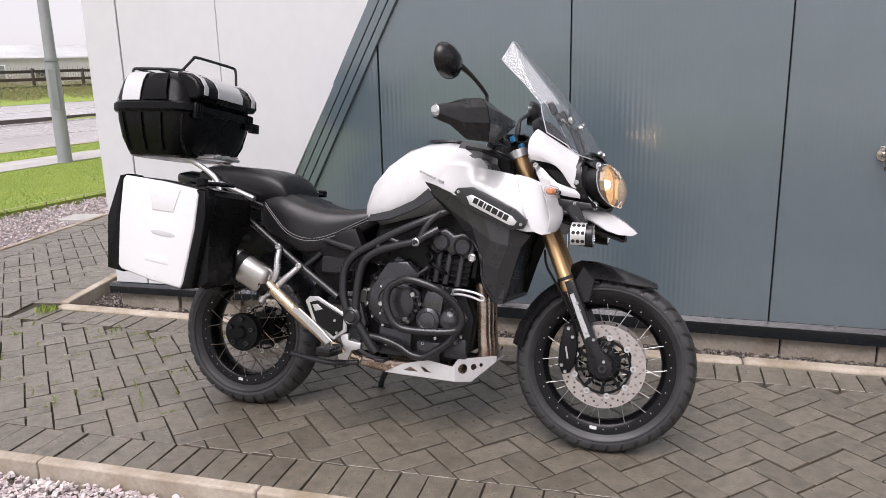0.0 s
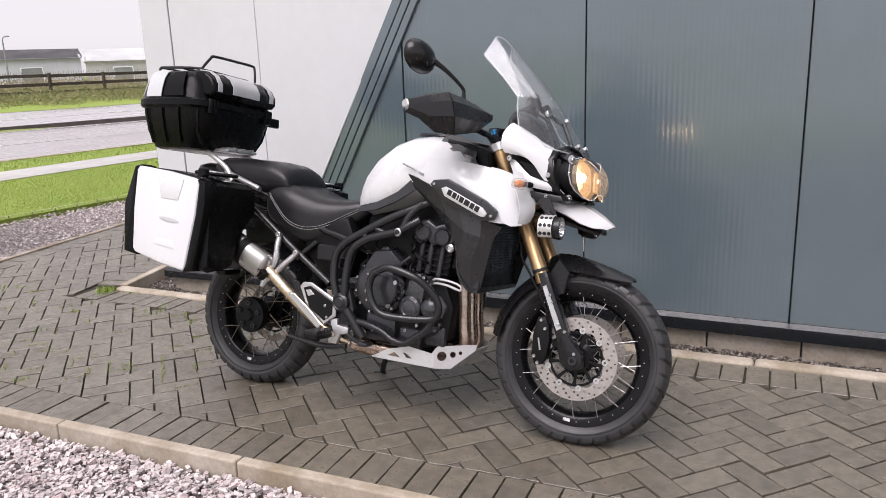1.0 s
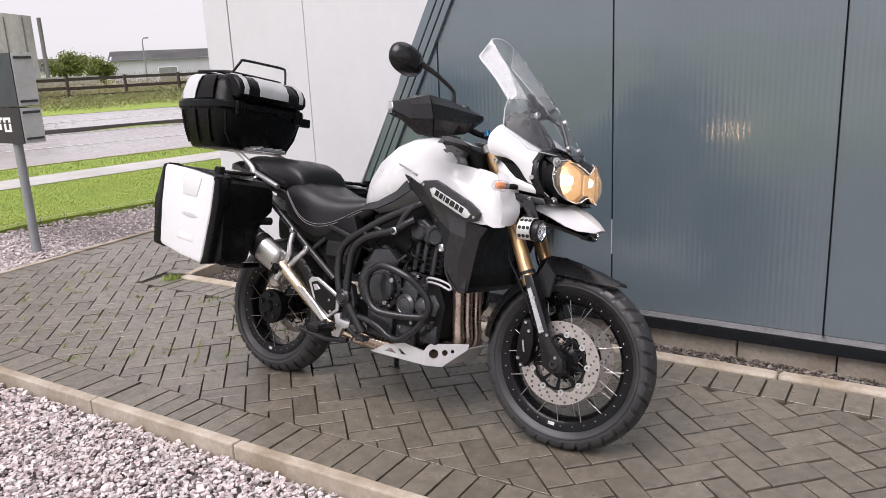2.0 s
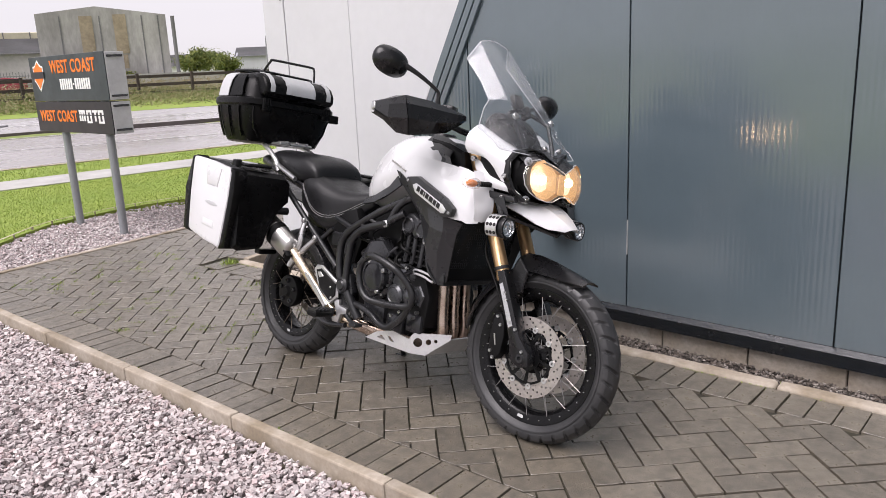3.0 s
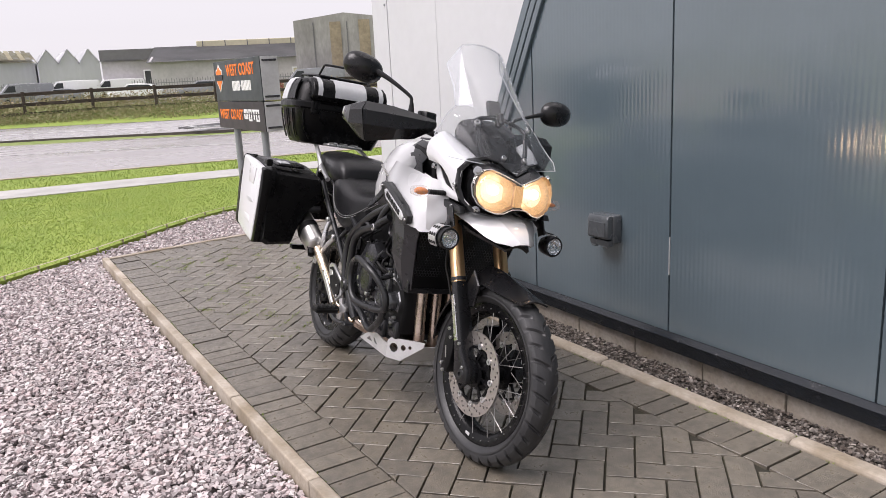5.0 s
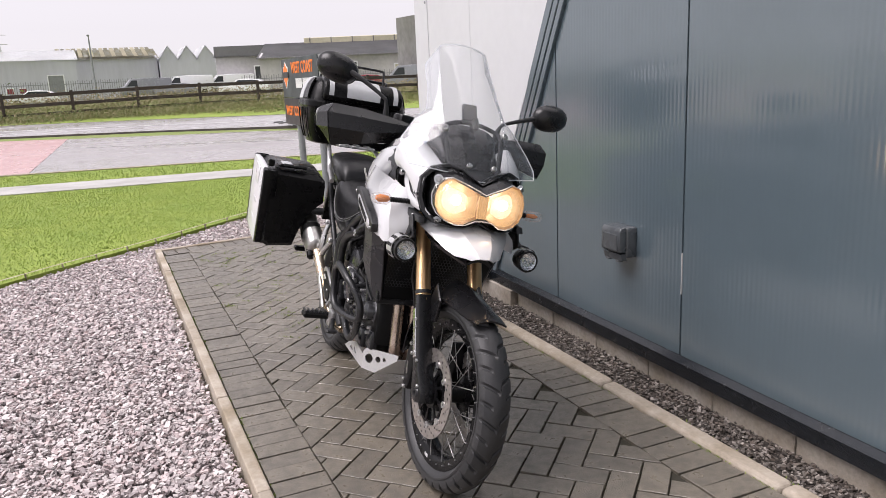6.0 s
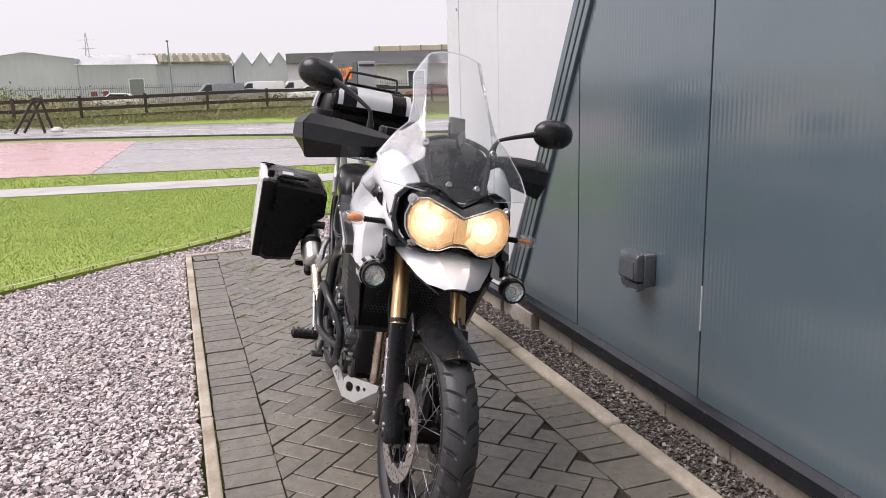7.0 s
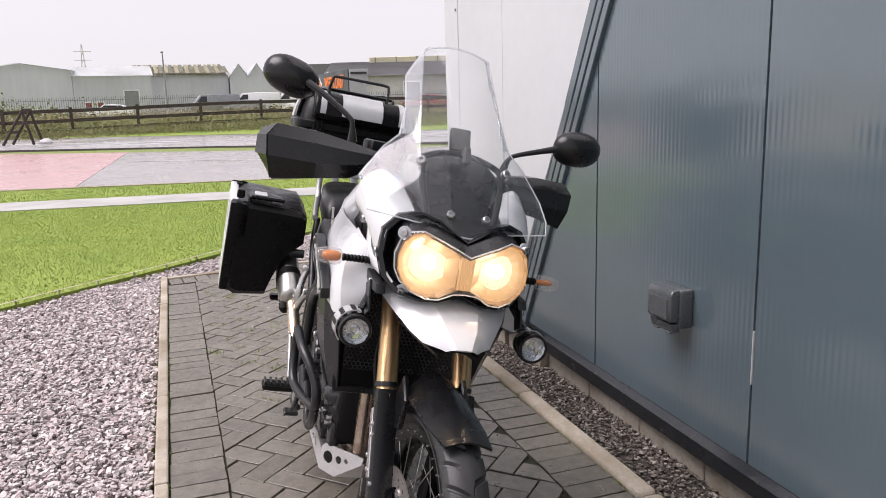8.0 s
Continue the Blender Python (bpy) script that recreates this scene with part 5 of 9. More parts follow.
BIKE_AT = Matrix.Translation((-1.665, 2.782, -0.004)) @ Matrix.Rotation(radians(-1.7), 4, "Z") @ Matrix.Rotation(radians(-12.3), 4, "X")
bike = thing("motorcycle", "white and black adventure motorcycle leaning on its side stand, headlights lit", "motorcycle", BIKE_AT)
AX_F, AX_R = Vector((1.516, 0, 0.327)), Vector((0, 0, 0.316))
STEER_D = Vector((-math.sin(radians(23.9)), 0, math.cos(radians(23.9))))
STEER_P = Vector((1.488, 0, 0.331))
STEER = Matrix.Translation(STEER_P) @ Matrix.Rotation(radians(4.0), 4, STEER_D) @ Matrix.Translation(-STEER_P)
IDENT = Matrix()


SINGLE = dict(covers="cover", bolts="bolt", bobbins="bobbin", caps="cap", holes="hole", screws="screw", nipples="nipple", lugs="lug")


def islands(bm):
    """Splits a bmesh into one bmesh for each loose piece."""
    seen, out = set(), []
    for v in bm.verts:
        if v in seen:
            continue
        stack, piece = [v], []
        seen.add(v)
        while stack:
            a = stack.pop()
            piece.append(a)
            for e in a.link_edges:
                o = e.other_vert(a)
                if o not in seen:
                    seen.add(o)
                    stack.append(o)
        nb = bmesh.new()
        new_v = {q: nb.verts.new(q.co) for q in piece}
        for f in {f for q in piece for f in q.link_faces}:
            nb.faces.new([new_v[q] for q in f.verts])
        out.append(nb)
    bm.free()
    return out


def bp(name, bm, mat, parent=bike, label="", smooth=35, turn=None):
    if turn is not None:
        bmesh.ops.transform(bm, matrix=turn, verts=bm.verts)
    many = name.split("_")[-1]
    if many in SINGLE:
        one = name[:-len(many)] + SINGLE[many]
        one_label = label[:-len(many)] + SINGLE[many] if label.endswith(many) else label
        return [part(one, piece, B[mat] if isinstance(mat, str) else mat, parent, one_label, smooth) for piece in islands(bm)][0]
    return part(name, bm, B[mat] if isinstance(mat, str) else mat, parent, label, smooth)


def flip(bm):
    bmesh.ops.transform(bm, matrix=Matrix.Diagonal((1, -1, 1, 1)), verts=bm.verts)
    bmesh.ops.reverse_faces(bm, faces=bm.faces)
    return bm


def both(name, make, mat, parent=bike, label="", smooth=35, turn=None):
    """The same part on the right (y < 0, as drawn) and on the left side."""
    out = []
    for left in (False, True):
        bm = make()
        if left:
            flip(bm)
        out.append(bp(name, bm, mat, parent, label, smooth, turn))
    return out


def shell(rows, thick=0.004, bm=None, soft=0):
    """A thin curved sheet over a grid of points, with a back face and closed rims."""
    bm = bm or bmesh.new()
    if soft:
        rows = [smooth_path(r, soft) for r in rows]
        rows = [list(c) for c in zip(*[smooth_path(c, soft) for c in zip(*rows)])]
    G = [[Vector(p) for p in r] for r in rows]
    nr, nc = len(G), len(G[0])
    N = [[None] * nc for _ in range(nr)]
    for i in range(nr):
        for j in range(nc):
            a = G[min(i + 1, nr - 1)][j] - G[max(i - 1, 0)][j]
            c = G[i][min(j + 1, nc - 1)] - G[i][max(j - 1, 0)]
            n = a.cross(c)
            N[i][j] = n.normalized() if n.length > 1e-9 else Vector((0, 0, 1))
    F = [[bm.verts.new(G[i][j]) for j in range(nc)] for i in range(nr)]
    K = [[bm.verts.new(G[i][j] - N[i][j] * thick) for j in range(nc)] for i in range(nr)]
    fs = []
    for i in range(nr - 1):
        for j in range(nc - 1):
            fs.append(bm.faces.new((F[i][j], F[i + 1][j], F[i + 1][j + 1], F[i][j + 1])))
            fs.append(bm.faces.new((K[i][j + 1], K[i + 1][j + 1], K[i + 1][j], K[i][j])))
    for j in range(nc - 1):
        fs.append(bm.faces.new((F[0][j], F[0][j + 1], K[0][j + 1], K[0][j])))
        fs.append(bm.faces.new((F[-1][j + 1], F[-1][j], K[-1][j], K[-1][j + 1])))
    for i in range(nr - 1):
        fs.append(bm.faces.new((F[i + 1][0], F[i][0], K[i][0], K[i + 1][0])))
        fs.append(bm.faces.new((F[i][-1], F[i + 1][-1], K[i + 1][-1], K[i][-1])))
    bmesh.ops.recalc_face_normals(bm, faces=fs)
    return bm


def cut_plate(outline, holes, thick, at):
    """A flat plate with real holes; at places its plane (outline in x and y)."""
    bm = bmesh.new()
    es = []
    for loop in [outline] + holes:
        vs = [bm.verts.new((p[0], p[1], 0)) for p in loop]
        es += [bm.edges.new((vs[i], vs[(i + 1) % len(vs)])) for i in range(len(vs))]
    r = bmesh.ops.triangle_fill(bm, edges=es, use_beauty=True, use_dissolve=False)
    fs = [f for f in r["geom"] if isinstance(f, bmesh.types.BMFace)]
    ex = bmesh.ops.extrude_face_region(bm, geom=fs)
    bmesh.ops.translate(bm, verts=[v for v in ex["geom"] if isinstance(v, bmesh.types.BMVert)], vec=(0, 0, thick))
    bmesh.ops.recalc_face_normals(bm, faces=bm.faces)
    bmesh.ops.transform(bm, matrix=at, verts=bm.verts)
    return bm


circle = lambda x, y, r, n=12: [(x + r * math.cos(k * math.tau / n), y + r * math.sin(k * math.tau / n)) for k in range(n)]


# wheels --------------------------------------------------------------
def tyre(R, half, rim_r, blocks):
    """Tyre round the y axis; slanting grooves cut the tread into blocks."""
    bm = bmesh.new()
    per = 10
    segs = blocks * per
    prof = []
    for k in range(25):
        a = -1 + 2 * k / 24
        if abs(a) < 0.62:
            y = a / 0.62 * half * 0.88
            prof.append((R - (y / half) ** 2 * half * 0.46, y, True))
        else:
            t = (abs(a) - 0.62) / 0.38
            y = math.copysign(half * (0.88 + 0.20 * math.sin(t * math.pi) - 0.28 * t), a)
            prof.append(((R - 0.88 ** 2 * half * 0.46) * (1 - t) + (rim_r - 0.002) * t, y, t < 0.26))
    rings = []
    for s in range(segs):
        ring = []
        for r, y, tread in prof:
            w = abs(y) / half
            skew = (0.62 * min(w, 1.0) + (0.5 if y > 0.002 else 0.0)) * per
            th = (s + skew) * math.tau / segs
            d, ph = 0.0, s % (2 * per)
            if tread and (ph < 2 and w > 0.05 or per <= ph < per + 2 and w > 0.36):
                d = 0.008
            ring.append(bm.verts.new(((r - d) * math.cos(th), y, (r - d) * math.sin(th))))
        rings.append(ring)
    for s in range(segs):
        A, C = rings[s], rings[(s + 1) % segs]
        for k in range(len(prof) - 1):
            bm.faces.new((A[k], C[k], C[k + 1], A[k + 1]))
    bmesh.ops.recalc_face_normals(bm, faces=bm.faces)
    return bm


ROUND_Y = Matrix.Rotation(radians(-90), 4, "X")      # turns a lathe's axis from z to y


def wheel(name, at, turn, R, half, rim_r, rim_w, hub_r, blocks, spoke_mat, label, spokes=32):
    at_m = (turn or IDENT) @ Matrix.Translation(at)
    bm = bmesh.new()
    w = rim_w / 2
    lathe(bm, [(rim_r + 0.015, -w), (rim_r + 0.016, -w + 0.006), (rim_r - 0.004, -w + 0.012), (rim_r - 0.012, -w * 0.5), (rim_r - 0.022, 0), (rim_r - 0.012, w * 0.5), (rim_r - 0.004, w - 0.012),
               (rim_r + 0.016, w - 0.006), (rim_r + 0.015, w), (rim_r - 0.014, w - 0.001), (rim_r - 0.026, w - 0.010), (rim_r - 0.034, w * 0.35), (rim_r - 0.036, 0), (rim_r - 0.034, -w * 0.35), (rim_r - 0.026, -w + 0.010), (rim_r - 0.014, -w + 0.001)], ROUND_Y, 72, True)
    lathe(bm, [(0.0, -0.062), (hub_r * 0.7, -0.062), (hub_r, -0.052), (hub_r, -0.044), (hub_r * 0.55, -0.036), (hub_r * 0.5, 0), (hub_r * 0.55, 0.036), (hub_r, 0.044), (hub_r, 0.052), (hub_r * 0.7, 0.062), (0, 0.062)], ROUND_Y, 32)
    body = bp(name, bm, "rim", bike, label, 40, at_m)
    bp("tyre", tyre(R, half, rim_r + 0.015, blocks), "rubber", body, "black road tyre with block tread", 24, at_m)
    for side in (-1, 1):
        bm = bmesh.new()
        lathe(bm, [(rim_r + 0.036, side * half * 0.99), (rim_r + 0.040, side * half * 1.0), (rim_r + 0.042, side * half * 0.99)], ROUND_Y, 72)
        bp("bead_line", bm, "rubber", body, "", 40, at_m)
        bm = bmesh.new()
        for k in range(spokes):
            a = k * math.tau / spokes + 0.05
            bolt(bm, (math.cos(a) * (rim_r - 0.004), side * (w + 0.000), math.sin(a) * (rim_r - 0.004)), (0, side, 0), 0.0026, 0.003)
        bp("spoke_nipples", bm, "bolt", body, "", 40, at_m)
    for k in range(spokes):
        bm = bmesh.new()
        side = 1 if k % 2 else -1
        a = k * math.tau / spokes
        cross = 0.62 * (1 if (k // 2) % 2 else -1)
        p = Vector((math.cos(a + cross) * hub_r * 0.9, side * 0.048, math.sin(a + cross) * hub_r * 0.9))
        q = Vector((math.cos(a) * (rim_r - 0.012), side * (w - 0.004), math.sin(a) * (rim_r - 0.012)))
        tube(bm, [p, q], 0.0015, 6, 0)
        bp("spoke", bm, spoke_mat, body, "", 40, at_m)
    # stickers on the rim
    for a0 in (4.55,):
        bm = bmesh.new()
        r0, r1 = rim_r - 0.012, rim_r + 0.000
        pts = [[(math.cos(a0 + t) * r, -w - 0.0015, math.sin(a0 + t) * r) for t in np.linspace(0, 0.11, 6)] for r in (r0, r1)]
        bp("rim_sticker", shell(pts, 0.0006, bm), "badge", body, "white rim sticker", 0, at_m)
    return body, at_m


def brake_disc(parent, at_m, y, r1, r0, arms, mat="disc"):
    n = 72
    outer = circle(0, 0, r1, n)
    inner = [((r0 + 0.004 * math.cos(12 * k * math.tau / n)) * math.cos(k * math.tau / n), (r0 + 0.004 * math.cos(12 * k * math.tau / n)) * math.sin(k * math.tau / n)) for k in range(n)]
    holes = []
    for k in range(57):
        a = k * math.tau / 57
        r = r1 - 0.009 - 0.0115 * (k % 3)
        holes.append(circle(r * math.cos(a), r * math.sin(a), 0.0044, 8))
    at = at_m @ Matrix.Translation((0, y, 0)) @ ROUND_Y @ Matrix.Translation((0, 0, -0.0022))
    d = bp("brake_disc", cut_plate(outer, [inner] + holes, 0.0045, at), mat, parent, "drilled steel brake disc", 25)
    windows = []
    for k in range(arms):
        a0, a1 = (k + 0.11) * math.tau / arms, (k + 0.89) * math.tau / arms
        ra, rb = 0.050, r0 - 0.014
        windows.append([(r * math.cos(a), r * math.sin(a)) for r, a in ((ra, a0 + 0.06), (rb, a0 + 0.16), (rb, (a0 + a1) / 2 + 0.16), (rb, a1 + 0.16), (ra, a1 + 0.06))])
    bm = cut_plate(circle(0, 0, r0 - 0.006, 54), [circle(0, 0, 0.030, 20)] + windows, 0.006, at_m @ Matrix.Translation((0, y, 0)) @ ROUND_Y @ Matrix.Translation((0, 0, -0.003)))
    bp("disc_carrier", bm, "rim", parent, "black spidered disc carrier")
    bm = bmesh.new()
    for k in range(arms):
        a = k * math.tau / arms
        lathe(bm, [(0.0045, -0.006), (0.0115, -0.006), (0.0115, 0.006), (0.0045, 0.006)], Matrix.Translation((r0 * math.cos(a), r0 * math.sin(a), 0)), 10, True)
    bmesh.ops.transform(bm, matrix=at_m @ Matrix.Translation((0, y, 0)) @ ROUND_Y, verts=bm.verts)
    bp("disc_bobbins", bm, "silver", parent, "zinc disc bobbins")
    return d


front_wheel, F_M = wheel("front_wheel", AX_F, STEER, 0.331, 0.056, 0.243, 0.075, 0.062, 36, "spoke", "black spoked front wheel with bright spokes")
for s in (-1, 1):
    brake_disc(front_wheel, F_M, s * 0.078, 0.1525, 0.107, 9)
rear_wheel, R_M = wheel("rear_wheel", AX_R, None, 0.322, 0.077, 0.218, 0.105, 0.075, 34, "spoke_dull", "black spoked rear wheel with dull spokes")
brake_disc(rear_wheel, R_M, 0.075, 0.141, 0.105, 8, "disc_dull")
# hub carrier plate with five bolts (right side of the rear wheel)
bm = bmesh.new()
lathe(bm, [(0, -0.112), (0.022, -0.112), (0.026, -0.106), (0.030, -0.100), (0.078, -0.096), (0.082, -0.088), (0.078, -0.060), (0, -0.060)], Matrix.Translation(AX_R) @ ROUND_Y, 32)
bp("hub_cover", bm, "engine_black", rear_wheel, "black rear hub carrier")
bm = bmesh.new()
for k in range(5):
    a = k * math.tau / 5 + 0.3
    bolt(bm, AX_R + Vector((0.055 * math.cos(a), -0.096, 0.055 * math.sin(a))), (0, -1, 0), 0.0125, 0.014)
bp("wheel_bolts", bm, "engine", rear_wheel, "dark wheel bolts")

# fork and steering ---------------------------------------------------
LEG = lambda z, off=0.012: 1.635 - 0.443 * z + off / math.cos(radians(23.9))   # x of the fork legs at height z
for s in (-1, 1):
    y = s * 0.103
    bm = bmesh.new()
    lathe(bm, [(0.0, 0), (0.0285, 0), (0.0290, 0.02), (0.0270, 0.025), (0.0270, 0.44), (0.0295, 0.45), (0.0295, 0.53), (0, 0.53)], along((LEG(0.60), y, 0.60), (LEG(1.2), y, 1.2)), 24)
    leg = bp("fork_leg", bm, "gold", bike, "gold anodised upside-down fork leg", 35, STEER)
    bm = bmesh.new()
    bar(bm, (LEG(0.36), y, 0.36), (LEG(0.62), y, 0.62), 0.0215, 20)
    bp("fork_slider", bm, "steel", leg, "polished fork slider", 35, STEER)
    # chrome strip in the slot of the guard
    bm = bmesh.new()
    prism(bm, [(1.384, 0.584), (1.399, 0.592), (1.468, 0.438), (1.449, 0.427)], y + s * 0.030, y + s * 0.036, "y", 0.002)
    bp("slider_strip", bm, "steel", leg, "bright slider seen in the guard's slot", 35, STEER)
    # cast foot and guard
    bm = bmesh.new()
    prism(bm, [(1.362, 0.630), (1.396, 0.640), (1.432, 0.560), (1.500, 0.405), (1.548, 0.350), (1.552, 0.302), (1.508, 0.290), (1.470, 0.312), (1.450, 0.400), (1.400, 0.530)], y - s * 0.026, y + s * 0.032, "y", 0.008, 2)
    bp("fork_guard", bm, "plastic", leg, "black fork guard", 35, STEER)
    bm = bmesh.new()
    lathe(bm, [(0, -0.03), (0.030, -0.03), (0.032, -0.02), (0.032, 0.022), (0.020, 0.030), (0.016, 0.038), (0.008, 0.038), (0.006, 0.030), (0, 0.030)], Matrix.Translation((AX_F.x, y, AX_F.z)) @ Matrix.Rotation(radians(90 if s < 0 else -90), 4, "X"), 20)
    bp("axle_clamp", bm, "frame", leg, "", 35, STEER)
    bm = bmesh.new()
    for x, z in ((1.415, 0.555), (1.424, 0.530), (1.480, 0.428), (1.520, 0.352), (1.455, 0.45)):
        bolt(bm, (x, y + s * 0.032, z), (0, s, 0), 0.0065, 0.006)
    bp("fork_bolts", bm, "bolt", leg, "", 35, STEER)
    bm = bmesh.new()
    lathe(bm, [(0.0275, 0), (0.030, 0), (0.030, 0.012), (0.0275, 0.012)], along((LEG(0.635), y, 0.635), (LEG(1.2), y, 1.2)), 20, True)
    bp("hose_clip", bm, "frame", leg, "", 35, STEER)
    bm = bmesh.new()
    tube(bm, [(LEG(0.74) - 0.036, y * 1.15, 0.74), (LEG(0.68) - 0.05, y * 1.2, 0.68), (LEG(0.62) - 0.04, y * 1.18, 0.62), (1.40, y * 1.15, 0.50), (1.415, y, 0.43)], 0.0045, 8)
    bp("brake_hose", bm, "soft", leg, "black brake hose", 35, STEER)
    # caliper
    bm = bmesh.new()
    prism(bm, [(1.372, 0.470), (1.402, 0.474), (1.418, 0.440), (1.424, 0.390), (1.416, 0.325), (1.398, 0.296), (1.372, 0.290), (1.356, 0.330), (1.358, 0.400)], y + s * 0.018, y - s * 0.060, "y", 0.009, 2)
    prism(bm, [(1.392, 0.470), (1.420, 0.500), (1.440, 0.480), (1.418, 0.440)], y + s * 0.010, y - s * 0.012, "y", 0.004)
    cal = bp("brake_caliper", bm, "engine_black", bike, "black four-piston brake caliper", 35, STEER)
    bm = bmesh.new()
    for x, z in ((1.388, 0.460), (1.404, 0.430), (1.370, 0.325), (1.384, 0.302)):
        bolt(bm, (x, y + s * 0.018, z), (0, s, 0), 0.007, 0.007)
    bp("caliper_bolts", bm, "bolt", cal, "", 35, STEER)
    bm = bmesh.new()
    box(bm, -0.022, 0.022, -0.001, 0.0015, -0.003, 0.003, m=Matrix.Translation((1.386, y + s * 0.0195, 0.372)) @ Matrix.Rotation(radians(78), 4, "Y"))
    bp("caliper_mark", bm, "silencer", cal, "pale worn maker's mark", 0, STEER)
for z, r, t, nm in ((1.075, 0.036, 0.03, "top_clamp"), (0.905, 0.038, 0.035, "bottom_clamp")):
    bm = bmesh.new()
    for s in (-1, 1):
        lathe(bm, [(0, 0), (r, 0), (r, t), (0, t)], along((LEG(z), s * 0.103, z), (LEG(z + 1), s * 0.103, z + 1)), 20)
    bar(bm, (LEG(z) - 0.02, -0.103, z + t * 0.45), (LEG(z) - 0.02, 0.103, z + t * 0.45), 0.018, 10)
    bp(nm, bm, "silver" if z > 1 else "frame", bike, "cast fork clamp", 35, STEER)
bm = bmesh.new()
lathe(bm, [(0, 0.03), (0.012, 0.03), (0.012, 0.05), (0, 0.05)], along((LEG(1.11), -0.103, 1.11), (LEG(2), -0.103, 2)), 12)
lathe(bm, [(0, 0.03), (0.012, 0.03), (0.012, 0.05), (0, 0.05)], along((LEG(1.11), 0.103, 1.11), (LEG(2), 0.103, 2)), 12)
bp("fork_caps", bm, material("blue_anodised", (0.05, 0.25, 0.5), 0.3, metal=0.8, vary=0.1), bike, "blue anodised fork caps", 35, STEER)
bm = bmesh.new()
bar(bm, AX_F + Vector((0, -0.12, 0)), AX_F + Vector((0, 0.12, 0)), 0.012, 16)
bp("front_axle", bm, "steel", front_wheel, "", 35, STEER)

# front mudguard: a saddle over the tyre and a long beaked top
def arc_shell(a0, a1, r, halfs, drop, n=16, thick=0.004):
    rows = []
    for k in range(n + 1):
        t = k / n
        a = radians(a0 + (a1 - a0) * t)
        w = float(np.interp(t, np.linspace(0, 1, len(halfs)), halfs))
        c = Vector((AX_F.x + 0, 0, AX_F.z))
        row = []
        for u in (-1, -0.8, -0.4, 0, 0.4, 0.8, 1):
            rr = r - drop * abs(u) ** 2.5
            row.append(c + Vector((rr * math.cos(a), u * w, rr * math.sin(a))))
        rows.append(row)
    return shell(rows, thick)


guard = bp("front_mudguard", arc_shell(96, 172, 0.348, (0.072, 0.078, 0.080, 0.078, 0.07), 0.045), "plastic", bike, "matt black front mudguard", 30, STEER)
rows = []
for t, (x, z, w, dp) in enumerate(((1.375, 0.690, 0.05, 0.06), (1.410, 0.708, 0.068, 0.065), (1.470, 0.706, 0.078, 0.06), (1.540, 0.690, 0.078, 0.05), (1.618, 0.666, 0.072, 0.034), (1.692, 0.638, 0.058, 0.014))):
    rows.append([(x, u * w, z - dp * abs(u) ** 1.6) for u in (-1, -0.75, -0.35, 0, 0.35, 0.75, 1)])
bp("mudguard_top", shell(rows, 0.006), "plastic", guard, "faceted black mudguard peak", 22, STEER)
both("mudguard_stay", lambda: prism(bmesh.new(), [(1.385, 0.615), (1.425, 0.690), (1.470, 0.640), (1.455, 0.560), (1.42, 0.545)], -0.086, -0.071, "y", 0.004), "plastic", guard, "", 30, STEER)

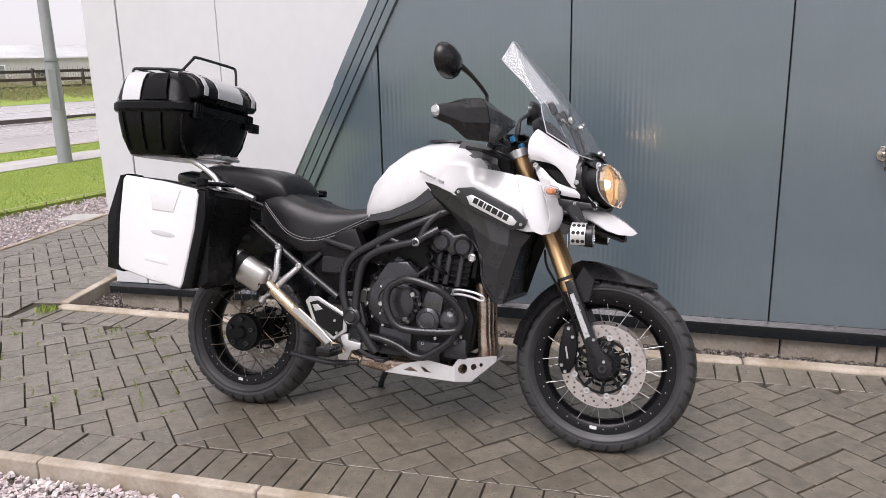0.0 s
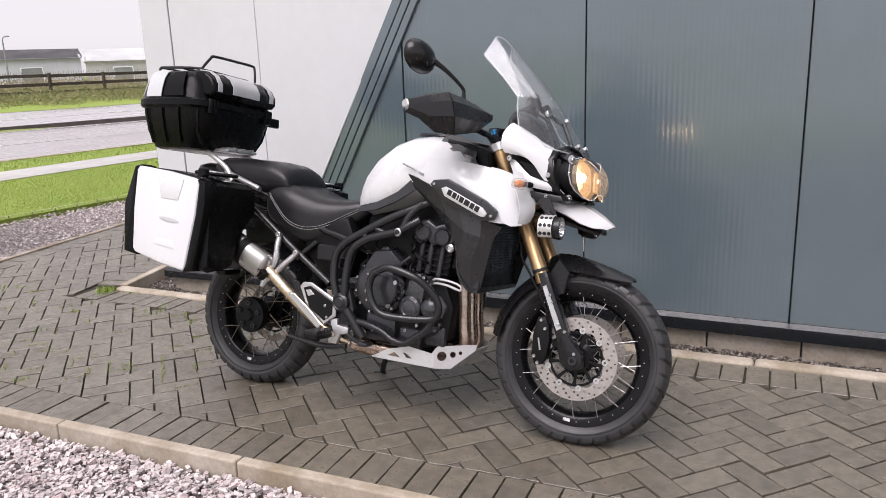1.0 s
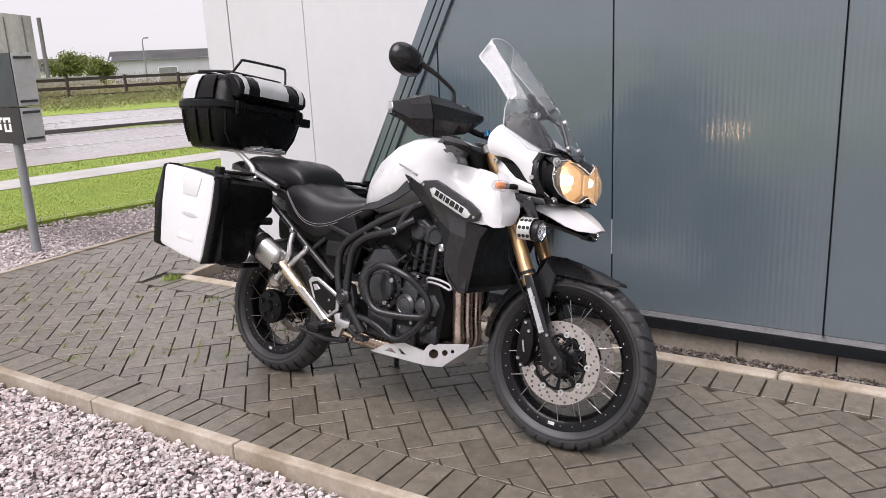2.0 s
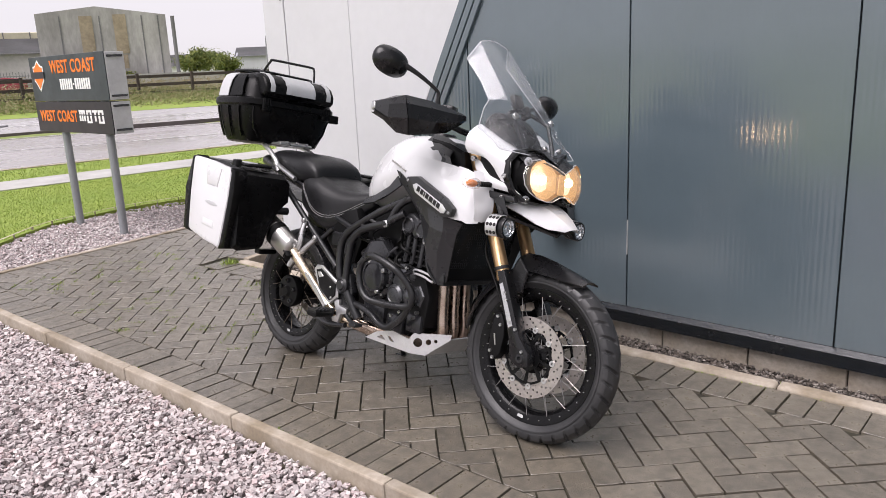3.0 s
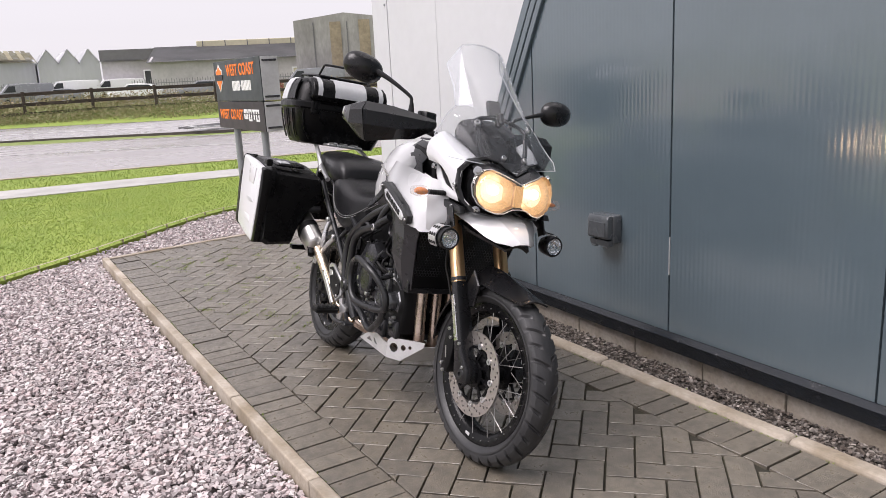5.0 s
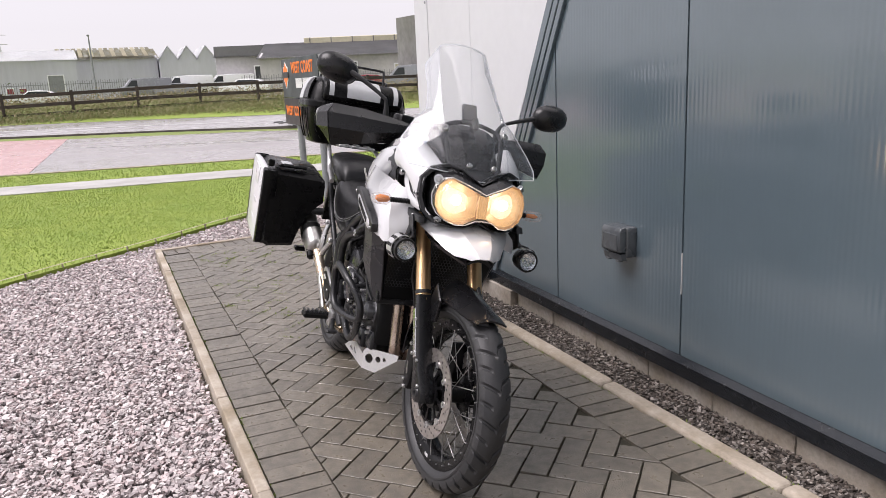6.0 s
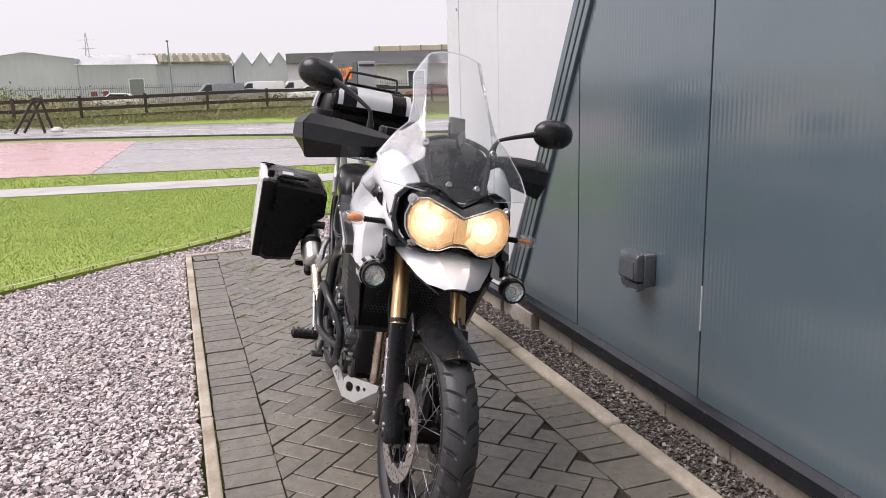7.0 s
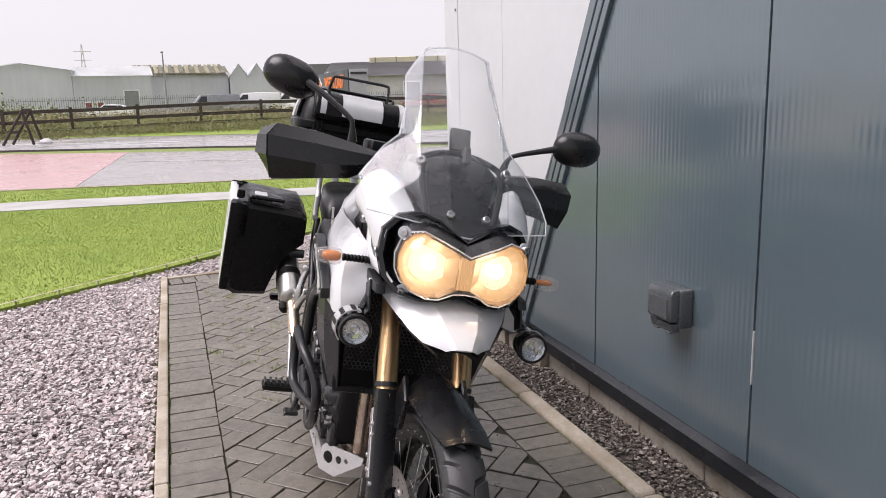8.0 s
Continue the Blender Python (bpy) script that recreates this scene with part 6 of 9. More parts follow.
# handlebar, grips, guards, levers, mirrors
bm = bmesh.new()
HB = [(0.952, -0.40, 1.192), (0.985, -0.30, 1.188), (1.045, -0.19, 1.175), (1.085, -0.09, 1.150), (1.095, 0, 1.148), (1.085, 0.09, 1.150), (1.045, 0.19, 1.175), (0.985, 0.30, 1.188), (0.952, 0.40, 1.192)]
tube(bm, HB, 0.0125, 12, 6)
bars = bp("handlebar", bm, "frame", bike, "black tapered handlebar", 35, STEER)
for s in (-1, 1):
    bm = bmesh.new()
    tube(bm, [(0.985, s * 0.30, 1.188), (0.965, s * 0.36, 1.191), (0.943, s * 0.445, 1.193)], 0.0175, 12, 4)
    bp("grip", bm, "soft", bars, "black ribbed rubber grip", 35, STEER)
    bm = bmesh.new()
    lathe(bm, [(0, 0), (0.016, 0), (0.018, 0.004), (0.018, 0.016), (0.013, 0.020), (0, 0.020)], along((0.941, s * 0.446, 1.190), (0.926, s * 0.492, 1.196)), 18)
    bp("bar_end", bm, "silver", bars, "silver bar-end weight", 35, STEER)
    # guard: a faceted shell wrapped round the front of the grip
    stations = [[(0.925, 0.458, 1.204), (0.945, 0.461, 1.203), (0.954, 0.465, 1.191), (0.955, 0.466, 1.177), (0.945, 0.460, 1.167), (0.925, 0.457, 1.167)],
                [(0.990, 0.464, 1.210), (1.025, 0.475, 1.210), (1.047, 0.487, 1.191), (1.044, 0.485, 1.146), (1.035, 0.465, 1.138), (0.991, 0.457, 1.142)],
                [(1.022, 0.437, 1.228), (1.089, 0.448, 1.228), (1.115, 0.472, 1.197), (1.125, 0.465, 1.147), (1.118, 0.446, 1.090), (1.042, 0.434, 1.100)],
                [(1.038, 0.338, 1.228), (1.102, 0.342, 1.228), (1.136, 0.343, 1.198), (1.150, 0.342, 1.150), (1.130, 0.340, 1.112), (1.058, 0.335, 1.118)],
                [(1.064, 0.244, 1.217), (1.120, 0.247, 1.217), (1.150, 0.249, 1.196), (1.158, 0.248, 1.165), (1.122, 0.245, 1.129), (1.074, 0.242, 1.123)],
                [(1.109, 0.176, 1.205), (1.137, 0.178, 1.206), (1.157, 0.179, 1.197), (1.157, 0.178, 1.185), (1.139, 0.177, 1.173), (1.109, 0.175, 1.173)]]
    rows = [[(x, s * (y if s < 0 else 0.175 + (y - 0.175) * 0.90), z) for x, y, z in r] for r in stations]
    bm = shell(rows[2:], 0.004)
    bmesh.ops.recalc_face_normals(bm, faces=bm.faces)
    hg = bp("hand_guard", bm, "plastic", bars, "black plastic hand guard", 18, STEER)
    bm = shell(rows[:3], 0.004)
    bmesh.ops.recalc_face_normals(bm, faces=bm.faces)
    bp("guard_end", bm, "plastic", hg, "tapering outer end of the guard", 18, STEER)
    bp("guard_screw", bolt(bmesh.new(), (1.146, s * 0.272, 1.150), (1, s * 0.12, -0.5), 0.009, 0.006), "engine", hg, "", 35, STEER)
    bm = bmesh.new()
    tube(bm, [(1.055, s * 0.16, 1.165), (1.040, s * 0.24, 1.160), (1.015, s * 0.32, 1.165), (0.995, s * 0.385, 1.17)], 0.006, 8)
    bp("lever", bm, "frame", bars, "black brake or clutch lever", 35, STEER)
    bm = bmesh.new()
    box(bm, -0.022, 0.03, -0.03, 0.03, -0.018, 0.022, 0.007, Matrix.Translation((1.045, s * 0.20, 1.185)) @ Matrix.Rotation(radians(-s * 25), 4, "Z"), 2)
    bp("switch_block", bm, "plastic", bars, "black switch cluster", 35, STEER)
bm = bmesh.new()
box(bm, -0.026, 0.026, -0.035, 0.030, 0.0, 0.045, 0.008, Matrix.Translation((1.060, -0.165, 1.195)) @ Matrix.Rotation(radians(20), 4, "Z"), 2)
bp("fluid_reservoir", bm, "plastic", bars, "black brake fluid reservoir", 35, STEER)


def mirror(name, base, tip, axis, face, ru, rv):
    """A mirror head at tip on a bent stalk from base."""
    base, tip, face = Vector(base), Vector(tip), Vector(face).normalized()
    u = Vector(axis)
    u = (u - face * u.dot(face)).normalized()
    v = face.cross(u)
    bm = bmesh.new()
    rings = []
    for d, k in ((0.006, 0.90), (0.008, 0.98), (0.002, 1.0), (-0.012, 0.97), (-0.028, 0.84), (-0.042, 0.58), (-0.050, 0.25)):
        rings.append(oval(tip + face * d, u, v, ru * k, rv * k, 28, 2.3))
    loft(bm, rings)
    head = bp(name, bm, "plastic", bike, "black oval rear-view mirror on a bent stalk", 50)
    bm = bmesh.new()
    loft(bm, [oval(tip + face * 0.0070, u, v, ru * 0.86, rv * 0.84, 28, 2.3), oval(tip + face * 0.0092, u, v, ru * 0.86, rv * 0.84, 28, 2.3)])
    bp("mirror_glass", bm, "mirror", head, "mirror glass facing the rider")
    return head


mr = mirror("mirror", (1.075, -0.235, 1.20), (0.978, -0.420, 1.376), (0.25, -0.95, 0.22), (-0.88, 0.12, 0.10), 0.080, 0.053)
bm = bmesh.new()
tube(bm, [(1.074, -0.240, 1.175), (1.074, -0.241, 1.235), (1.079, -0.247, 1.272), (1.076, -0.258, 1.294), (1.043, -0.330, 1.342), (1.010, -0.388, 1.372)], [0.0125, 0.0125, 0.0068, 0.0068, 0.0085, 0.012], 10)
bp("mirror_stalk", bm, "frame", mr, "black mirror stalk")
ml = mirror("mirror", (1.075, 0.235, 1.20), (1.092, 0.425, 1.322), (-0.15, 0.95, 0.05), (-0.92, -0.15, 0.10), 0.080, 0.053)
bm = bmesh.new()
tube(bm, [(1.088, 0.205, 1.175), (1.090, 0.208, 1.225), (1.094, 0.218, 1.258), (1.098, 0.240, 1.274), (1.104, 0.310, 1.298), (1.106, 0.365, 1.315)], [0.0125, 0.0120, 0.0068, 0.0068, 0.0085, 0.012], 10)
bp("mirror_stalk", bm, "frame", ml, "black mirror stalk")

# tank and bodywork ---------------------------------------------------
def tank_ring(x, zt, zb, w):
    h = zt - zb
    half = [(0.0, zt), (0.34 * w, zt - 0.012 * h / 0.25), (0.66 * w, zt - 0.10 * h), (0.87 * w, zt - 0.28 * h), (0.985 * w, zt - 0.52 * h), (1.0 * w, zt - 0.74 * h), (0.95 * w, zt - 0.92 * h), (0.86 * w, zb)]
    return [(x, -y, z) for y, z in half] + [(x, y, z) for y, z in half[::-1][:-1]]


st = [(0.548, 0.872, 0.830, 0.060), (0.556, 0.905, 0.828, 0.088), (0.575, 0.957, 0.828, 0.112), (0.615, 1.015, 0.832, 0.140), (0.70, 1.090, 0.850, 0.172), (0.78, 1.127, 0.880, 0.192), (0.86, 1.140, 0.905, 0.208), (0.94, 1.136, 0.915, 0.220), (1.02, 1.112, 0.930, 0.226), (1.08, 1.080, 0.940, 0.215)]
bm = bmesh.new()
loft(bm, [tank_ring(*s) for s in st])
bmesh.ops.subdivide_edges(bm, edges=[e for e in bm.edges if len(e.link_faces) == 2 and all(len(f.verts) == 4 for f in e.link_faces)], cuts=1, smooth=1.0, use_grid_fill=True)
tank = bp("fuel_tank", bm, "white", bike, "glossy white fuel tank", 50)
bm = bmesh.new()
loft(bm, [oval((0.86, 0, 1.141), (1, 0, -0.02), (0, 1, 0), 0.085, 0.055, 24, 3), oval((0.86, 0, 1.149), (1, 0, -0.02), (0, 1, 0), 0.080, 0.050, 24, 3), oval((0.86, 0, 1.151), (1, 0, -0.02), (0, 1, 0), 0.05, 0.03, 24, 3)])
bp("filler_cover", bm, "plastic", tank, "black filler surround", 35)
# black cover between tank and dash
both("tank_cover", lambda: shell([[(0.955, -0.115, 1.140), (1.03, -0.125, 1.128), (1.10, -0.130, 1.100)], [(0.952, -0.175, 1.092), (1.03, -0.190, 1.072), (1.115, -0.185, 1.045)], [(0.975, -0.195, 1.058), (1.05, -0.205, 1.030), (1.15, -0.19, 0.985)]], 0.006), "shroud", tank, "charcoal tank cover", 18)
bm = bmesh.new()
prism(bm, [(0.93, 0.95), (1.18, 0.95), (1.16, 1.07), (1.08, 1.10), (0.98, 1.118)], -0.16, 0.16, "y", 0.01)
bp("steering_cover", bm, "engine_black", bike, "black parts under the dash", 30)
# model name on the tank side: worn plain marks
both("tank_mark", lambda: [box(bm2, -0.0055, 0.0055, -0.003, 0.003, -0.0038, 0.0038, 0.001, Matrix.Translation((x, -0.2230 - (x - 0.83) * 0.120, 1.012 - (x - 0.83) * 0.40)) @ Matrix.Rotation(radians(22), 4, "Y")) for bm2 in [bmesh.new()] for x in (0.832, 0.846, 0.860, 0.874, 0.888, 0.908, 0.921)][-1], "silencer", tank, "small grey script mark as plain bars")

side = lambda: shell([
    [(0.800, -0.150, 1.030), (0.94, -0.212, 1.040), (1.06, -0.228, 1.030), (1.175, -0.215, 1.012), (1.275, -0.195, 0.985)],
    [(0.798, -0.178, 0.995), (0.95, -0.236, 0.985), (1.07, -0.256, 0.975), (1.195, -0.245, 0.945), (1.300, -0.222, 0.905)],
    [(0.850, -0.200, 0.960), (0.965, -0.246, 0.940), (1.080, -0.266, 0.915), (1.205, -0.262, 0.870), (1.315, -0.238, 0.850)],
    [(0.930, -0.214, 0.935), (0.985, -0.244, 0.915), (1.090, -0.264, 0.868), (1.205, -0.266, 0.815), (1.318, -0.240, 0.806)]], 0.005, soft=3)
both("side_panel", side, "white", tank, "glossy white radiator side panel", 40)
# forward white blade beside the fork
both("front_blade", lambda: shell([
    [(1.190, -0.205, 1.012), (1.235, -0.205, 1.003), (1.283, -0.192, 0.985)],
    [(1.215, -0.246, 0.955), (1.262, -0.242, 0.935), (1.312, -0.215, 0.905)],
    [(1.238, -0.264, 0.880), (1.290, -0.256, 0.862), (1.335, -0.222, 0.850)],
    [(1.268, -0.262, 0.815), (1.300, -0.254, 0.800), (1.332, -0.226, 0.806)]], 0.006, soft=2), "white", tank, "white front fairing blade", 40)
both("fairing_inner", lambda: shell([
    [(1.285, -0.225, 1.000), (1.310, -0.200, 0.995), (1.330, -0.172, 0.985)],
    [(1.312, -0.248, 0.930), (1.336, -0.215, 0.925), (1.354, -0.178, 0.920)],
    [(1.330, -0.250, 0.862), (1.352, -0.220, 0.856), (1.364, -0.185, 0.860)],
    [(1.322, -0.240, 0.815), (1.340, -0.215, 0.810), (1.350, -0.190, 0.820)]], 0.005, soft=2), "white", tank, "white forward-facing fairing panel", 40)
# black badge panel with its silver plate
def on_side(outline, y0, y1, lean=6):
    bm = bmesh.new()
    prism(bm, outline, y0, y1, "y", 0.004, 2)
    bmesh.ops.transform(bm, matrix=Matrix.Translation((1.1, -0.27, 0.88)) @ Matrix.Rotation(radians(lean), 4, "X") @ Matrix.Rotation(radians(-2), 4, "Z") @ Matrix.Translation((-1.1, 0.27, -0.88)), verts=bm.verts)
    return bm


BADGE = [(0.985, 0.938), (1.000, 0.954), (1.056, 0.958), (1.212, 0.886), (1.256, 0.850), (1.244, 0.820), (1.203, 0.812), (1.039, 0.880)]
badge = both("badge_panel", lambda: on_side(BADGE, -0.262, -0.287), "shroud", bike, "charcoal badge panel with bolts", 30)
PLATE = [(1.035, 0.925), (1.055, 0.932), (1.205, 0.862), (1.222, 0.843), (1.212, 0.830), (1.196, 0.830), (1.048, 0.897)]
for i, s in enumerate((False, True)):
    bm = on_side(PLATE, -0.286, -0.291)
    bp("badge_plate", flip(bm) if s else bm, "badge", badge[i], "silver name plate", 30)
    bm = bmesh.new()
    for x0, x1 in ((-0.072, -0.054), (-0.050, -0.033), (-0.029, -0.022), (-0.018, 0.000), (0.004, 0.026), (0.030, 0.047), (0.051, 0.069)):
        box(bm, x0, x1, -0.0015, 0.001, -0.0105, 0.0105, 0.001, Matrix.Translation((1.128, -0.2915, 0.883)) @ Matrix.Rotation(radians(25.3), 4, "Y"))
    bmesh.ops.transform(bm, matrix=Matrix.Translation((1.1, -0.27, 0.88)) @ Matrix.Rotation(radians(6), 4, "X") @ Matrix.Rotation(radians(-2), 4, "Z") @ Matrix.Translation((-1.1, 0.27, -0.88)), verts=bm.verts)
    bp("badge_bar", flip(bm) if s else bm, "hole", badge[i], "dark plain bars on the plate", 0)
    bm = bmesh.new()
    for x, z in ((1.003, 0.938), (1.236, 0.832)):
        bolt(bm, (x, -0.288, z), (0, -1, 0), 0.006, 0.005)
    bp("badge_bolts", flip(bm) if s else bm, "bolt", badge[i])
# charcoal radiator shroud, faceted
both("radiator_shroud", lambda: shell([
    [(0.815, -0.196, 0.985), (0.90, -0.228, 0.958), (0.985, -0.250, 0.928), (1.09, -0.262, 0.866), (1.19, -0.264, 0.815), (1.262, -0.234, 0.795)],
    [(0.835, -0.198, 0.955), (0.935, -0.222, 0.890), (1.045, -0.246, 0.820), (1.125, -0.268, 0.770), (1.185, -0.256, 0.752), (1.226, -0.222, 0.752)],
    [(0.900, -0.190, 0.905), (0.975, -0.210, 0.840), (1.064, -0.226, 0.762), (1.098, -0.256, 0.690), (1.152, -0.240, 0.668), (1.198, -0.205, 0.662)],
    [(0.960, -0.180, 0.860), (1.010, -0.198, 0.800), (1.070, -0.212, 0.720), (1.092, -0.224, 0.612), (1.134, -0.206, 0.545), (1.170, -0.188, 0.553)]], 0.006), "shroud", bike, "charcoal radiator shroud with sharp facets", 8)
both("shroud_lip", lambda: shell([[(1.262, -0.234, 0.795), (1.226, -0.222, 0.752), (1.198, -0.205, 0.662), (1.170, -0.188, 0.553)], [(1.210, -0.196, 0.800), (1.186, -0.192, 0.752), (1.172, -0.188, 0.662), (1.150, -0.180, 0.556)]], 0.004), "engine_black", bike, "black inner lip of the shroud", 30)
both("shroud_edge", lambda: tube(bmesh.new(), [(0.96, -0.186, 0.862), (1.012, -0.204, 0.800), (1.072, -0.217, 0.720), (1.094, -0.229, 0.612), (1.135, -0.210, 0.546)], 0.005, 8, 3), "frame", bike, "black lower edge of the shroud", 40)
# long blade under the tank
both("tank_rail", lambda: shell([[(0.600, -0.150, 0.842), (0.70, -0.182, 0.862), (0.80, -0.200, 0.905), (0.86, -0.214, 0.950)], [(0.595, -0.162, 0.815), (0.70, -0.190, 0.830), (0.80, -0.205, 0.868), (0.885, -0.212, 0.915)]], 0.008), "shroud", bike, "charcoal trim under the tank", 25)
# radiator and its guard mesh
bm = bmesh.new()
box(bm, 1.130, 1.158, -0.195, 0.195, 0.555, 0.83, 0.004)
rad = bp("radiator", bm, "engine_black", bike, "black radiator behind a mesh guard", 30)
bm = bmesh.new()
hexa = 0.0125
for i in range(-15, 16):
    for k in range(26):
        y, z = i * hexa + (hexa / 2 if k % 2 else 0), 0.560 + k * hexa * 0.87
        if abs(y) < 0.2 and 0.56 < z < 0.845:
            vs = [bm.verts.new((1.150 + (z - 0.56) * 0.16, y + r * math.cos(q * math.tau / 6 + math.pi / 6), z + r * math.sin(q * math.tau / 6 + math.pi / 6))) for r in (hexa * 0.58, hexa * 0.44) for q in range(6)]
            for q in range(6):
                bm.faces.new((vs[q], vs[(q + 1) % 6], vs[6 + (q + 1) % 6], vs[6 + q]))
bp("radiator_guard", bm, "engine_light", rad, "black honeycomb radiator guard", 0)
bm = bmesh.new()
box(bm, 1.130, 1.165, -0.200, 0.200, 0.540, 0.560, 0.003)
box(bm, 1.14, 1.17, -0.205, -0.193, 0.555, 0.83, 0.003)
box(bm, 1.14, 1.17, 0.193, 0.205, 0.555, 0.83, 0.003)
bp("guard_frame", bm, "frame", rad, "", 30)

# nose: cowl, headlight, beak, screen ---------------------------------
both("nose_cowl", lambda: shell([
    [(1.268, -0.128, 1.150), (1.320, -0.122, 1.128), (1.380, -0.116, 1.102), (1.438, -0.112, 1.074)],
    [(1.258, -0.183, 1.177), (1.302, -0.180, 1.150), (1.362, -0.168, 1.110), (1.416, -0.154, 1.083)],
    [(1.240, -0.228, 1.138), (1.300, -0.222, 1.106), (1.370, -0.202, 1.064), (1.420, -0.182, 1.042)],
    [(1.236, -0.236, 1.092), (1.308, -0.224, 1.066), (1.384, -0.200, 1.018), (1.424, -0.185, 1.005)],
    [(1.246, -0.226, 1.064), (1.334, -0.212, 1.044), (1.392, -0.192, 0.972), (1.426, -0.186, 0.976)]], 0.005, soft=3), "white", bike, "white nose cowl", 30)
both("nose_side", lambda: shell([
    [(1.249, -0.190, 1.056), (1.286, -0.192, 1.034), (1.338, -0.192, 0.986), (1.406, -0.182, 0.970), (1.430, -0.176, 0.962)],
    [(1.262, -0.196, 1.020), (1.298, -0.200, 0.990), (1.345, -0.198, 0.964), (1.412, -0.188, 0.950), (1.448, -0.170, 0.942)],
    [(1.286, -0.190, 0.968), (1.310, -0.192, 0.955), (1.355, -0.190, 0.943), (1.416, -0.180, 0.934), (1.462, -0.158, 0.926)]], 0.005, soft=2), "white", bike, "white lower nose panel", 40)
both("cowl_bolts", lambda: bolt(bolt(bmesh.new(), (1.407, -0.197, 0.990), (0.2, -1, 0), 0.009, 0.006), (1.262, -0.206, 1.045), (0, -1, 0), 0.011, 0.010), "bolt", bike, "zinc cowl bolts", 30)
both("cowl_vent", lambda: prism(bmesh.new(), [(1.290, 1.036), (1.330, 1.036), (1.364, 1.022), (1.392, 0.970), (1.345, 0.984)], -0.196, -0.176, "y", 0.004), "engine_black", bike, "black vent below the nose cowl", 30)
bm = bmesh.new()
prism(bm, [(1.24, 1.02), (1.28, 0.945), (1.405, 0.905), (1.440, 0.92), (1.440, 1.05), (1.36, 1.09), (1.25, 1.12)], -0.155, 0.155, "y", 0.012, 2)
nose = bp("nose_frame", bm, "engine_black", bike, "black structure behind the nose", 30)
both("nose_bracket", lambda: prism(bmesh.new(), [(1.300, 0.938), (1.460, 0.918), (1.470, 0.898), (1.400, 0.896), (1.320, 0.912)], -0.196, -0.170, "y", 0.005, 2), "frame", nose, "black bracket under the nose", 30)
both("bracket_screws", lambda: bolt(bolt(bmesh.new(), (1.335, -0.196, 0.922), (0, -1, 0), 0.007, 0.005), (1.405, -0.196, 0.914), (0, -1, 0), 0.007, 0.005), "bolt", nose, "", 30)
# twin headlight: one clear protector over two lit bowls
LOBE = [(0.0, 1.020), (0.030, 1.033), (0.070, 1.048), (0.110, 1.062), (0.136, 1.055), (0.156, 1.034), (0.166, 1.000), (0.163, 0.965), (0.150, 0.940), (0.126, 0.921), (0.092, 0.911), (0.062, 0.914), (0.030, 0.931), (0.0, 0.934)]


def lens_x(y, z):
    """How far forward the swept lens stands at that place."""
    return 1.550 - 6.6 * max(0.0, abs(y) - 0.060) ** 2 - 4.0 * (z - 0.965) ** 2


def lamp_outline(s, k=1.0):
    """The rim of one bowl, drawn in by k towards its centre."""
    c = (0.088, 0.985)
    pts = [(0.012, 1.018)] + LOBE[1:-1] + [(0.012, 0.940)]
    return [(s * (c[0] + (y - c[0]) * k), c[1] + (z - c[1]) * k) for y, z in pts]


bm = bmesh.new()
outl = [(0.0, 1.050), (0.030, 1.066), (0.070, 1.090), (0.112, 1.100), (0.156, 1.085), (0.186, 1.045), (0.191, 0.985), (0.177, 0.936), (0.144, 0.905), (0.092, 0.898), (0.050, 0.902), (0.0, 0.922)]
ring = outl + [(-y, z) for y, z in outl[::-1][1:-1]]
rings = []
for dx, k in ((-0.100, 0.88), (-0.075, 0.99), (-0.050, 1.03), (-0.034, 1.02), (-0.030, 0.96), (-0.052, 0.86)):
    rings.append([Vector((lens_x(y * 0.92, 0.985 + (z - 0.985) * 0.8) + dx, y * k, 0.985 + (z - 0.985) * k)) for y, z in ring])
loft(bm, rings, cap=False)
hl = bp("headlight", bm, "plastic", bike, "twin headlight, lit warm, behind a clear lens", 35)
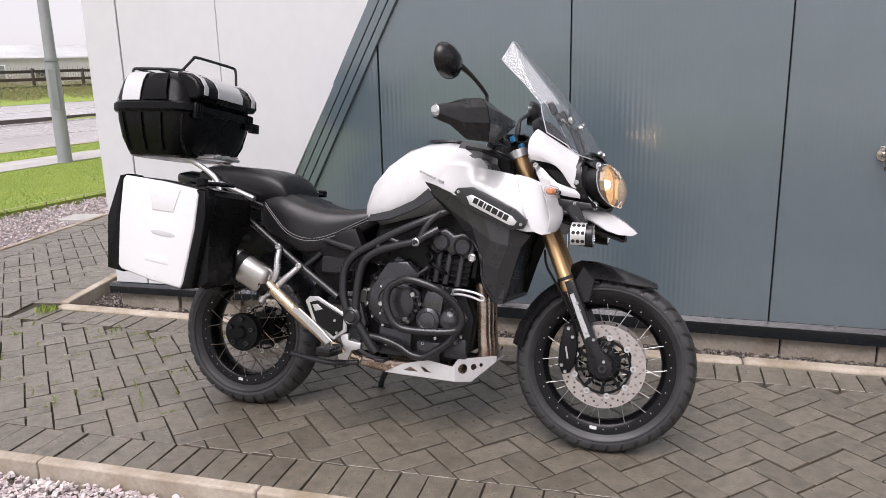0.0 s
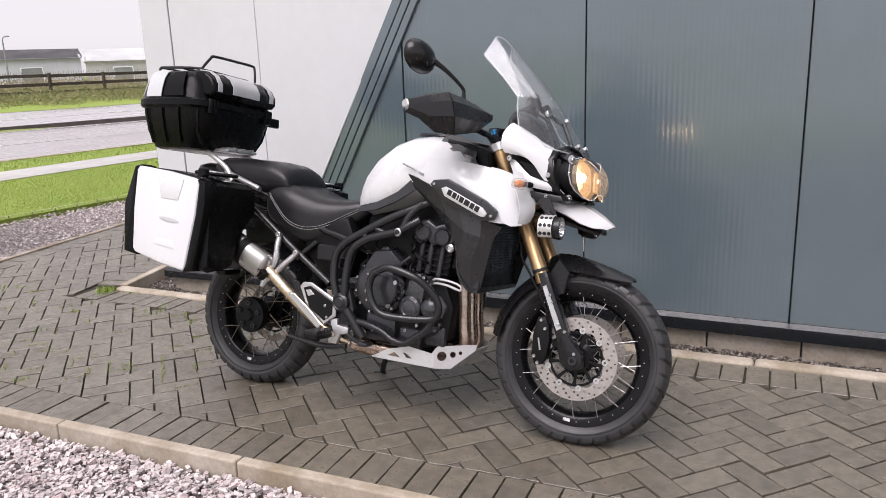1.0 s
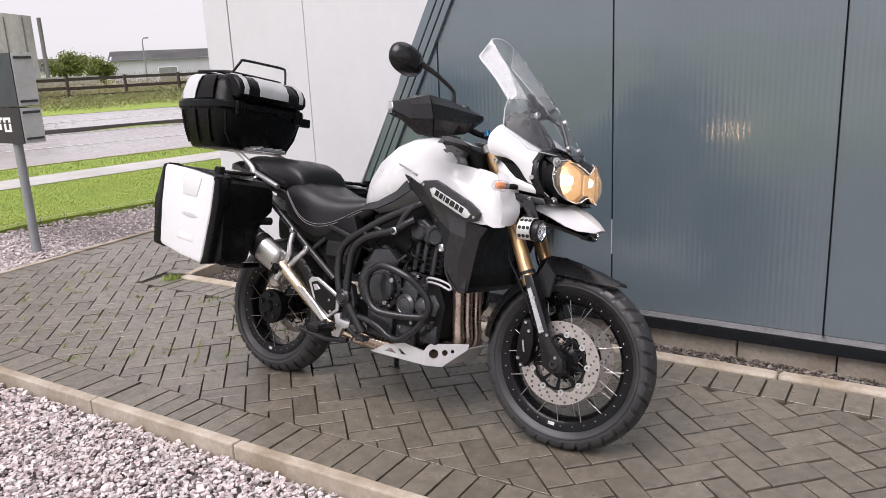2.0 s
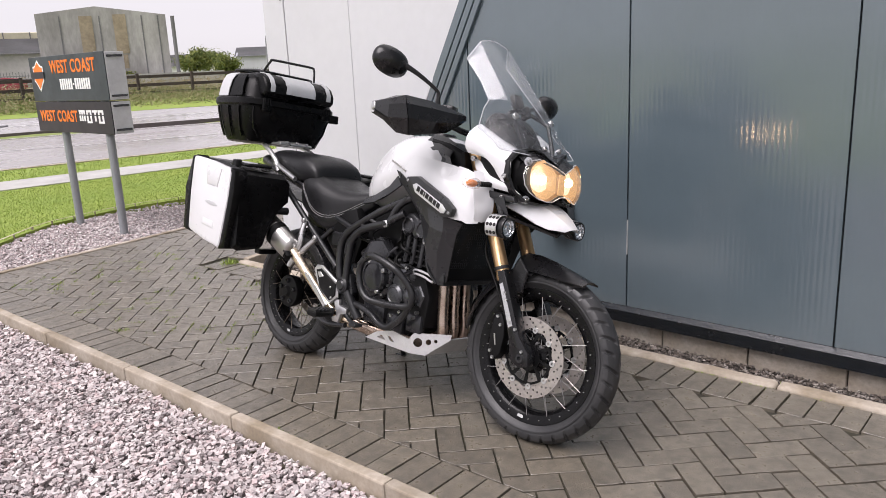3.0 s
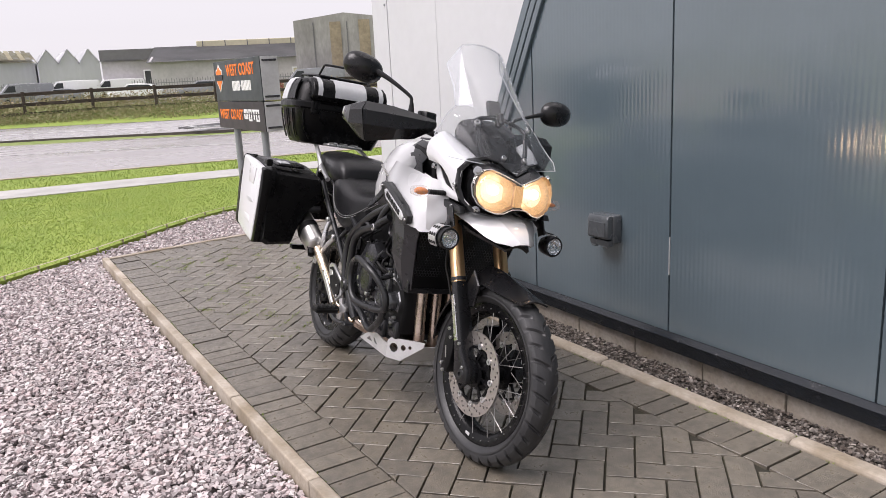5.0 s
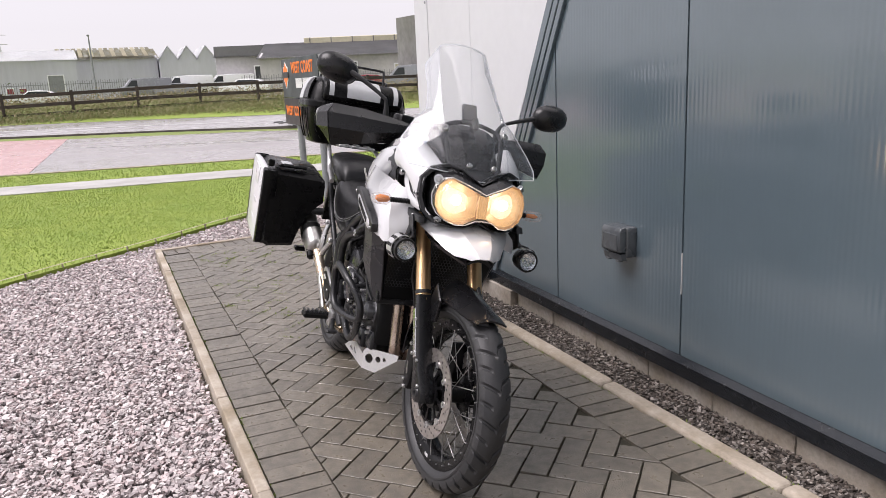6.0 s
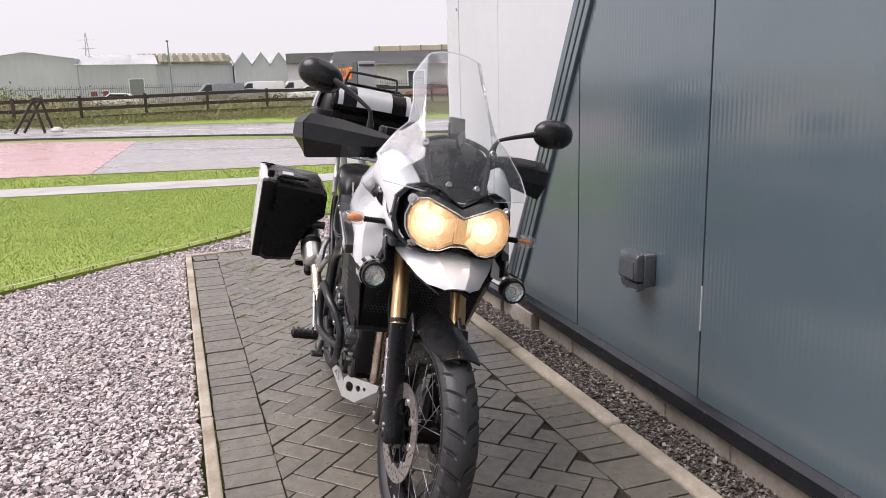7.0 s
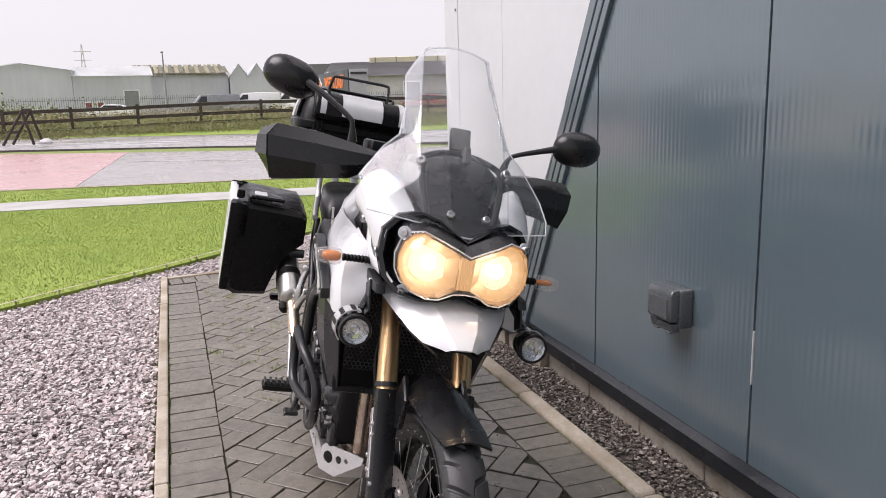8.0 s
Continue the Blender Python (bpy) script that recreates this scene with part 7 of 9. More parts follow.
# dark visor that dips between the bowls
rows = []
for y in np.linspace(-0.150, 0.150, 21):
    low = float(np.interp(abs(y), [p[0] for p in LOBE[:6]], [p[1] for p in LOBE[:6]])) - 0.004
    top = float(np.interp(abs(y), [0, 0.04, 0.08, 0.12, 0.15], [1.050, 1.070, 1.084, 1.082, 1.072]))
    rows.append([(lens_x(y, low + (top - low) * t) - 0.004 - 0.030 * t, y, low + (top - low) * t) for t in (0, 0.3, 0.7, 1.0)])
bp("visor", shell(rows, 0.004), "plastic", hl, "gloss black visor above the lamps", 40)
for s in (-1, 1):
    bm = bmesh.new()
    rings = []
    for dx, k in ((-0.010, 0.985), (-0.030, 0.93), (-0.056, 0.74), (-0.074, 0.48), (-0.082, 0.20)):
        rings.append([Vector((lens_x(y, z) * 0.4 + 1.535 * 0.6 + dx, y, z)) for y, z in lamp_outline(s, k)])
    loft(bm, rings, cap=False)
    bp("reflector", bm, "reflector", hl, "faceted lamp reflector", 12)
    for nm, mt, lab, prof in (("lit_rim", "rim_glow", "amber lit rim of the lamp", ((-0.012, 0.965), (-0.024, 0.90))), ("lit_bowl", "glow", "warm lit bowl of the lamp", ((-0.024, 0.90), (-0.034, 0.76), (-0.052, 0.56))), ("lit_core", "core", "bright core of the lamp", ((-0.050, 0.57), (-0.064, 0.36), (-0.070, 0.14)))):
        bm = bmesh.new()
        loft(bm, [[Vector((lens_x(y, z) * 0.4 + 1.535 * 0.6 + dx, y, z)) for y, z in lamp_outline(s, k)] for dx, k in prof], cap=nm == "lit_core")
        bp(nm, bm, mt, hl, lab, 10)
    bm = bmesh.new()
    lathe(bm, [(0, -0.018), (0.013, -0.012), (0.018, 0), (0.013, 0.012), (0, 0.018)], Matrix.Translation((1.496, s * 0.086, 0.990)) @ Matrix.Rotation(radians(90), 4, "Y"), 14)
    bp("bulb", bm, "bulb", hl, "bright headlamp bulb", 40)
    side_rim = LOBE[3:11]
    bm = bmesh.new()
    loft(bm, [[Vector((lens_x(y, z) + dx, s * y * k, 0.985 + (z - 0.985) * k)) for y, z in side_rim] for dx, k in ((-0.004, 0.995), (-0.022, 0.985), (-0.040, 0.965))], cap=False, closed=False)
    bp("lamp_side", bm, "engine_black", hl, "black side wall of the lamp", 30)
# ribbed field between the two bowls
for k in range(6):
    bm = bmesh.new()
    box(bm, 1.522, 1.530, -0.018 + 0.006 * k, -0.0135 + 0.006 * k, 0.940, 1.016, 0.001)
    bp("lamp_rib", bm, "glow", hl, "amber lit rib between the lamps", 0)
rows = []
ys = [-p[0] for p in LOBE[6::-1]] + [p[0] for p in LOBE[1:7]]
lows = [(0.166, 1.000), (0.163, 0.965), (0.150, 0.940), (0.126, 0.921), (0.092, 0.911), (0.062, 0.914), (0.030, 0.931), (0.0, 0.934)]
for y in ys:
    top = float(np.interp(abs(y), [p[0] for p in LOBE[:7]], [p[1] for p in LOBE[:7]]))
    low = float(np.interp(abs(y), [p[0] for p in lows[::-1]], [p[1] for p in lows[::-1]]))
    rows.append([(lens_x(y, top + (low - top) * t) + 0.008 * math.sin(math.pi * t), y, top + (low - top) * t) for t in np.linspace(0, 1, 7)])
lensob = bp("headlight_lens", shell(rows, 0.002), "cover", hl, "clear headlight protector", 40)
lensob.visible_shadow = False
rim_pts = [(s_ * y, z) for s_, seq in ((1, LOBE), (-1, LOBE[::-1][1:-1])) for y, z in seq]
# milky tube draws the bright line of light along the protector's edge
bp("cover_edge", tube(bmesh.new(), [(lens_x(y, z) + 0.001, y, z) for y, z in rim_pts], 0.0019, 6, 0, closed=True), "edge", hl, "bright polished edge of the protector", 40)
both("cover_lugs", lambda: lathe(lathe(bmesh.new(), [(0, -0.004), (0.016, -0.004), (0.016, 0.0), (0, 0.0)], along((1.478, -0.152, 1.050), (2.3, -0.55, 1.12)), 14), [(0, -0.004), (0.016, -0.004), (0.016, 0.0), (0, 0.0)], along((1.470, -0.134, 0.910), (2.3, -0.55, 0.85)), 14), "edge", hl, "clear lug of the protector", 30)
both("lens_screws", lambda: bolt(bolt(bmesh.new(), (1.478, -0.152, 1.050), (1, -0.45, 0.1), 0.009, 0.009), (1.470, -0.134, 0.910), (1, -0.45, -0.1), 0.009, 0.009), "bolt", hl)
# beak: flat on top, with folded flanks and a square tip
rows = []
for x, z, w, dp in ((1.350, 0.915, 0.150, 0.020), (1.430, 0.913, 0.163, 0.030), (1.480, 0.904, 0.140, 0.046), (1.530, 0.882, 0.106, 0.056), (1.570, 0.856, 0.083, 0.044), (1.598, 0.834, 0.052, 0.024), (1.612, 0.820, 0.038, 0.012)):
    rows.append([(x - 0.02 * abs(u) ** 3, u * w, z - dp * float(np.interp(abs(u), [0, 0.45, 0.75, 1], [0, 0.06, 0.42, 1]))) for u in (-1, -0.75, -0.45, 0, 0.45, 0.75, 1)])
bp("beak", shell(rows, 0.006), "white", bike, "white beak under the headlight", 24)
rows = []
for x, z, w in ((1.34, 0.880, 0.12), (1.42, 0.858, 0.12), (1.50, 0.836, 0.09), (1.57, 0.812, 0.05)):
    rows.append([(x, u * w, z - 0.02 * abs(u) ** 2) for u in (-1, -0.5, 0, 0.5, 1)])
bp("beak_underside", shell(rows, 0.012), "plastic", bike, "black inner beak", 30)
# screen: a tall folded sheet whose foot flares into two wide wings
SCREEN = (((1.483, 1.058), (1.455, 0.110, 1.075), (1.405, 0.235, 1.085)), ((1.466, 1.105), (1.428, 0.115, 1.115), (1.375, 0.243, 1.115)), ((1.440, 1.150), (1.398, 0.115, 1.170), (1.302, 0.247, 1.158)),
          ((1.400, 1.210), (1.360, 0.113, 1.225), (1.270, 0.192, 1.235)), ((1.360, 1.265), (1.318, 0.112, 1.275), (1.257, 0.153, 1.272)), ((1.285, 1.360), (1.245, 0.106, 1.365), (1.192, 0.134, 1.345)),
          ((1.200, 1.450), (1.165, 0.098, 1.460), (1.107, 0.128, 1.428)), ((1.145, 1.510), (1.128, 0.092, 1.508), (1.095, 0.122, 1.442)), ((1.118, 1.528), (1.122, 0.084, 1.512), (1.110, 0.103, 1.478)))
full = []
for (cx, cz), (fx_, fy, fz), (ox, oy, oz) in SCREEN:
    mid = [(cx + (fx_ - cx) * u * u, u * fy, cz + (fz - cz) * u * u) for u in (-1, -0.66, -0.33, 0, 0.33, 0.66, 1)]
    full.append([(ox, -oy, oz)] + mid + [(ox, oy, oz)])
scr = bp("windscreen", shell([q[1:-1] for q in full], 0.004), "screen", bike, "tall clear touring windscreen with flared wings", 40)
scr.visible_shadow = False
rim = [q[0] for q in full] + full[-1][1:-1] + [q[-1] for q in full[::-1]] + full[0][1:-1][::-1]
# milky tube round the sheet paints the light caught in its edge
bp("screen_edge", tube(bmesh.new(), rim, 0.0020, 6, 0, closed=True), "edge", scr, "bright polished edge of the screen", 40)
# flanks get a milky haze in place of the sky's reflection
for a, c_ in ((0, 1), (-1, -2)):
    for nm, lo, hi, mt, lab in (("screen_flank", 4, 9, "flank", "folded milky flank of the screen"), ("screen_wing", 0, 5, "screen", "clear flared wing of the screen")):
        fl = bp(nm, shell([[q[a], tuple((np.array(q[a]) * 0.5 + np.array(q[c_]) * 0.5) + np.array((0.008, 0, 0.004))), q[c_]] for q in full[lo:hi]], 0.003), mt, scr, lab, 40)
        fl.visible_shadow = False
both("screen_screws", lambda: bolt(bolt(bmesh.new(), (1.362, -0.112, 1.217), (0.8, -0.3, 0.5), 0.013, 0.010), (1.464, -0.045, 1.105), (0.8, -0.1, 0.5), 0.010, 0.009), "bolt", scr, "screen fixing screw")
# dash behind the screen, with its bar and a mount for a device
bm = bmesh.new()
loft(bm, [oval((1.235, 0, 1.158), (0, 1, 0), (-0.35, 0, 0.94), 0.125, 0.070, 24, 3), oval((1.262, 0, 1.166), (0, 1, 0), (-0.35, 0, 0.94), 0.135, 0.078, 24, 3), oval((1.300, 0, 1.155), (0, 1, 0), (-0.35, 0, 0.94), 0.115, 0.068, 24, 3), oval((1.345, 0, 1.12), (0, 1, 0), (-0.35, 0, 0.94), 0.09, 0.05, 24, 3)])
dash = bp("instrument_cluster", bm, "plastic", bike, "black instrument cluster behind the screen", 35)
bm = bmesh.new()
tube(bm, [(1.350, -0.110, 1.205), (1.318, -0.100, 1.226), (1.298, -0.05, 1.244), (1.292, 0.0, 1.248), (1.298, 0.05, 1.244), (1.318, 0.100, 1.226), (1.350, 0.110, 1.205)], 0.008, 8)
bp("accessory_bar", bm, "frame", dash, "black cross bar")
bm = bmesh.new()
box(bm, -0.012, 0.010, -0.027, 0.027, -0.036, 0.026, 0.005, Matrix.Translation((1.268, 0.006, 1.288)) @ Matrix.Rotation(radians(-25), 4, "Y"), 2)
box(bm, -0.02, 0.02, -0.010, 0.010, -0.075, -0.028, 0.004, Matrix.Translation((1.285, 0.016, 1.290)) @ Matrix.Rotation(radians(-25), 4, "Y"))
bp("device_mount", bm, "plastic", dash, "black device mount", 35)
both("screen_arm", lambda: tube(bmesh.new(), [(1.352, -0.108, 1.212), (1.385, -0.098, 1.14), (1.42, -0.080, 1.06)], 0.009, 8), "frame", dash, "black screen bracket")
both("dash_inner", lambda: shell([[(1.27, -0.130, 1.147), (1.34, -0.118, 1.117), (1.44, -0.110, 1.066)], [(1.29, -0.112, 1.09), (1.35, -0.095, 1.07), (1.43, -0.07, 1.055)]], 0.004), "shroud", dash, "black inner cowl", 30)
# indicators
for s in (-1, 1):
    bm = bmesh.new()
    tube(bm, [(1.345, s * 0.190, 0.953), (1.338, s * 0.262, 0.951)], [0.0105 if k_ % 2 else 0.0075 for k_ in range(17)], 10, 16)
    ind = bp("indicator", bm, "soft", bike, "clear front indicator on a rubber stalk", 35)
    bm = bmesh.new()
    rings = []
    for d, k in ((0, 0.5), (0.006, 0.9), (0.02, 1.0), (0.045, 0.95), (0.062, 0.7), (0.068, 0.3)):
        rings.append(oval((1.338, s * (0.262 + d), 0.951), (1, 0, 0), (0, 0, 1), 0.026 * k, 0.021 * k, 16, 2.6))
    loft(bm, rings)
    lo = bp("indicator_lens", bm, "turn_lens", ind, "clear indicator lens", 40)
    bm = bmesh.new()
    rings = [oval((1.336, s * (0.266 + d), 0.951), (1, 0, 0), (0, 0, 1), (0.016 if s < 0 else 0.009) * k, (0.0135 if s < 0 else 0.008) * k, 12) for d, k in ((0, 0.6), (0.008, 0.9), (0.018, 1), (0.034, 1), (0.046, 0.5))]
    loft(bm, rings)
    bp("indicator_bulb", bm, "amber", ind, "amber bulb", 40)
# spot lamps in drilled silver brackets
for s in (-1, 1):
    c = Vector((1.455, s * 0.228, 0.804))
    bm = bmesh.new()
    lathe(bm, [(0, -0.045), (0.022, -0.045), (0.034, -0.030), (0.038, 0.0), (0.040, 0.020), (0.038, 0.026), (0.032, 0.026), (0.031, 0.008), (0, 0.002)], Matrix.Translation(c) @ Matrix.Rotation(radians(90), 4, "Y"), 24)
    fog = bp("spot_lamp", bm, "plastic", bike, "round black spot lamp in a drilled silver bracket", 35)
    bm = bmesh.new()
    lathe(bm, [(0, 0.004), (0.008, 0.005), (0.010, 0.012), (0.013, 0.005), (0.021, 0.006), (0.024, 0.012), (0.027, 0.008), (0.031, 0.020)], Matrix.Translation(c + Vector((0.006, 0, 0))) @ Matrix.Rotation(radians(90), 4, "Y"), 20)
    bp("spot_reflector", bm, "mirror", fog, "bright reflector", 20)
    bm = bmesh.new()
    lathe(bm, [(0, 0.030), (0.018, 0.0285), (0.0315, 0.0245), (0.0315, 0.022), (0, 0.0265)], Matrix.Translation(c) @ Matrix.Rotation(radians(90), 4, "Y"), 24)
    bp("spot_lens", bm, "lens", fog, "clear lens", 40)
    rows = []
    bm = bmesh.new()
    segs, holes = 18, []
    for k in range(segs + 1):
        a = radians(-45 + 150 * k / segs)
        rows.append([c + Vector((x, s * 0.043 * math.cos(a), 0.043 * math.sin(a))) for x in (-0.048, -0.03, -0.014, 0.002)])
    bm = shell(rows, 0.003, bm)
    br = bp("lamp_bracket", bm, "plate", fog, "drilled silver bracket", 30)
    bm = bmesh.new()
    for a in (-25, 12, 48, 84):
        for x in (-0.038, -0.022, -0.006):
            d = Vector((0, s * math.cos(radians(a)), math.sin(radians(a))))
            lathe(bm, [(0, -0.006), (0.0066, -0.006), (0.0066, 0.0042), (0, 0.0038)], along(c + Vector((x, 0, 0)) + d * 0.043, c + Vector((x, 0, 0)) + d * 0.06), 12)
    bp("bracket_holes", bm, "hole", br, "dark round holes")
    bm = bmesh.new()
    tube(bm, [(1.43, s * 0.215, 0.845), (1.40, s * 0.195, 0.875), (1.37, s * 0.180, 0.905)], 0.009, 8)
    box(bm, -0.02, 0.02, -0.003, 0.003, -0.04, 0.04, 0.001, Matrix.Translation((1.415, s * 0.198, 0.875)) @ Matrix.Rotation(radians(-25), 4, "Y"))
    bp("lamp_stay", bm, "frame", fog, "black lamp stay")

# seats ---------------------------------------------------------------
def pad_ring(x, zt, w, drop, zb, crown=0.012):
    half = [(0.0, zt), (0.45 * w, zt - crown * 0.25), (0.80 * w, zt - crown), (0.97 * w, zt - crown - drop * 0.25), (1.0 * w, zt - crown - drop * 0.6), (0.97 * w, zb + 0.012), (0.88 * w, zb)]
    return [(x, -y, z) for y, z in half] + [(x, y, z) for y, z in half[::-1][:-1]]


bm = bmesh.new()
loft(bm, [pad_ring(*r) for r in ((0.085, 0.880, 0.105, 0.05, 0.80), (0.110, 0.918, 0.140, 0.10, 0.775), (0.160, 0.926, 0.160, 0.15, 0.745), (0.230, 0.912, 0.172, 0.19, 0.715), (0.300, 0.886, 0.170, 0.19, 0.678), (0.370, 0.866, 0.160, 0.17, 0.676),
                                  (0.440, 0.860, 0.145, 0.13, 0.706), (0.510, 0.864, 0.124, 0.09, 0.744), (0.570, 0.870, 0.104, 0.06, 0.784), (0.605, 0.868, 0.085, 0.04, 0.812))])
bmesh.ops.subdivide_edges(bm, edges=bm.edges[:], cuts=1, smooth=0.8, use_grid_fill=True)
seat = bp("rider_seat", bm, "leather", bike, "black vinyl rider seat with grey stitching", 60)
for dz_ in (0.0, 0.010):
    both("stitching", lambda: tube(bmesh.new(), [(x_, y_ + dz_ * 0.05, z_ + dz_ + 0.012) for x_, y_, z_ in ((0.130, -0.1550, 0.850), (0.17, -0.1680, 0.812), (0.24, -0.1785, 0.748), (0.31, -0.1758, 0.718), (0.38, -0.1640, 0.718), (0.45, -0.1475, 0.742), (0.52, -0.1265, 0.780), (0.585, -0.1020, 0.815))], 0.0015, 5, 5), "thread", seat, "grey seam stitching")
bm = bmesh.new()
loft(bm, [pad_ring(*r) for r in ((-0.245, 0.995, 0.085, 0.04, 0.945), (-0.215, 1.020, 0.115, 0.05, 0.935), (-0.13, 1.027, 0.130, 0.06, 0.925), (-0.03, 1.022, 0.142, 0.07, 0.905), (0.05, 1.018, 0.150, 0.09, 0.885), (0.11, 1.012, 0.154, 0.10, 0.880), (0.160, 0.997, 0.152, 0.09, 0.880), (0.200, 0.968, 0.146, 0.05, 0.880), (0.220, 0.928, 0.136, 0.02, 0.880))])
bmesh.ops.subdivide_edges(bm, edges=bm.edges[:], cuts=1, smooth=0.8, use_grid_fill=True)
pseat = bp("passenger_seat", bm, "leather", bike, "black vinyl passenger seat, damp", 60)
both("stitching", lambda: tube(bmesh.new(), [(-0.20, -0.108, 0.990), (-0.12, -0.128, 0.985), (-0.02, -0.1415, 0.970), (0.07, -0.150, 0.950), (0.12, -0.150, 0.930)], 0.0016, 5, 5), "thread", pseat, "grey seam stitching")
# tail, rack and lamp
bm = bmesh.new()
loft(bm, [oval((x, 0, z), (0, 1, 0), (0, 0, 1), w, h, 20, 3) for x, z, w, h in ((0.12, 0.86, 0.13, 0.05), (-0.05, 0.905, 0.135, 0.045), (-0.20, 0.945, 0.125, 0.04), (-0.32, 0.965, 0.095, 0.035), (-0.38, 0.968, 0.06, 0.025))])
tail = bp("tail_unit", bm, "plastic", bike, "black tail unit", 40)
bm = bmesh.new()
loft(bm, [oval((-0.372, 0, 0.968), (0, 1, 0), (0, 0, 1), 0.052, 0.02, 16, 3), oval((-0.392, 0, 0.966), (0, 1, 0), (0, 0, 1), 0.045, 0.016, 16, 3)])
bp("tail_lamp", bm, material("red_lens", (0.35, 0.01, 0.01), 0.2, vary=0.1), tail, "red tail lamp", 40)
for s in (-1, 1):
    bm = bmesh.new()
    tube(bm, [(-0.090, s * 0.150, 0.915), (-0.120, s * 0.150, 0.965), (-0.200, s * 0.140, 1.015), (-0.300, s * 0.125, 1.052), (-0.400, s * 0.110, 1.058)], [0.013, 0.012, 0.012, 0.011, 0.010], 12)
    bp("grab_rail", bm, "silver", bike, "cast silver grab rail", 40)
bm = bmesh.new()
box(bm, -0.46, -0.17, -0.10, 0.10, 1.050, 1.064, 0.004)
for y in (-0.06, 0.0, 0.06):
    box(bm, -0.47, -0.16, y - 0.008, y + 0.008, 1.064, 1.072, 0.002)
bp("rack_plate", bm, "silver", bike, "silver luggage rack plate", 30)
bm = bmesh.new()
tube(bm, [(-0.13, -0.145, 0.955), (0.0, -0.165, 0.915), (0.09, -0.175, 0.885)], 0.012, 10)
flipped = bmesh.new()
tube(flipped, [(-0.13, 0.145, 0.955), (0.0, 0.165, 0.915), (0.09, 0.175, 0.885)], 0.012, 10)
bp("pannier_rail", bm, "silver", bike, "silver pannier rail", 40)
bp("pannier_rail", flipped, "silver", bike, "silver pannier rail", 40)

# frame ---------------------------------------------------------------
FR = 0.0165
for nm, pts, r in (("main_tube", [(1.06, -0.10, 0.930), (0.95, -0.165, 0.880), (0.849, -0.195, 0.831), (0.754, -0.205, 0.787), (0.650, -0.205, 0.732), (0.570, -0.205, 0.685), (0.530, -0.205, 0.630), (0.525, -0.205, 0.541), (0.541, -0.205, 0.471)], FR),
                   ("main_tube", [(0.900, -0.190, 0.800), (0.862, -0.205, 0.775), (0.816, -0.212, 0.748), (0.740, -0.212, 0.728), (0.665, -0.210, 0.703), (0.606, -0.208, 0.655), (0.585, -0.206, 0.560), (0.580, -0.205, 0.463)], FR),
                   ("main_tube", [(0.905, -0.185, 0.865), (0.860, -0.200, 0.815), (0.835, -0.208, 0.760)], 0.014),
                   ("cross_tube", [(0.665, -0.206, 0.738), (0.668, -0.208, 0.706)], 0.012),
                   ("cross_tube", [(0.765, -0.206, 0.735), (0.70, -0.206, 0.76)], 0.011),
                   ("subframe_tube", [(-0.05, -0.145, 0.860), (0.096, -0.165, 0.774), (0.305, -0.175, 0.632), (0.499, -0.195, 0.513)], 0.0135),
                   ("subframe_tube", [(0.400, -0.160, 0.680), (0.306, -0.172, 0.600)], 0.011),
                   ("subframe_tube", [(-0.20, -0.12, 0.930), (0.10, -0.130, 0.860), (0.35, -0.14, 0.75), (0.56, -0.18, 0.70)], 0.012),
                   ("down_tube", [(0.575, -0.200, 0.440), (0.640, -0.190, 0.345), (0.665, -0.185, 0.310)], 0.020)):
    both(nm, lambda: tube(bmesh.new(), pts, r, 12, 6), "frame", bike, "black trellis frame tube", 40)
both("swingarm_pivot", lambda: lathe(bmesh.new(), [(0, 0), (0.036, 0), (0.038, 0.006), (0.038, 0.02), (0.028, 0.026), (0.024, 0.024), (0.018, 0.030), (0, 0.030)], along((0.568, -0.198, 0.444), (0.568, -1, 0.444)), 24), "frame", bike, "black swingarm pivot cap")
both("pivot_plate", lambda: prism(bmesh.new(), [(0.525, 0.52), (0.60, 0.50), (0.625, 0.42), (0.60, 0.33), (0.55, 0.34), (0.530, 0.42)], -0.200, -0.165, "y", 0.008, 2), "frame", bike, "black pivot plate", 30)
bm = bmesh.new()
for x, z in ((0.823, 0.747), (1.037, 0.700)):
    lathe(bm, [(0, -0.01), (0.016, -0.01), (0.016, 0.004), (0.011, 0.007), (0.010, 0.002), (0, 0.002)], along((x, -0.222 if x < 1 else -0.19, z), (x, -1, z)), 16)
bp("frame_bolts", bm, "bolt", bike, "bright frame bolts", 30)
bm = bmesh.new()
prism(bm, [(0.62, 0.80), (1.00, 0.90), (1.08, 0.86), (1.05, 0.60), (0.70, 0.60), (0.58, 0.66)], -0.12, 0.12, "y", 0.02)
bp("air_box", bm, "engine_black", bike, "black air box under the tank", 30)

# engine --------------------------------------------------------------
bm = bmesh.new()
prism(bm, [(0.60, 0.60), (0.68, 0.655), (0.80, 0.640), (0.86, 0.600), (1.00, 0.575), (1.045, 0.470), (1.03, 0.340), (0.93, 0.285), (0.70, 0.285), (0.60, 0.36)], -0.145, 0.145, "y", 0.02, 2)
engine = bp("engine", bm, "engine_black", bike, "dark three-cylinder engine", 35)
bm = bmesh.new()
lathe(bm, [(0.112, -0.02), (0.114, 0.02), (0.106, 0.030), (0.098, 0.034), (0.094, 0.046), (0.080, 0.052), (0.050, 0.053), (0.046, 0.049), (0, 0.049)], along((0.718, -0.140, 0.518), (0.718, -1, 0.518)), 40)
prism(bm, [(0.655, 0.60), (0.70, 0.665), (0.78, 0.672), (0.835, 0.62), (0.80, 0.58), (0.68, 0.56)], -0.19, -0.13, "y", 0.012, 2)
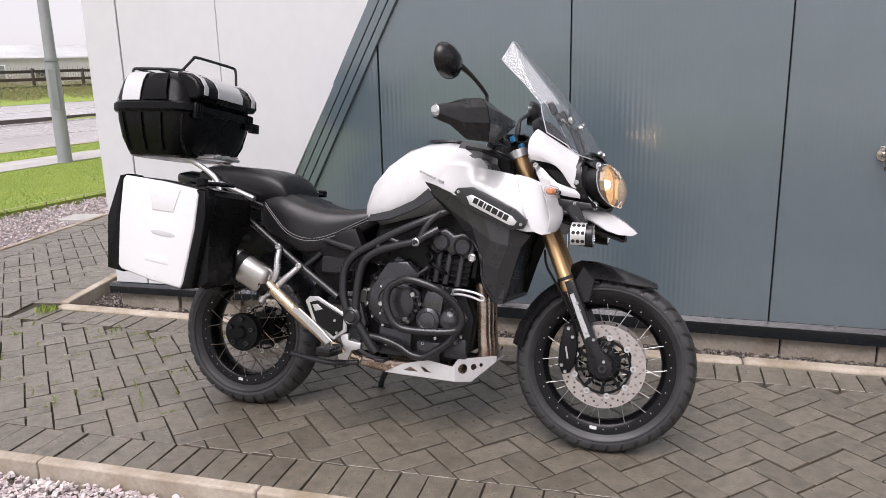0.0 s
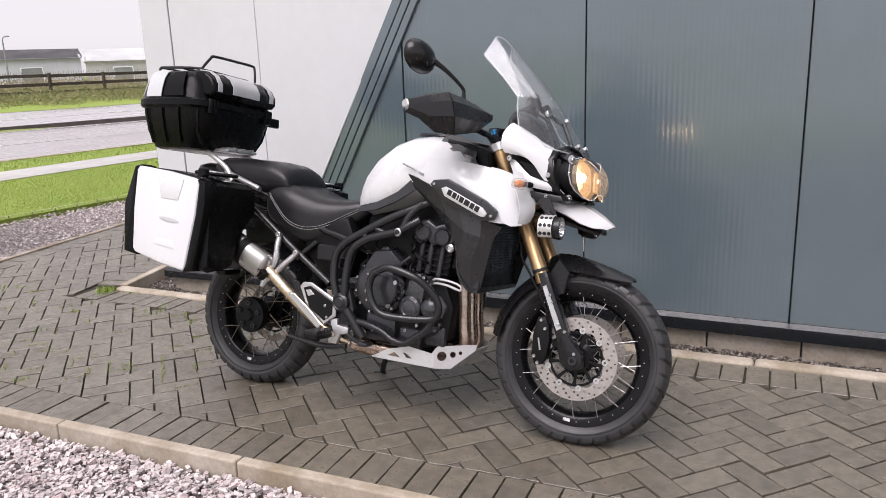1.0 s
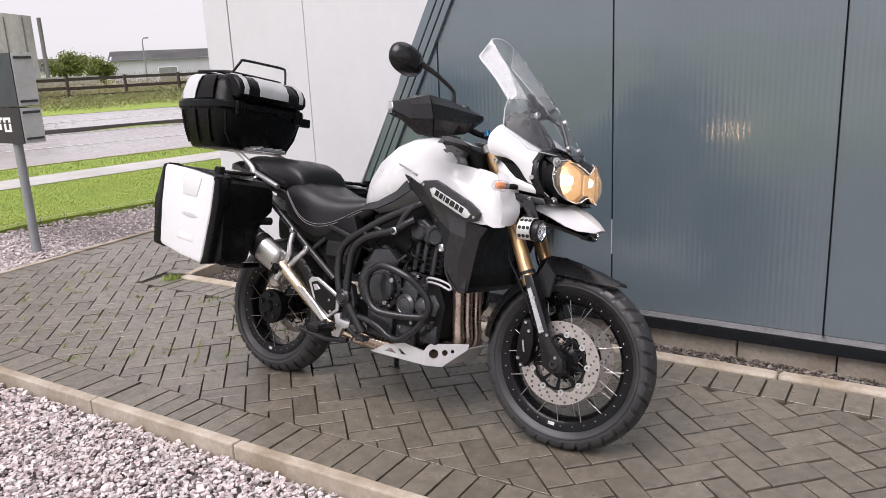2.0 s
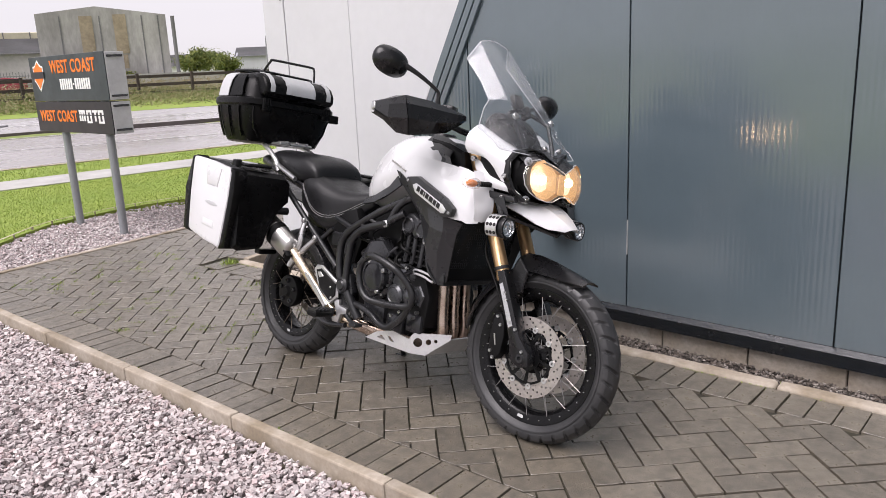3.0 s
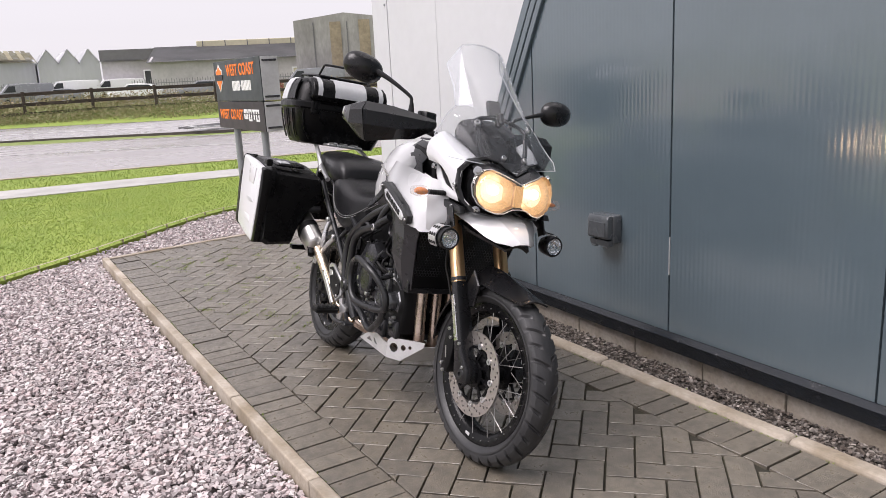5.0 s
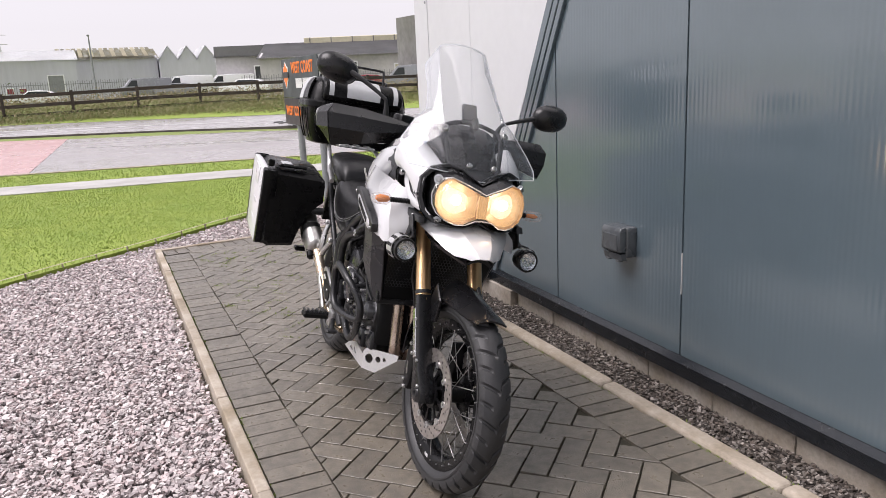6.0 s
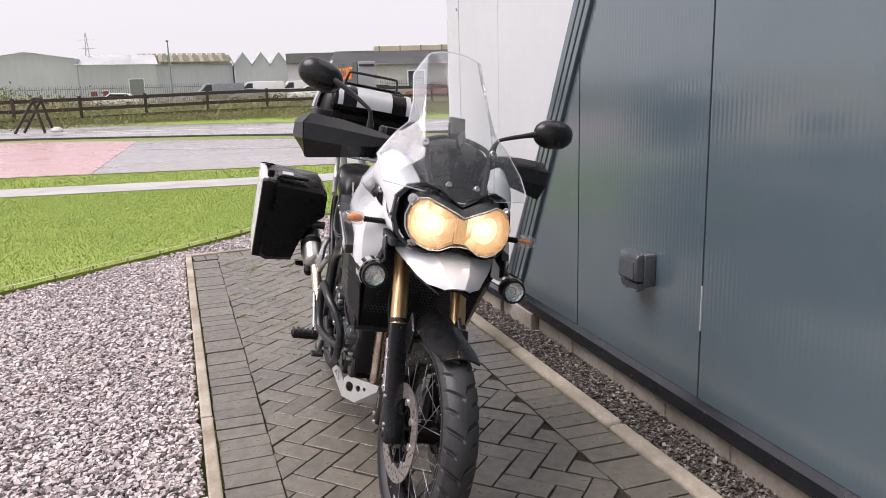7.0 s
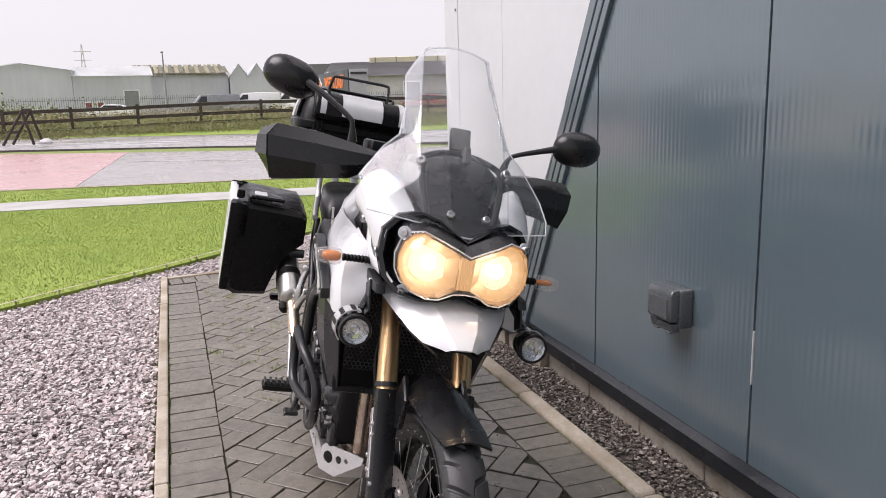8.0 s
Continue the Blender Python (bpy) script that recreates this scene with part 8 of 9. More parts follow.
clutch = bp("clutch_cover", bm, "engine", engine, "round dark clutch cover ringed with bolts", 32)
bm = bmesh.new()
for k in range(12):
    a = k * math.tau / 12 + 0.2
    bolt(bm, (0.718 + 0.105 * math.cos(a), -0.170, 0.518 + 0.105 * math.sin(a)), (0, -1, 0), 0.0065, 0.007)
for a in (0.6, 2.2, 4.1):
    bolt(bm, (0.718 + 0.064 * math.cos(a), -0.191, 0.518 + 0.064 * math.sin(a)), (0, -1, 0), 0.006, 0.006)
bp("clutch_bolts", bm, "bolt", clutch, "bright cover bolts")
bm = bmesh.new()
lathe(bm, [(0.070, -0.02), (0.070, 0.010), (0.066, 0.016), (0.058, 0.018), (0.056, 0.013), (0.030, 0.014), (0, 0.015)], along((0.752, -0.188, 0.514), (0.752, -1, 0.514)), 36)
cap = bp("clutch_cap", bm, "engine", clutch, "raised round inner cover", 28)
bm = bmesh.new()
for a in (0.5, 2.0, 3.3, 5.2):
    lathe(bm, [(0, 0.0), (0.0105, 0.0), (0.0105, 0.016), (0.008, 0.019), (0, 0.019)], along((0.752 + 0.069 * math.cos(a), -0.186, 0.514 + 0.069 * math.sin(a)), (0.752 + 0.069 * math.cos(a), -1, 0.514 + 0.069 * math.sin(a))), 12)
bp("cap_bolts", bm, "bolt", cap, "", 30)
bm = bmesh.new()
lathe(bm, [(0.036, -0.03), (0.036, 0.010), (0.031, 0.016), (0.022, 0.016), (0.020, 0.010), (0, 0.010)], along((0.735, -0.150, 0.648), (0.735, -1, 0.648)), 24)
bp("oil_filler", bm, "engine", engine, "round black boss above the clutch", 28)
bm = bmesh.new()
tube(bm, [(0.790, -0.168, 0.610), (0.830, -0.182, 0.628), (0.862, -0.178, 0.655)], 0.006, 8)
bp("dipstick", bm, "engine_light", engine, "small metal pipe", 40)
bm = bmesh.new()
prism(bm, [(0.675, 0.470), (0.78, 0.450), (0.815, 0.475), (0.800, 0.505), (0.700, 0.520)], -0.198, -0.188, "y", 0.003)
bp("clutch_rib", bm, "engine", clutch, "", 30)
bm = bmesh.new()
lathe(bm, [(0.050, -0.02), (0.050, 0.022), (0.046, 0.032), (0.034, 0.040), (0.030, 0.037), (0, 0.040)], along((0.866, -0.140, 0.452), (0.866, -1, 0.452)), 28)
prism(bm, [(0.835, 0.50), (0.862, 0.585), (0.902, 0.590), (0.925, 0.545), (0.915, 0.47)], -0.165, -0.12, "y", 0.008, 2)
gen = bp("starter_cover", bm, "engine_light", engine, "dark round side cover", 32)
bm = bmesh.new()
lathe(bm, [(0.040, -0.02), (0.040, 0.022), (0.034, 0.036), (0.020, 0.044), (0, 0.047)], along((0.950, -0.135, 0.458), (0.950, -1, 0.458)), 26)
prism(bm, [(0.93, 0.42), (1.00, 0.42), (1.02, 0.47), (0.99, 0.51), (0.94, 0.50)], -0.15, -0.12, "y", 0.006)
bp("water_pump", bm, "engine_light", engine, "grey domed water pump cover", 32)
bm = bmesh.new()
for x, z in ((0.835, 0.585), (0.862, 0.60), (0.92, 0.575), (0.83, 0.51), (0.925, 0.42), (0.90, 0.385), (0.98, 0.375), (0.85, 0.36), (0.70, 0.345), (0.76, 0.33), (1.00, 0.40), (0.66, 0.36), (0.655, 0.655), (0.94, 0.56)):
    bolt(bm, (x, -0.158, z), (0, -1, 0), 0.0075, 0.012)
bp("case_bolts", bm, "bolt", engine, "scattered bright engine bolts")
bm = bmesh.new()
for x0, x1, z0, z1, y in ((0.66, 0.80, 0.30, 0.42, -0.160), (0.82, 0.92, 0.29, 0.37, -0.165), (0.93, 1.02, 0.31, 0.39, -0.155), (0.86, 0.96, 0.52, 0.56, -0.15)):
    box(bm, x0, x1, y, -0.12, z0, z1, 0.012, segs=2)
bp("crankcase_covers", bm, "engine", engine, "dark crankcase cover", 32)
# cylinder block with ribs and a scalloped cam cover, tilted forward
CYL = Matrix.Translation((0.925, 0, 0.59)) @ Matrix.Rotation(radians(8), 4, "Y")
bm = bmesh.new()
box(bm, -0.078, 0.085, -0.135, 0.135, 0.0, 0.125, 0.01, CYL, 2)
cyl = bp("cylinder_block", bm, "engine_black", engine, "black cylinder block", 30)
for x in (-0.044, -0.004, 0.046):
    bm = bmesh.new()
    bar(bm, CYL @ Vector((x, -0.142, 0.002)), CYL @ Vector((x, -0.142, 0.120)), 0.0125, 12)
    bp("cylinder_boss", bm, "engine", cyl, "", 40)
for k in range(5):
    bm = bmesh.new()
    box(bm, -0.078, 0.083, -0.146, -0.12, 0.010 + 0.024 * k, 0.017 + 0.024 * k, 0.002, CYL)
    bp("cylinder_fin", bm, "engine_black", cyl, "", 30)
bm = bmesh.new()
outl = [(-0.085, 0.125), (-0.088, 0.165), (-0.060, 0.205), (-0.030, 0.214), (0.005, 0.196), (0.040, 0.214), (0.075, 0.200), (0.098, 0.160), (0.092, 0.125), (0.060, 0.108), (0.035, 0.128), (0.005, 0.110), (-0.020, 0.130), (-0.050, 0.108)]
prism(bm, outl, -0.168, 0.168, "y", 0.014, 3)
bmesh.ops.transform(bm, matrix=CYL, verts=bm.verts)
head = bp("cam_cover", bm, "engine", engine, "dark scalloped cam cover", 32)
bm = bmesh.new()
for x in (-0.042, 0.045):
    lathe(bm, [(0.034, -0.01), (0.036, 0.004), (0.030, 0.010), (0.026, 0.006), (0, 0.006)], CYL @ along((x, -0.166, 0.158), (x, -1, 0.158)), 24)
bp("cam_caps", bm, "engine", head, "round cam end caps")
# hoses, cables and clutter behind the frame
rng_b = random.Random(4)
for k in range(12):
    bm = bmesh.new()
    x, z = rng_b.uniform(0.62, 0.86), rng_b.uniform(0.62, 0.76)
    tube(bm, [(x, -0.13, z), (x + rng_b.uniform(-0.04, 0.06), -0.175, z - 0.04), (x + rng_b.uniform(0, 0.10), -0.165, z - rng_b.uniform(0.02, 0.10)), (x + 0.09, -0.12, z - 0.08)], rng_b.uniform(0.004, 0.009), 8)
    bp("hose", bm, "soft", engine, "black hose")
both("side_filler", lambda: prism(bmesh.new(), [(0.30, 0.74), (0.54, 0.79), (0.60, 0.66), (0.56, 0.54), (0.44, 0.52), (0.34, 0.62)], -0.15, -0.08, "y", 0.02, 2), "engine_black", bike, "black battery box and side cover", 30)
bm = bmesh.new()
box(bm, 0.40, 0.56, -0.165, -0.145, 0.60, 0.67, 0.008)
box(bm, 0.50, 0.55, -0.172, -0.145, 0.575, 0.625, 0.006)
bp("connector_block", bm, "plastic", bike, "black connectors and small boxes", 30)
bm = bmesh.new()
bar(bm, (0.30, -0.04, 0.42), (0.42, -0.04, 0.68), 0.035, 16)
for k in range(8):
    lathe(bm, [(0.030, -0.005), (0.042, -0.005), (0.042, 0.005), (0.030, 0.005)], along((0.31 + 0.012 * k, -0.04, 0.44 + 0.026 * k), (0.43 + 0.012 * k, -0.04, 0.70 + 0.026 * k)), 14, True)
bp("rear_shock", bm, "engine_black", bike, "black rear shock absorber", 30)

# crash bars ----------------------------------------------------------
both("crash_bar", lambda: tube(bmesh.new(), [(0.766, -0.262, 0.591), (0.825, -0.270, 0.610), (0.923, -0.262, 0.585), (0.972, -0.240, 0.550), (1.005, -0.220, 0.505), (1.015, -0.212, 0.463), (0.997, -0.212, 0.430), (0.940, -0.225, 0.420), (0.836, -0.245, 0.419), (0.782, -0.255, 0.430), (0.748, -0.258, 0.466), (0.729, -0.258, 0.518), (0.739, -0.260, 0.567)], 0.0145, 12, 6, closed=True), "frame", bike, "matt black tubular engine crash bar", 45)
both("crash_bar", lambda: tube(bmesh.new(), [(1.005, -0.212, 0.446), (0.968, -0.205, 0.384), (0.913, -0.200, 0.342), (0.868, -0.196, 0.315), (0.817, -0.196, 0.319), (0.762, -0.194, 0.347), (0.688, -0.190, 0.366), (0.630, -0.186, 0.372)], 0.0145, 12, 6), "frame", bike, "matt black lower crash bar", 45)
both("crash_bar_stay", lambda: tube(bmesh.new(), [(0.940, -0.140, 0.570), (0.960, -0.19, 0.562), (0.972, -0.238, 0.552)], 0.010, 10), "frame", bike, "black crash bar stay")
both("crash_bar_bracket", lambda: tube(bmesh.new(), [(0.955, -0.160, 0.556), (0.972, -0.170, 0.576), (1.030, -0.174, 0.574), (1.082, -0.174, 0.560), (1.080, -0.174, 0.542), (1.030, -0.174, 0.556), (0.980, -0.170, 0.560)], 0.0050, 8, 3, closed=True), "plate", bike, "slotted silver bracket", 40)

# exhaust -------------------------------------------------------------
for y in (-0.066, 0.000, 0.066):
    bm = bmesh.new()
    tube(bm, [(0.985, y, 0.650), (1.020, y - 0.002, 0.640), (1.046, y - 0.004, 0.590), (1.054, y - 0.004, 0.500), (1.060, y - 0.002, 0.400), (1.066, y, 0.320), (1.03, y * 0.8, 0.268), (0.93, y * 0.5, 0.255)], 0.0225, 16, 6)
    bp("header_pipe", bm, "bronze", bike, "heat-tinted bronze header pipe", 45)
bm = bmesh.new()
tube(bm, [(0.98, -0.02, 0.258), (0.85, -0.03, 0.250), (0.70, -0.06, 0.250), (0.58, -0.13, 0.275)], [0.05, 0.045, 0.04, 0.032], 14, 5)
bp("collector", bm, "bronze", bike, "tinted exhaust collector", 45)
bm = bmesh.new()
tube(bm, [(0.585, -0.150, 0.270), (0.50, -0.190, 0.315), (0.42, -0.205, 0.375), (0.33, -0.212, 0.440), (0.25, -0.220, 0.505), (0.19, -0.228, 0.555)], 0.024, 16, 6)
pipe = bp("link_pipe", bm, "pipe", bike, "straw-coloured exhaust link pipe", 45)
bm = bmesh.new()
for t in (0.40, 0.33):
    lathe(bm, [(0.0, 0.0), (0.007, 0.0), (0.006, 0.004), (0, 0.004)], along((t, -0.236, 0.395 + (0.42 - t) * 0.72), (t, -1, 0.395 + (0.42 - t) * 0.72)), 12)
prism(bm, [(0.318, 0.452), (0.352, 0.462), (0.440, 0.398), (0.500, 0.345), (0.478, 0.328), (0.400, 0.388)], -0.238, -0.229, "y", 0.003)
bp("heat_shield", bm, "silver", pipe, "silver heat shield")
bm = bmesh.new()
ax0, ax1 = Vector((0.205, -0.232, 0.548)), Vector((-0.20, -0.262, 0.760))
rings = []
u = Vector((0, 1, 0))
d = (ax1 - ax0).normalized()
u = (u - d * u.dot(d)).normalized()
v = d.cross(u)
for t, k in ((0, 0.5), (0.02, 0.85), (0.05, 1.0), (0.95, 1.0), (0.99, 0.9), (1.0, 0.6)):
    rings.append(oval(ax0 + (ax1 - ax0) * t, u, v, 0.046 * k, 0.058 * k, 28, 2.4))
loft(bm, rings)
sil = bp("silencer", bm, "silencer", bike, "brushed steel silencer", 40)
bm = bmesh.new()
for t0, t1 in ((0.26, 0.34),):
    loft(bm, [oval(ax0 + (ax1 - ax0) * t, u, v, 0.049, 0.061, 28, 2.4) for t in (t0, t1)], cap=False)
bp("silencer_strap", bm, "soft", sil, "black silencer strap", 40)
bm = bmesh.new()
bar(bm, (0.075, -0.195, 0.725), (0.075, -0.255, 0.725), 0.018, 14)
bp("silencer_mount", bm, "frame", sil, "black rubber mount", 40)

# bash plate ----------------------------------------------------------
BASH_AT = Matrix(((1, 0, 0, 0), (0, 0, 1, -0.165), (0, 1, 0, 0), (0, 0, 0, 1)))


def bash_side():
    out = [(0.700, 0.235), (0.773, 0.275), (0.871, 0.299), (0.973, 0.284), (0.985, 0.302), (0.985, 0.228), (0.850, 0.231)]
    return cut_plate(out, [[(0.775, 0.250), (0.805, 0.268), (0.835, 0.250)], [(0.845, 0.270), (0.856, 0.272), (0.888, 0.252), (0.862, 0.252)]], 0.005, BASH_AT)


def bash_front():
    out = [(0.0, 0.228), (0.0, 0.302), (0.012, 0.314), (0.120, 0.322), (0.168, 0.324), (0.164, 0.302), (0.065, 0.226)]
    holes = [circle(0.0300, 0.276, 0.0190, 18), circle(0.074, 0.283, 0.0120, 14), circle(0.104, 0.290, 0.0075, 12)]
    bm = cut_plate(out, holes, 0.005, BASH_AT)
    bmesh.ops.transform(bm, matrix=Matrix.Translation((0.985, -0.165, 0)) @ Matrix.Rotation(radians(36.9), 4, "Z") @ Matrix.Translation((0, 0.165, 0)), verts=bm.verts)
    return bm


both("bash_plate_side", bash_side, "plate", bike, "silver drilled bash plate flank", 25)
both("bash_plate_nose", bash_front, "plate", bike, "silver bash plate nose with three holes", 25)
bm = shell([[(x, s_ * y, z) for x, y, z in ((0.700, 0.162, 0.234), (0.86, 0.162, 0.230), (0.985, 0.162, 0.227), (1.036, 0.124, 0.225), (1.116, 0.064, 0.304))] for s_ in (-1, 1)], 0.005)
bp("bash_plate", bm, "plate", bike, "silver engine bash plate", 25)

# foot controls -------------------------------------------------------
both("heel_plate", lambda: prism(bmesh.new(), [(0.368, 0.492), (0.385, 0.510), (0.425, 0.512), (0.552, 0.450), (0.552, 0.385), (0.500, 0.345), (0.412, 0.398)], -0.222, -0.208, "y", 0.004), "silver", bike, "silver heel guard", 30)
both("heel_insert", lambda: prism(bmesh.new(), [(0.390, 0.488), (0.425, 0.498), (0.538, 0.444), (0.538, 0.392), (0.500, 0.362), (0.424, 0.408)], -0.227, -0.221, "y", 0.003), "soft", bike, "black insert in the heel guard", 30)
both("heel_window", lambda: prism(bmesh.new(), [(0.405, 0.480), (0.428, 0.484), (0.450, 0.465), (0.418, 0.455)], -0.229, -0.2265, "y", 0.001), "silver", bike, "silver triangle cut-out")
both("heel_bolts", lambda: bolt(bolt(bmesh.new(), (0.505, -0.227, 0.425), (0, -1, 0), 0.006), (0.515, -0.227, 0.378), (0, -1, 0), 0.006), "bolt", bike)
both("footrest_hanger", lambda: prism(bmesh.new(), [(0.520, 0.372), (0.560, 0.378), (0.560, 0.352), (0.615, 0.345), (0.612, 0.320), (0.575, 0.312), (0.560, 0.272), (0.520, 0.272), (0.515, 0.290), (0.545, 0.305)], -0.215, -0.195, "y", 0.005, 2), "silver", bike, "silver footrest hanger", 30)
both("footrest", lambda: box(bmesh.new(), 0.475, 0.540, -0.325, -0.215, 0.298, 0.322, 0.006), "soft", bike, "black serrated footrest", 30)
both("footrest_teeth", lambda: [box(bm2, 0.478, 0.537, y, y + 0.008, 0.322, 0.332, 0.001) for bm2 in [bmesh.new()] for y in (-0.32, -0.30, -0.28, -0.26, -0.24, -0.22)][-1], "frame", bike)
bm = bmesh.new()
tube(bm, [(0.60, -0.20, 0.268), (0.50, -0.205, 0.255), (0.40, -0.19, 0.258), (0.29, -0.17, 0.268)], 0.011, 10)
bp("brake_link", bm, "frame", bike, "black brake torque arm")
bm = bmesh.new()
tube(bm, [(0.60, -0.205, 0.320), (0.655, -0.22, 0.300), (0.710, -0.235, 0.295)], 0.009, 10)
box(bm, 0.690, 0.735, -0.262, -0.215, 0.288, 0.302, 0.004)
bp("brake_pedal", bm, "frame", bike, "black rear brake pedal", 30)
# passenger footrest brackets
for nm, a, b_ in (("upper", (0.227, -0.190, 0.697), (0.226, -0.210, 0.590)), ("fwd", (0.322, -0.188, 0.625), (0.222, -0.212, 0.525))):
    both("passenger_bracket", lambda: tube(bmesh.new(), [a, ((a[0] + b_[0]) / 2, -0.205, (a[2] + b_[2]) / 2), b_, (0.182, -0.215, 0.498), (0.168, -0.222, 0.470)], [0.012, 0.013, 0.014, 0.015, 0.012], 12, 5), "silver", bike, "cast silver passenger footrest bracket", 40)
both("bracket_bolts", lambda: bolt(bolt(bmesh.new(), (0.227, -0.200, 0.697), (0, -1, 0), 0.013, 0.010), (0.322, -0.198, 0.625), (0, -1, 0), 0.013, 0.010), "silver", bike)
both("passenger_footrest", lambda: box(bmesh.new(), -0.045, 0.045, -0.012, 0.012, -0.022, 0.022, 0.006, Matrix.Translation((0.178, -0.256, 0.545)) @ Matrix.Rotation(radians(48), 4, "Y") @ Matrix.Rotation(radians(18), 4, "X"), 2), "soft", bike, "black folded passenger footrest", 30)
both("footrest_ribs", lambda: [box(bm2, x, x + 0.005, -0.017, -0.010, -0.020, 0.020, 0.001, Matrix.Translation((0.178, -0.256, 0.545)) @ Matrix.Rotation(radians(48), 4, "Y") @ Matrix.Rotation(radians(18), 4, "X")) for bm2 in [bmesh.new()] for x in (-0.038, -0.024, -0.010, 0.004, 0.018, 0.032)][-1], "soft", bike)

# swingarm, hugger, stand ---------------------------------------------
bm = bmesh.new()
tube(bm, [(0.56, 0.10, 0.43), (0.40, 0.135, 0.37), (0.20, 0.145, 0.325), (0.0, 0.135, 0.316)], [0.045, 0.05, 0.052, 0.060], 14, 5)
bp("swingarm", bm, "engine_black", bike, "black single-sided swingarm with shaft drive", 45)
bm = bmesh.new()
lathe(bm, [(0, -0.05), (0.07, -0.05), (0.085, -0.02), (0.085, 0.03), (0.06, 0.055), (0, 0.06)], Matrix.Translation((0, 0.13, 0.316)) @ ROUND_Y, 28)
bp("final_drive", bm, "engine_black", bike, "black final drive housing", 35)
rows = []
for k in range(9):
    a = radians(10 + 70 * k / 8)
    rows.append([AX_R + Vector((0.345 * math.cos(a) - 0.03 * abs(u_) ** 2 * math.cos(a), u_ * 0.085, (0.345 - 0.03 * abs(u_) ** 2) * math.sin(a))) for u_ in (-1, -0.6, 0, 0.6, 1)])
bp("rear_hugger", shell(rows, 0.004), "plastic", bike, "black rear hugger", 30)
rows = [[(x, y, z) for y in (-0.09, -0.05, 0, 0.05, 0.09)] for x, z in ((0.30, 0.74), (0.10, 0.76), (-0.10, 0.80), (-0.30, 0.86))]
bp("inner_mudguard", shell(rows, 0.006), "plastic", bike, "black inner mudguard", 30)
bm = bmesh.new()
tube(bm, [(0.62, 0.17, 0.30), (0.52, 0.25, 0.12), (0.49, 0.292, 0.062)], 0.013, 10, 3)
stand = bp("side_stand", bm, "frame", bike, "black side stand, down", 40)
bm = bmesh.new()
box(bm, 0.455, 0.525, 0.265, 0.330, 0.056, 0.066, 0.003, Matrix.Translation((0, 0, 0)))
bp("stand_foot", bm, "frame", stand, "", 30)
bm = bmesh.new()
prism(bm, [(-0.35, 0.93), (-0.31, 0.93), (-0.43, 0.62), (-0.46, 0.63)], -0.08, 0.08, "y", 0.004)
bp("plate_hanger", bm, "plastic", bike, "black plate hanger", 30)

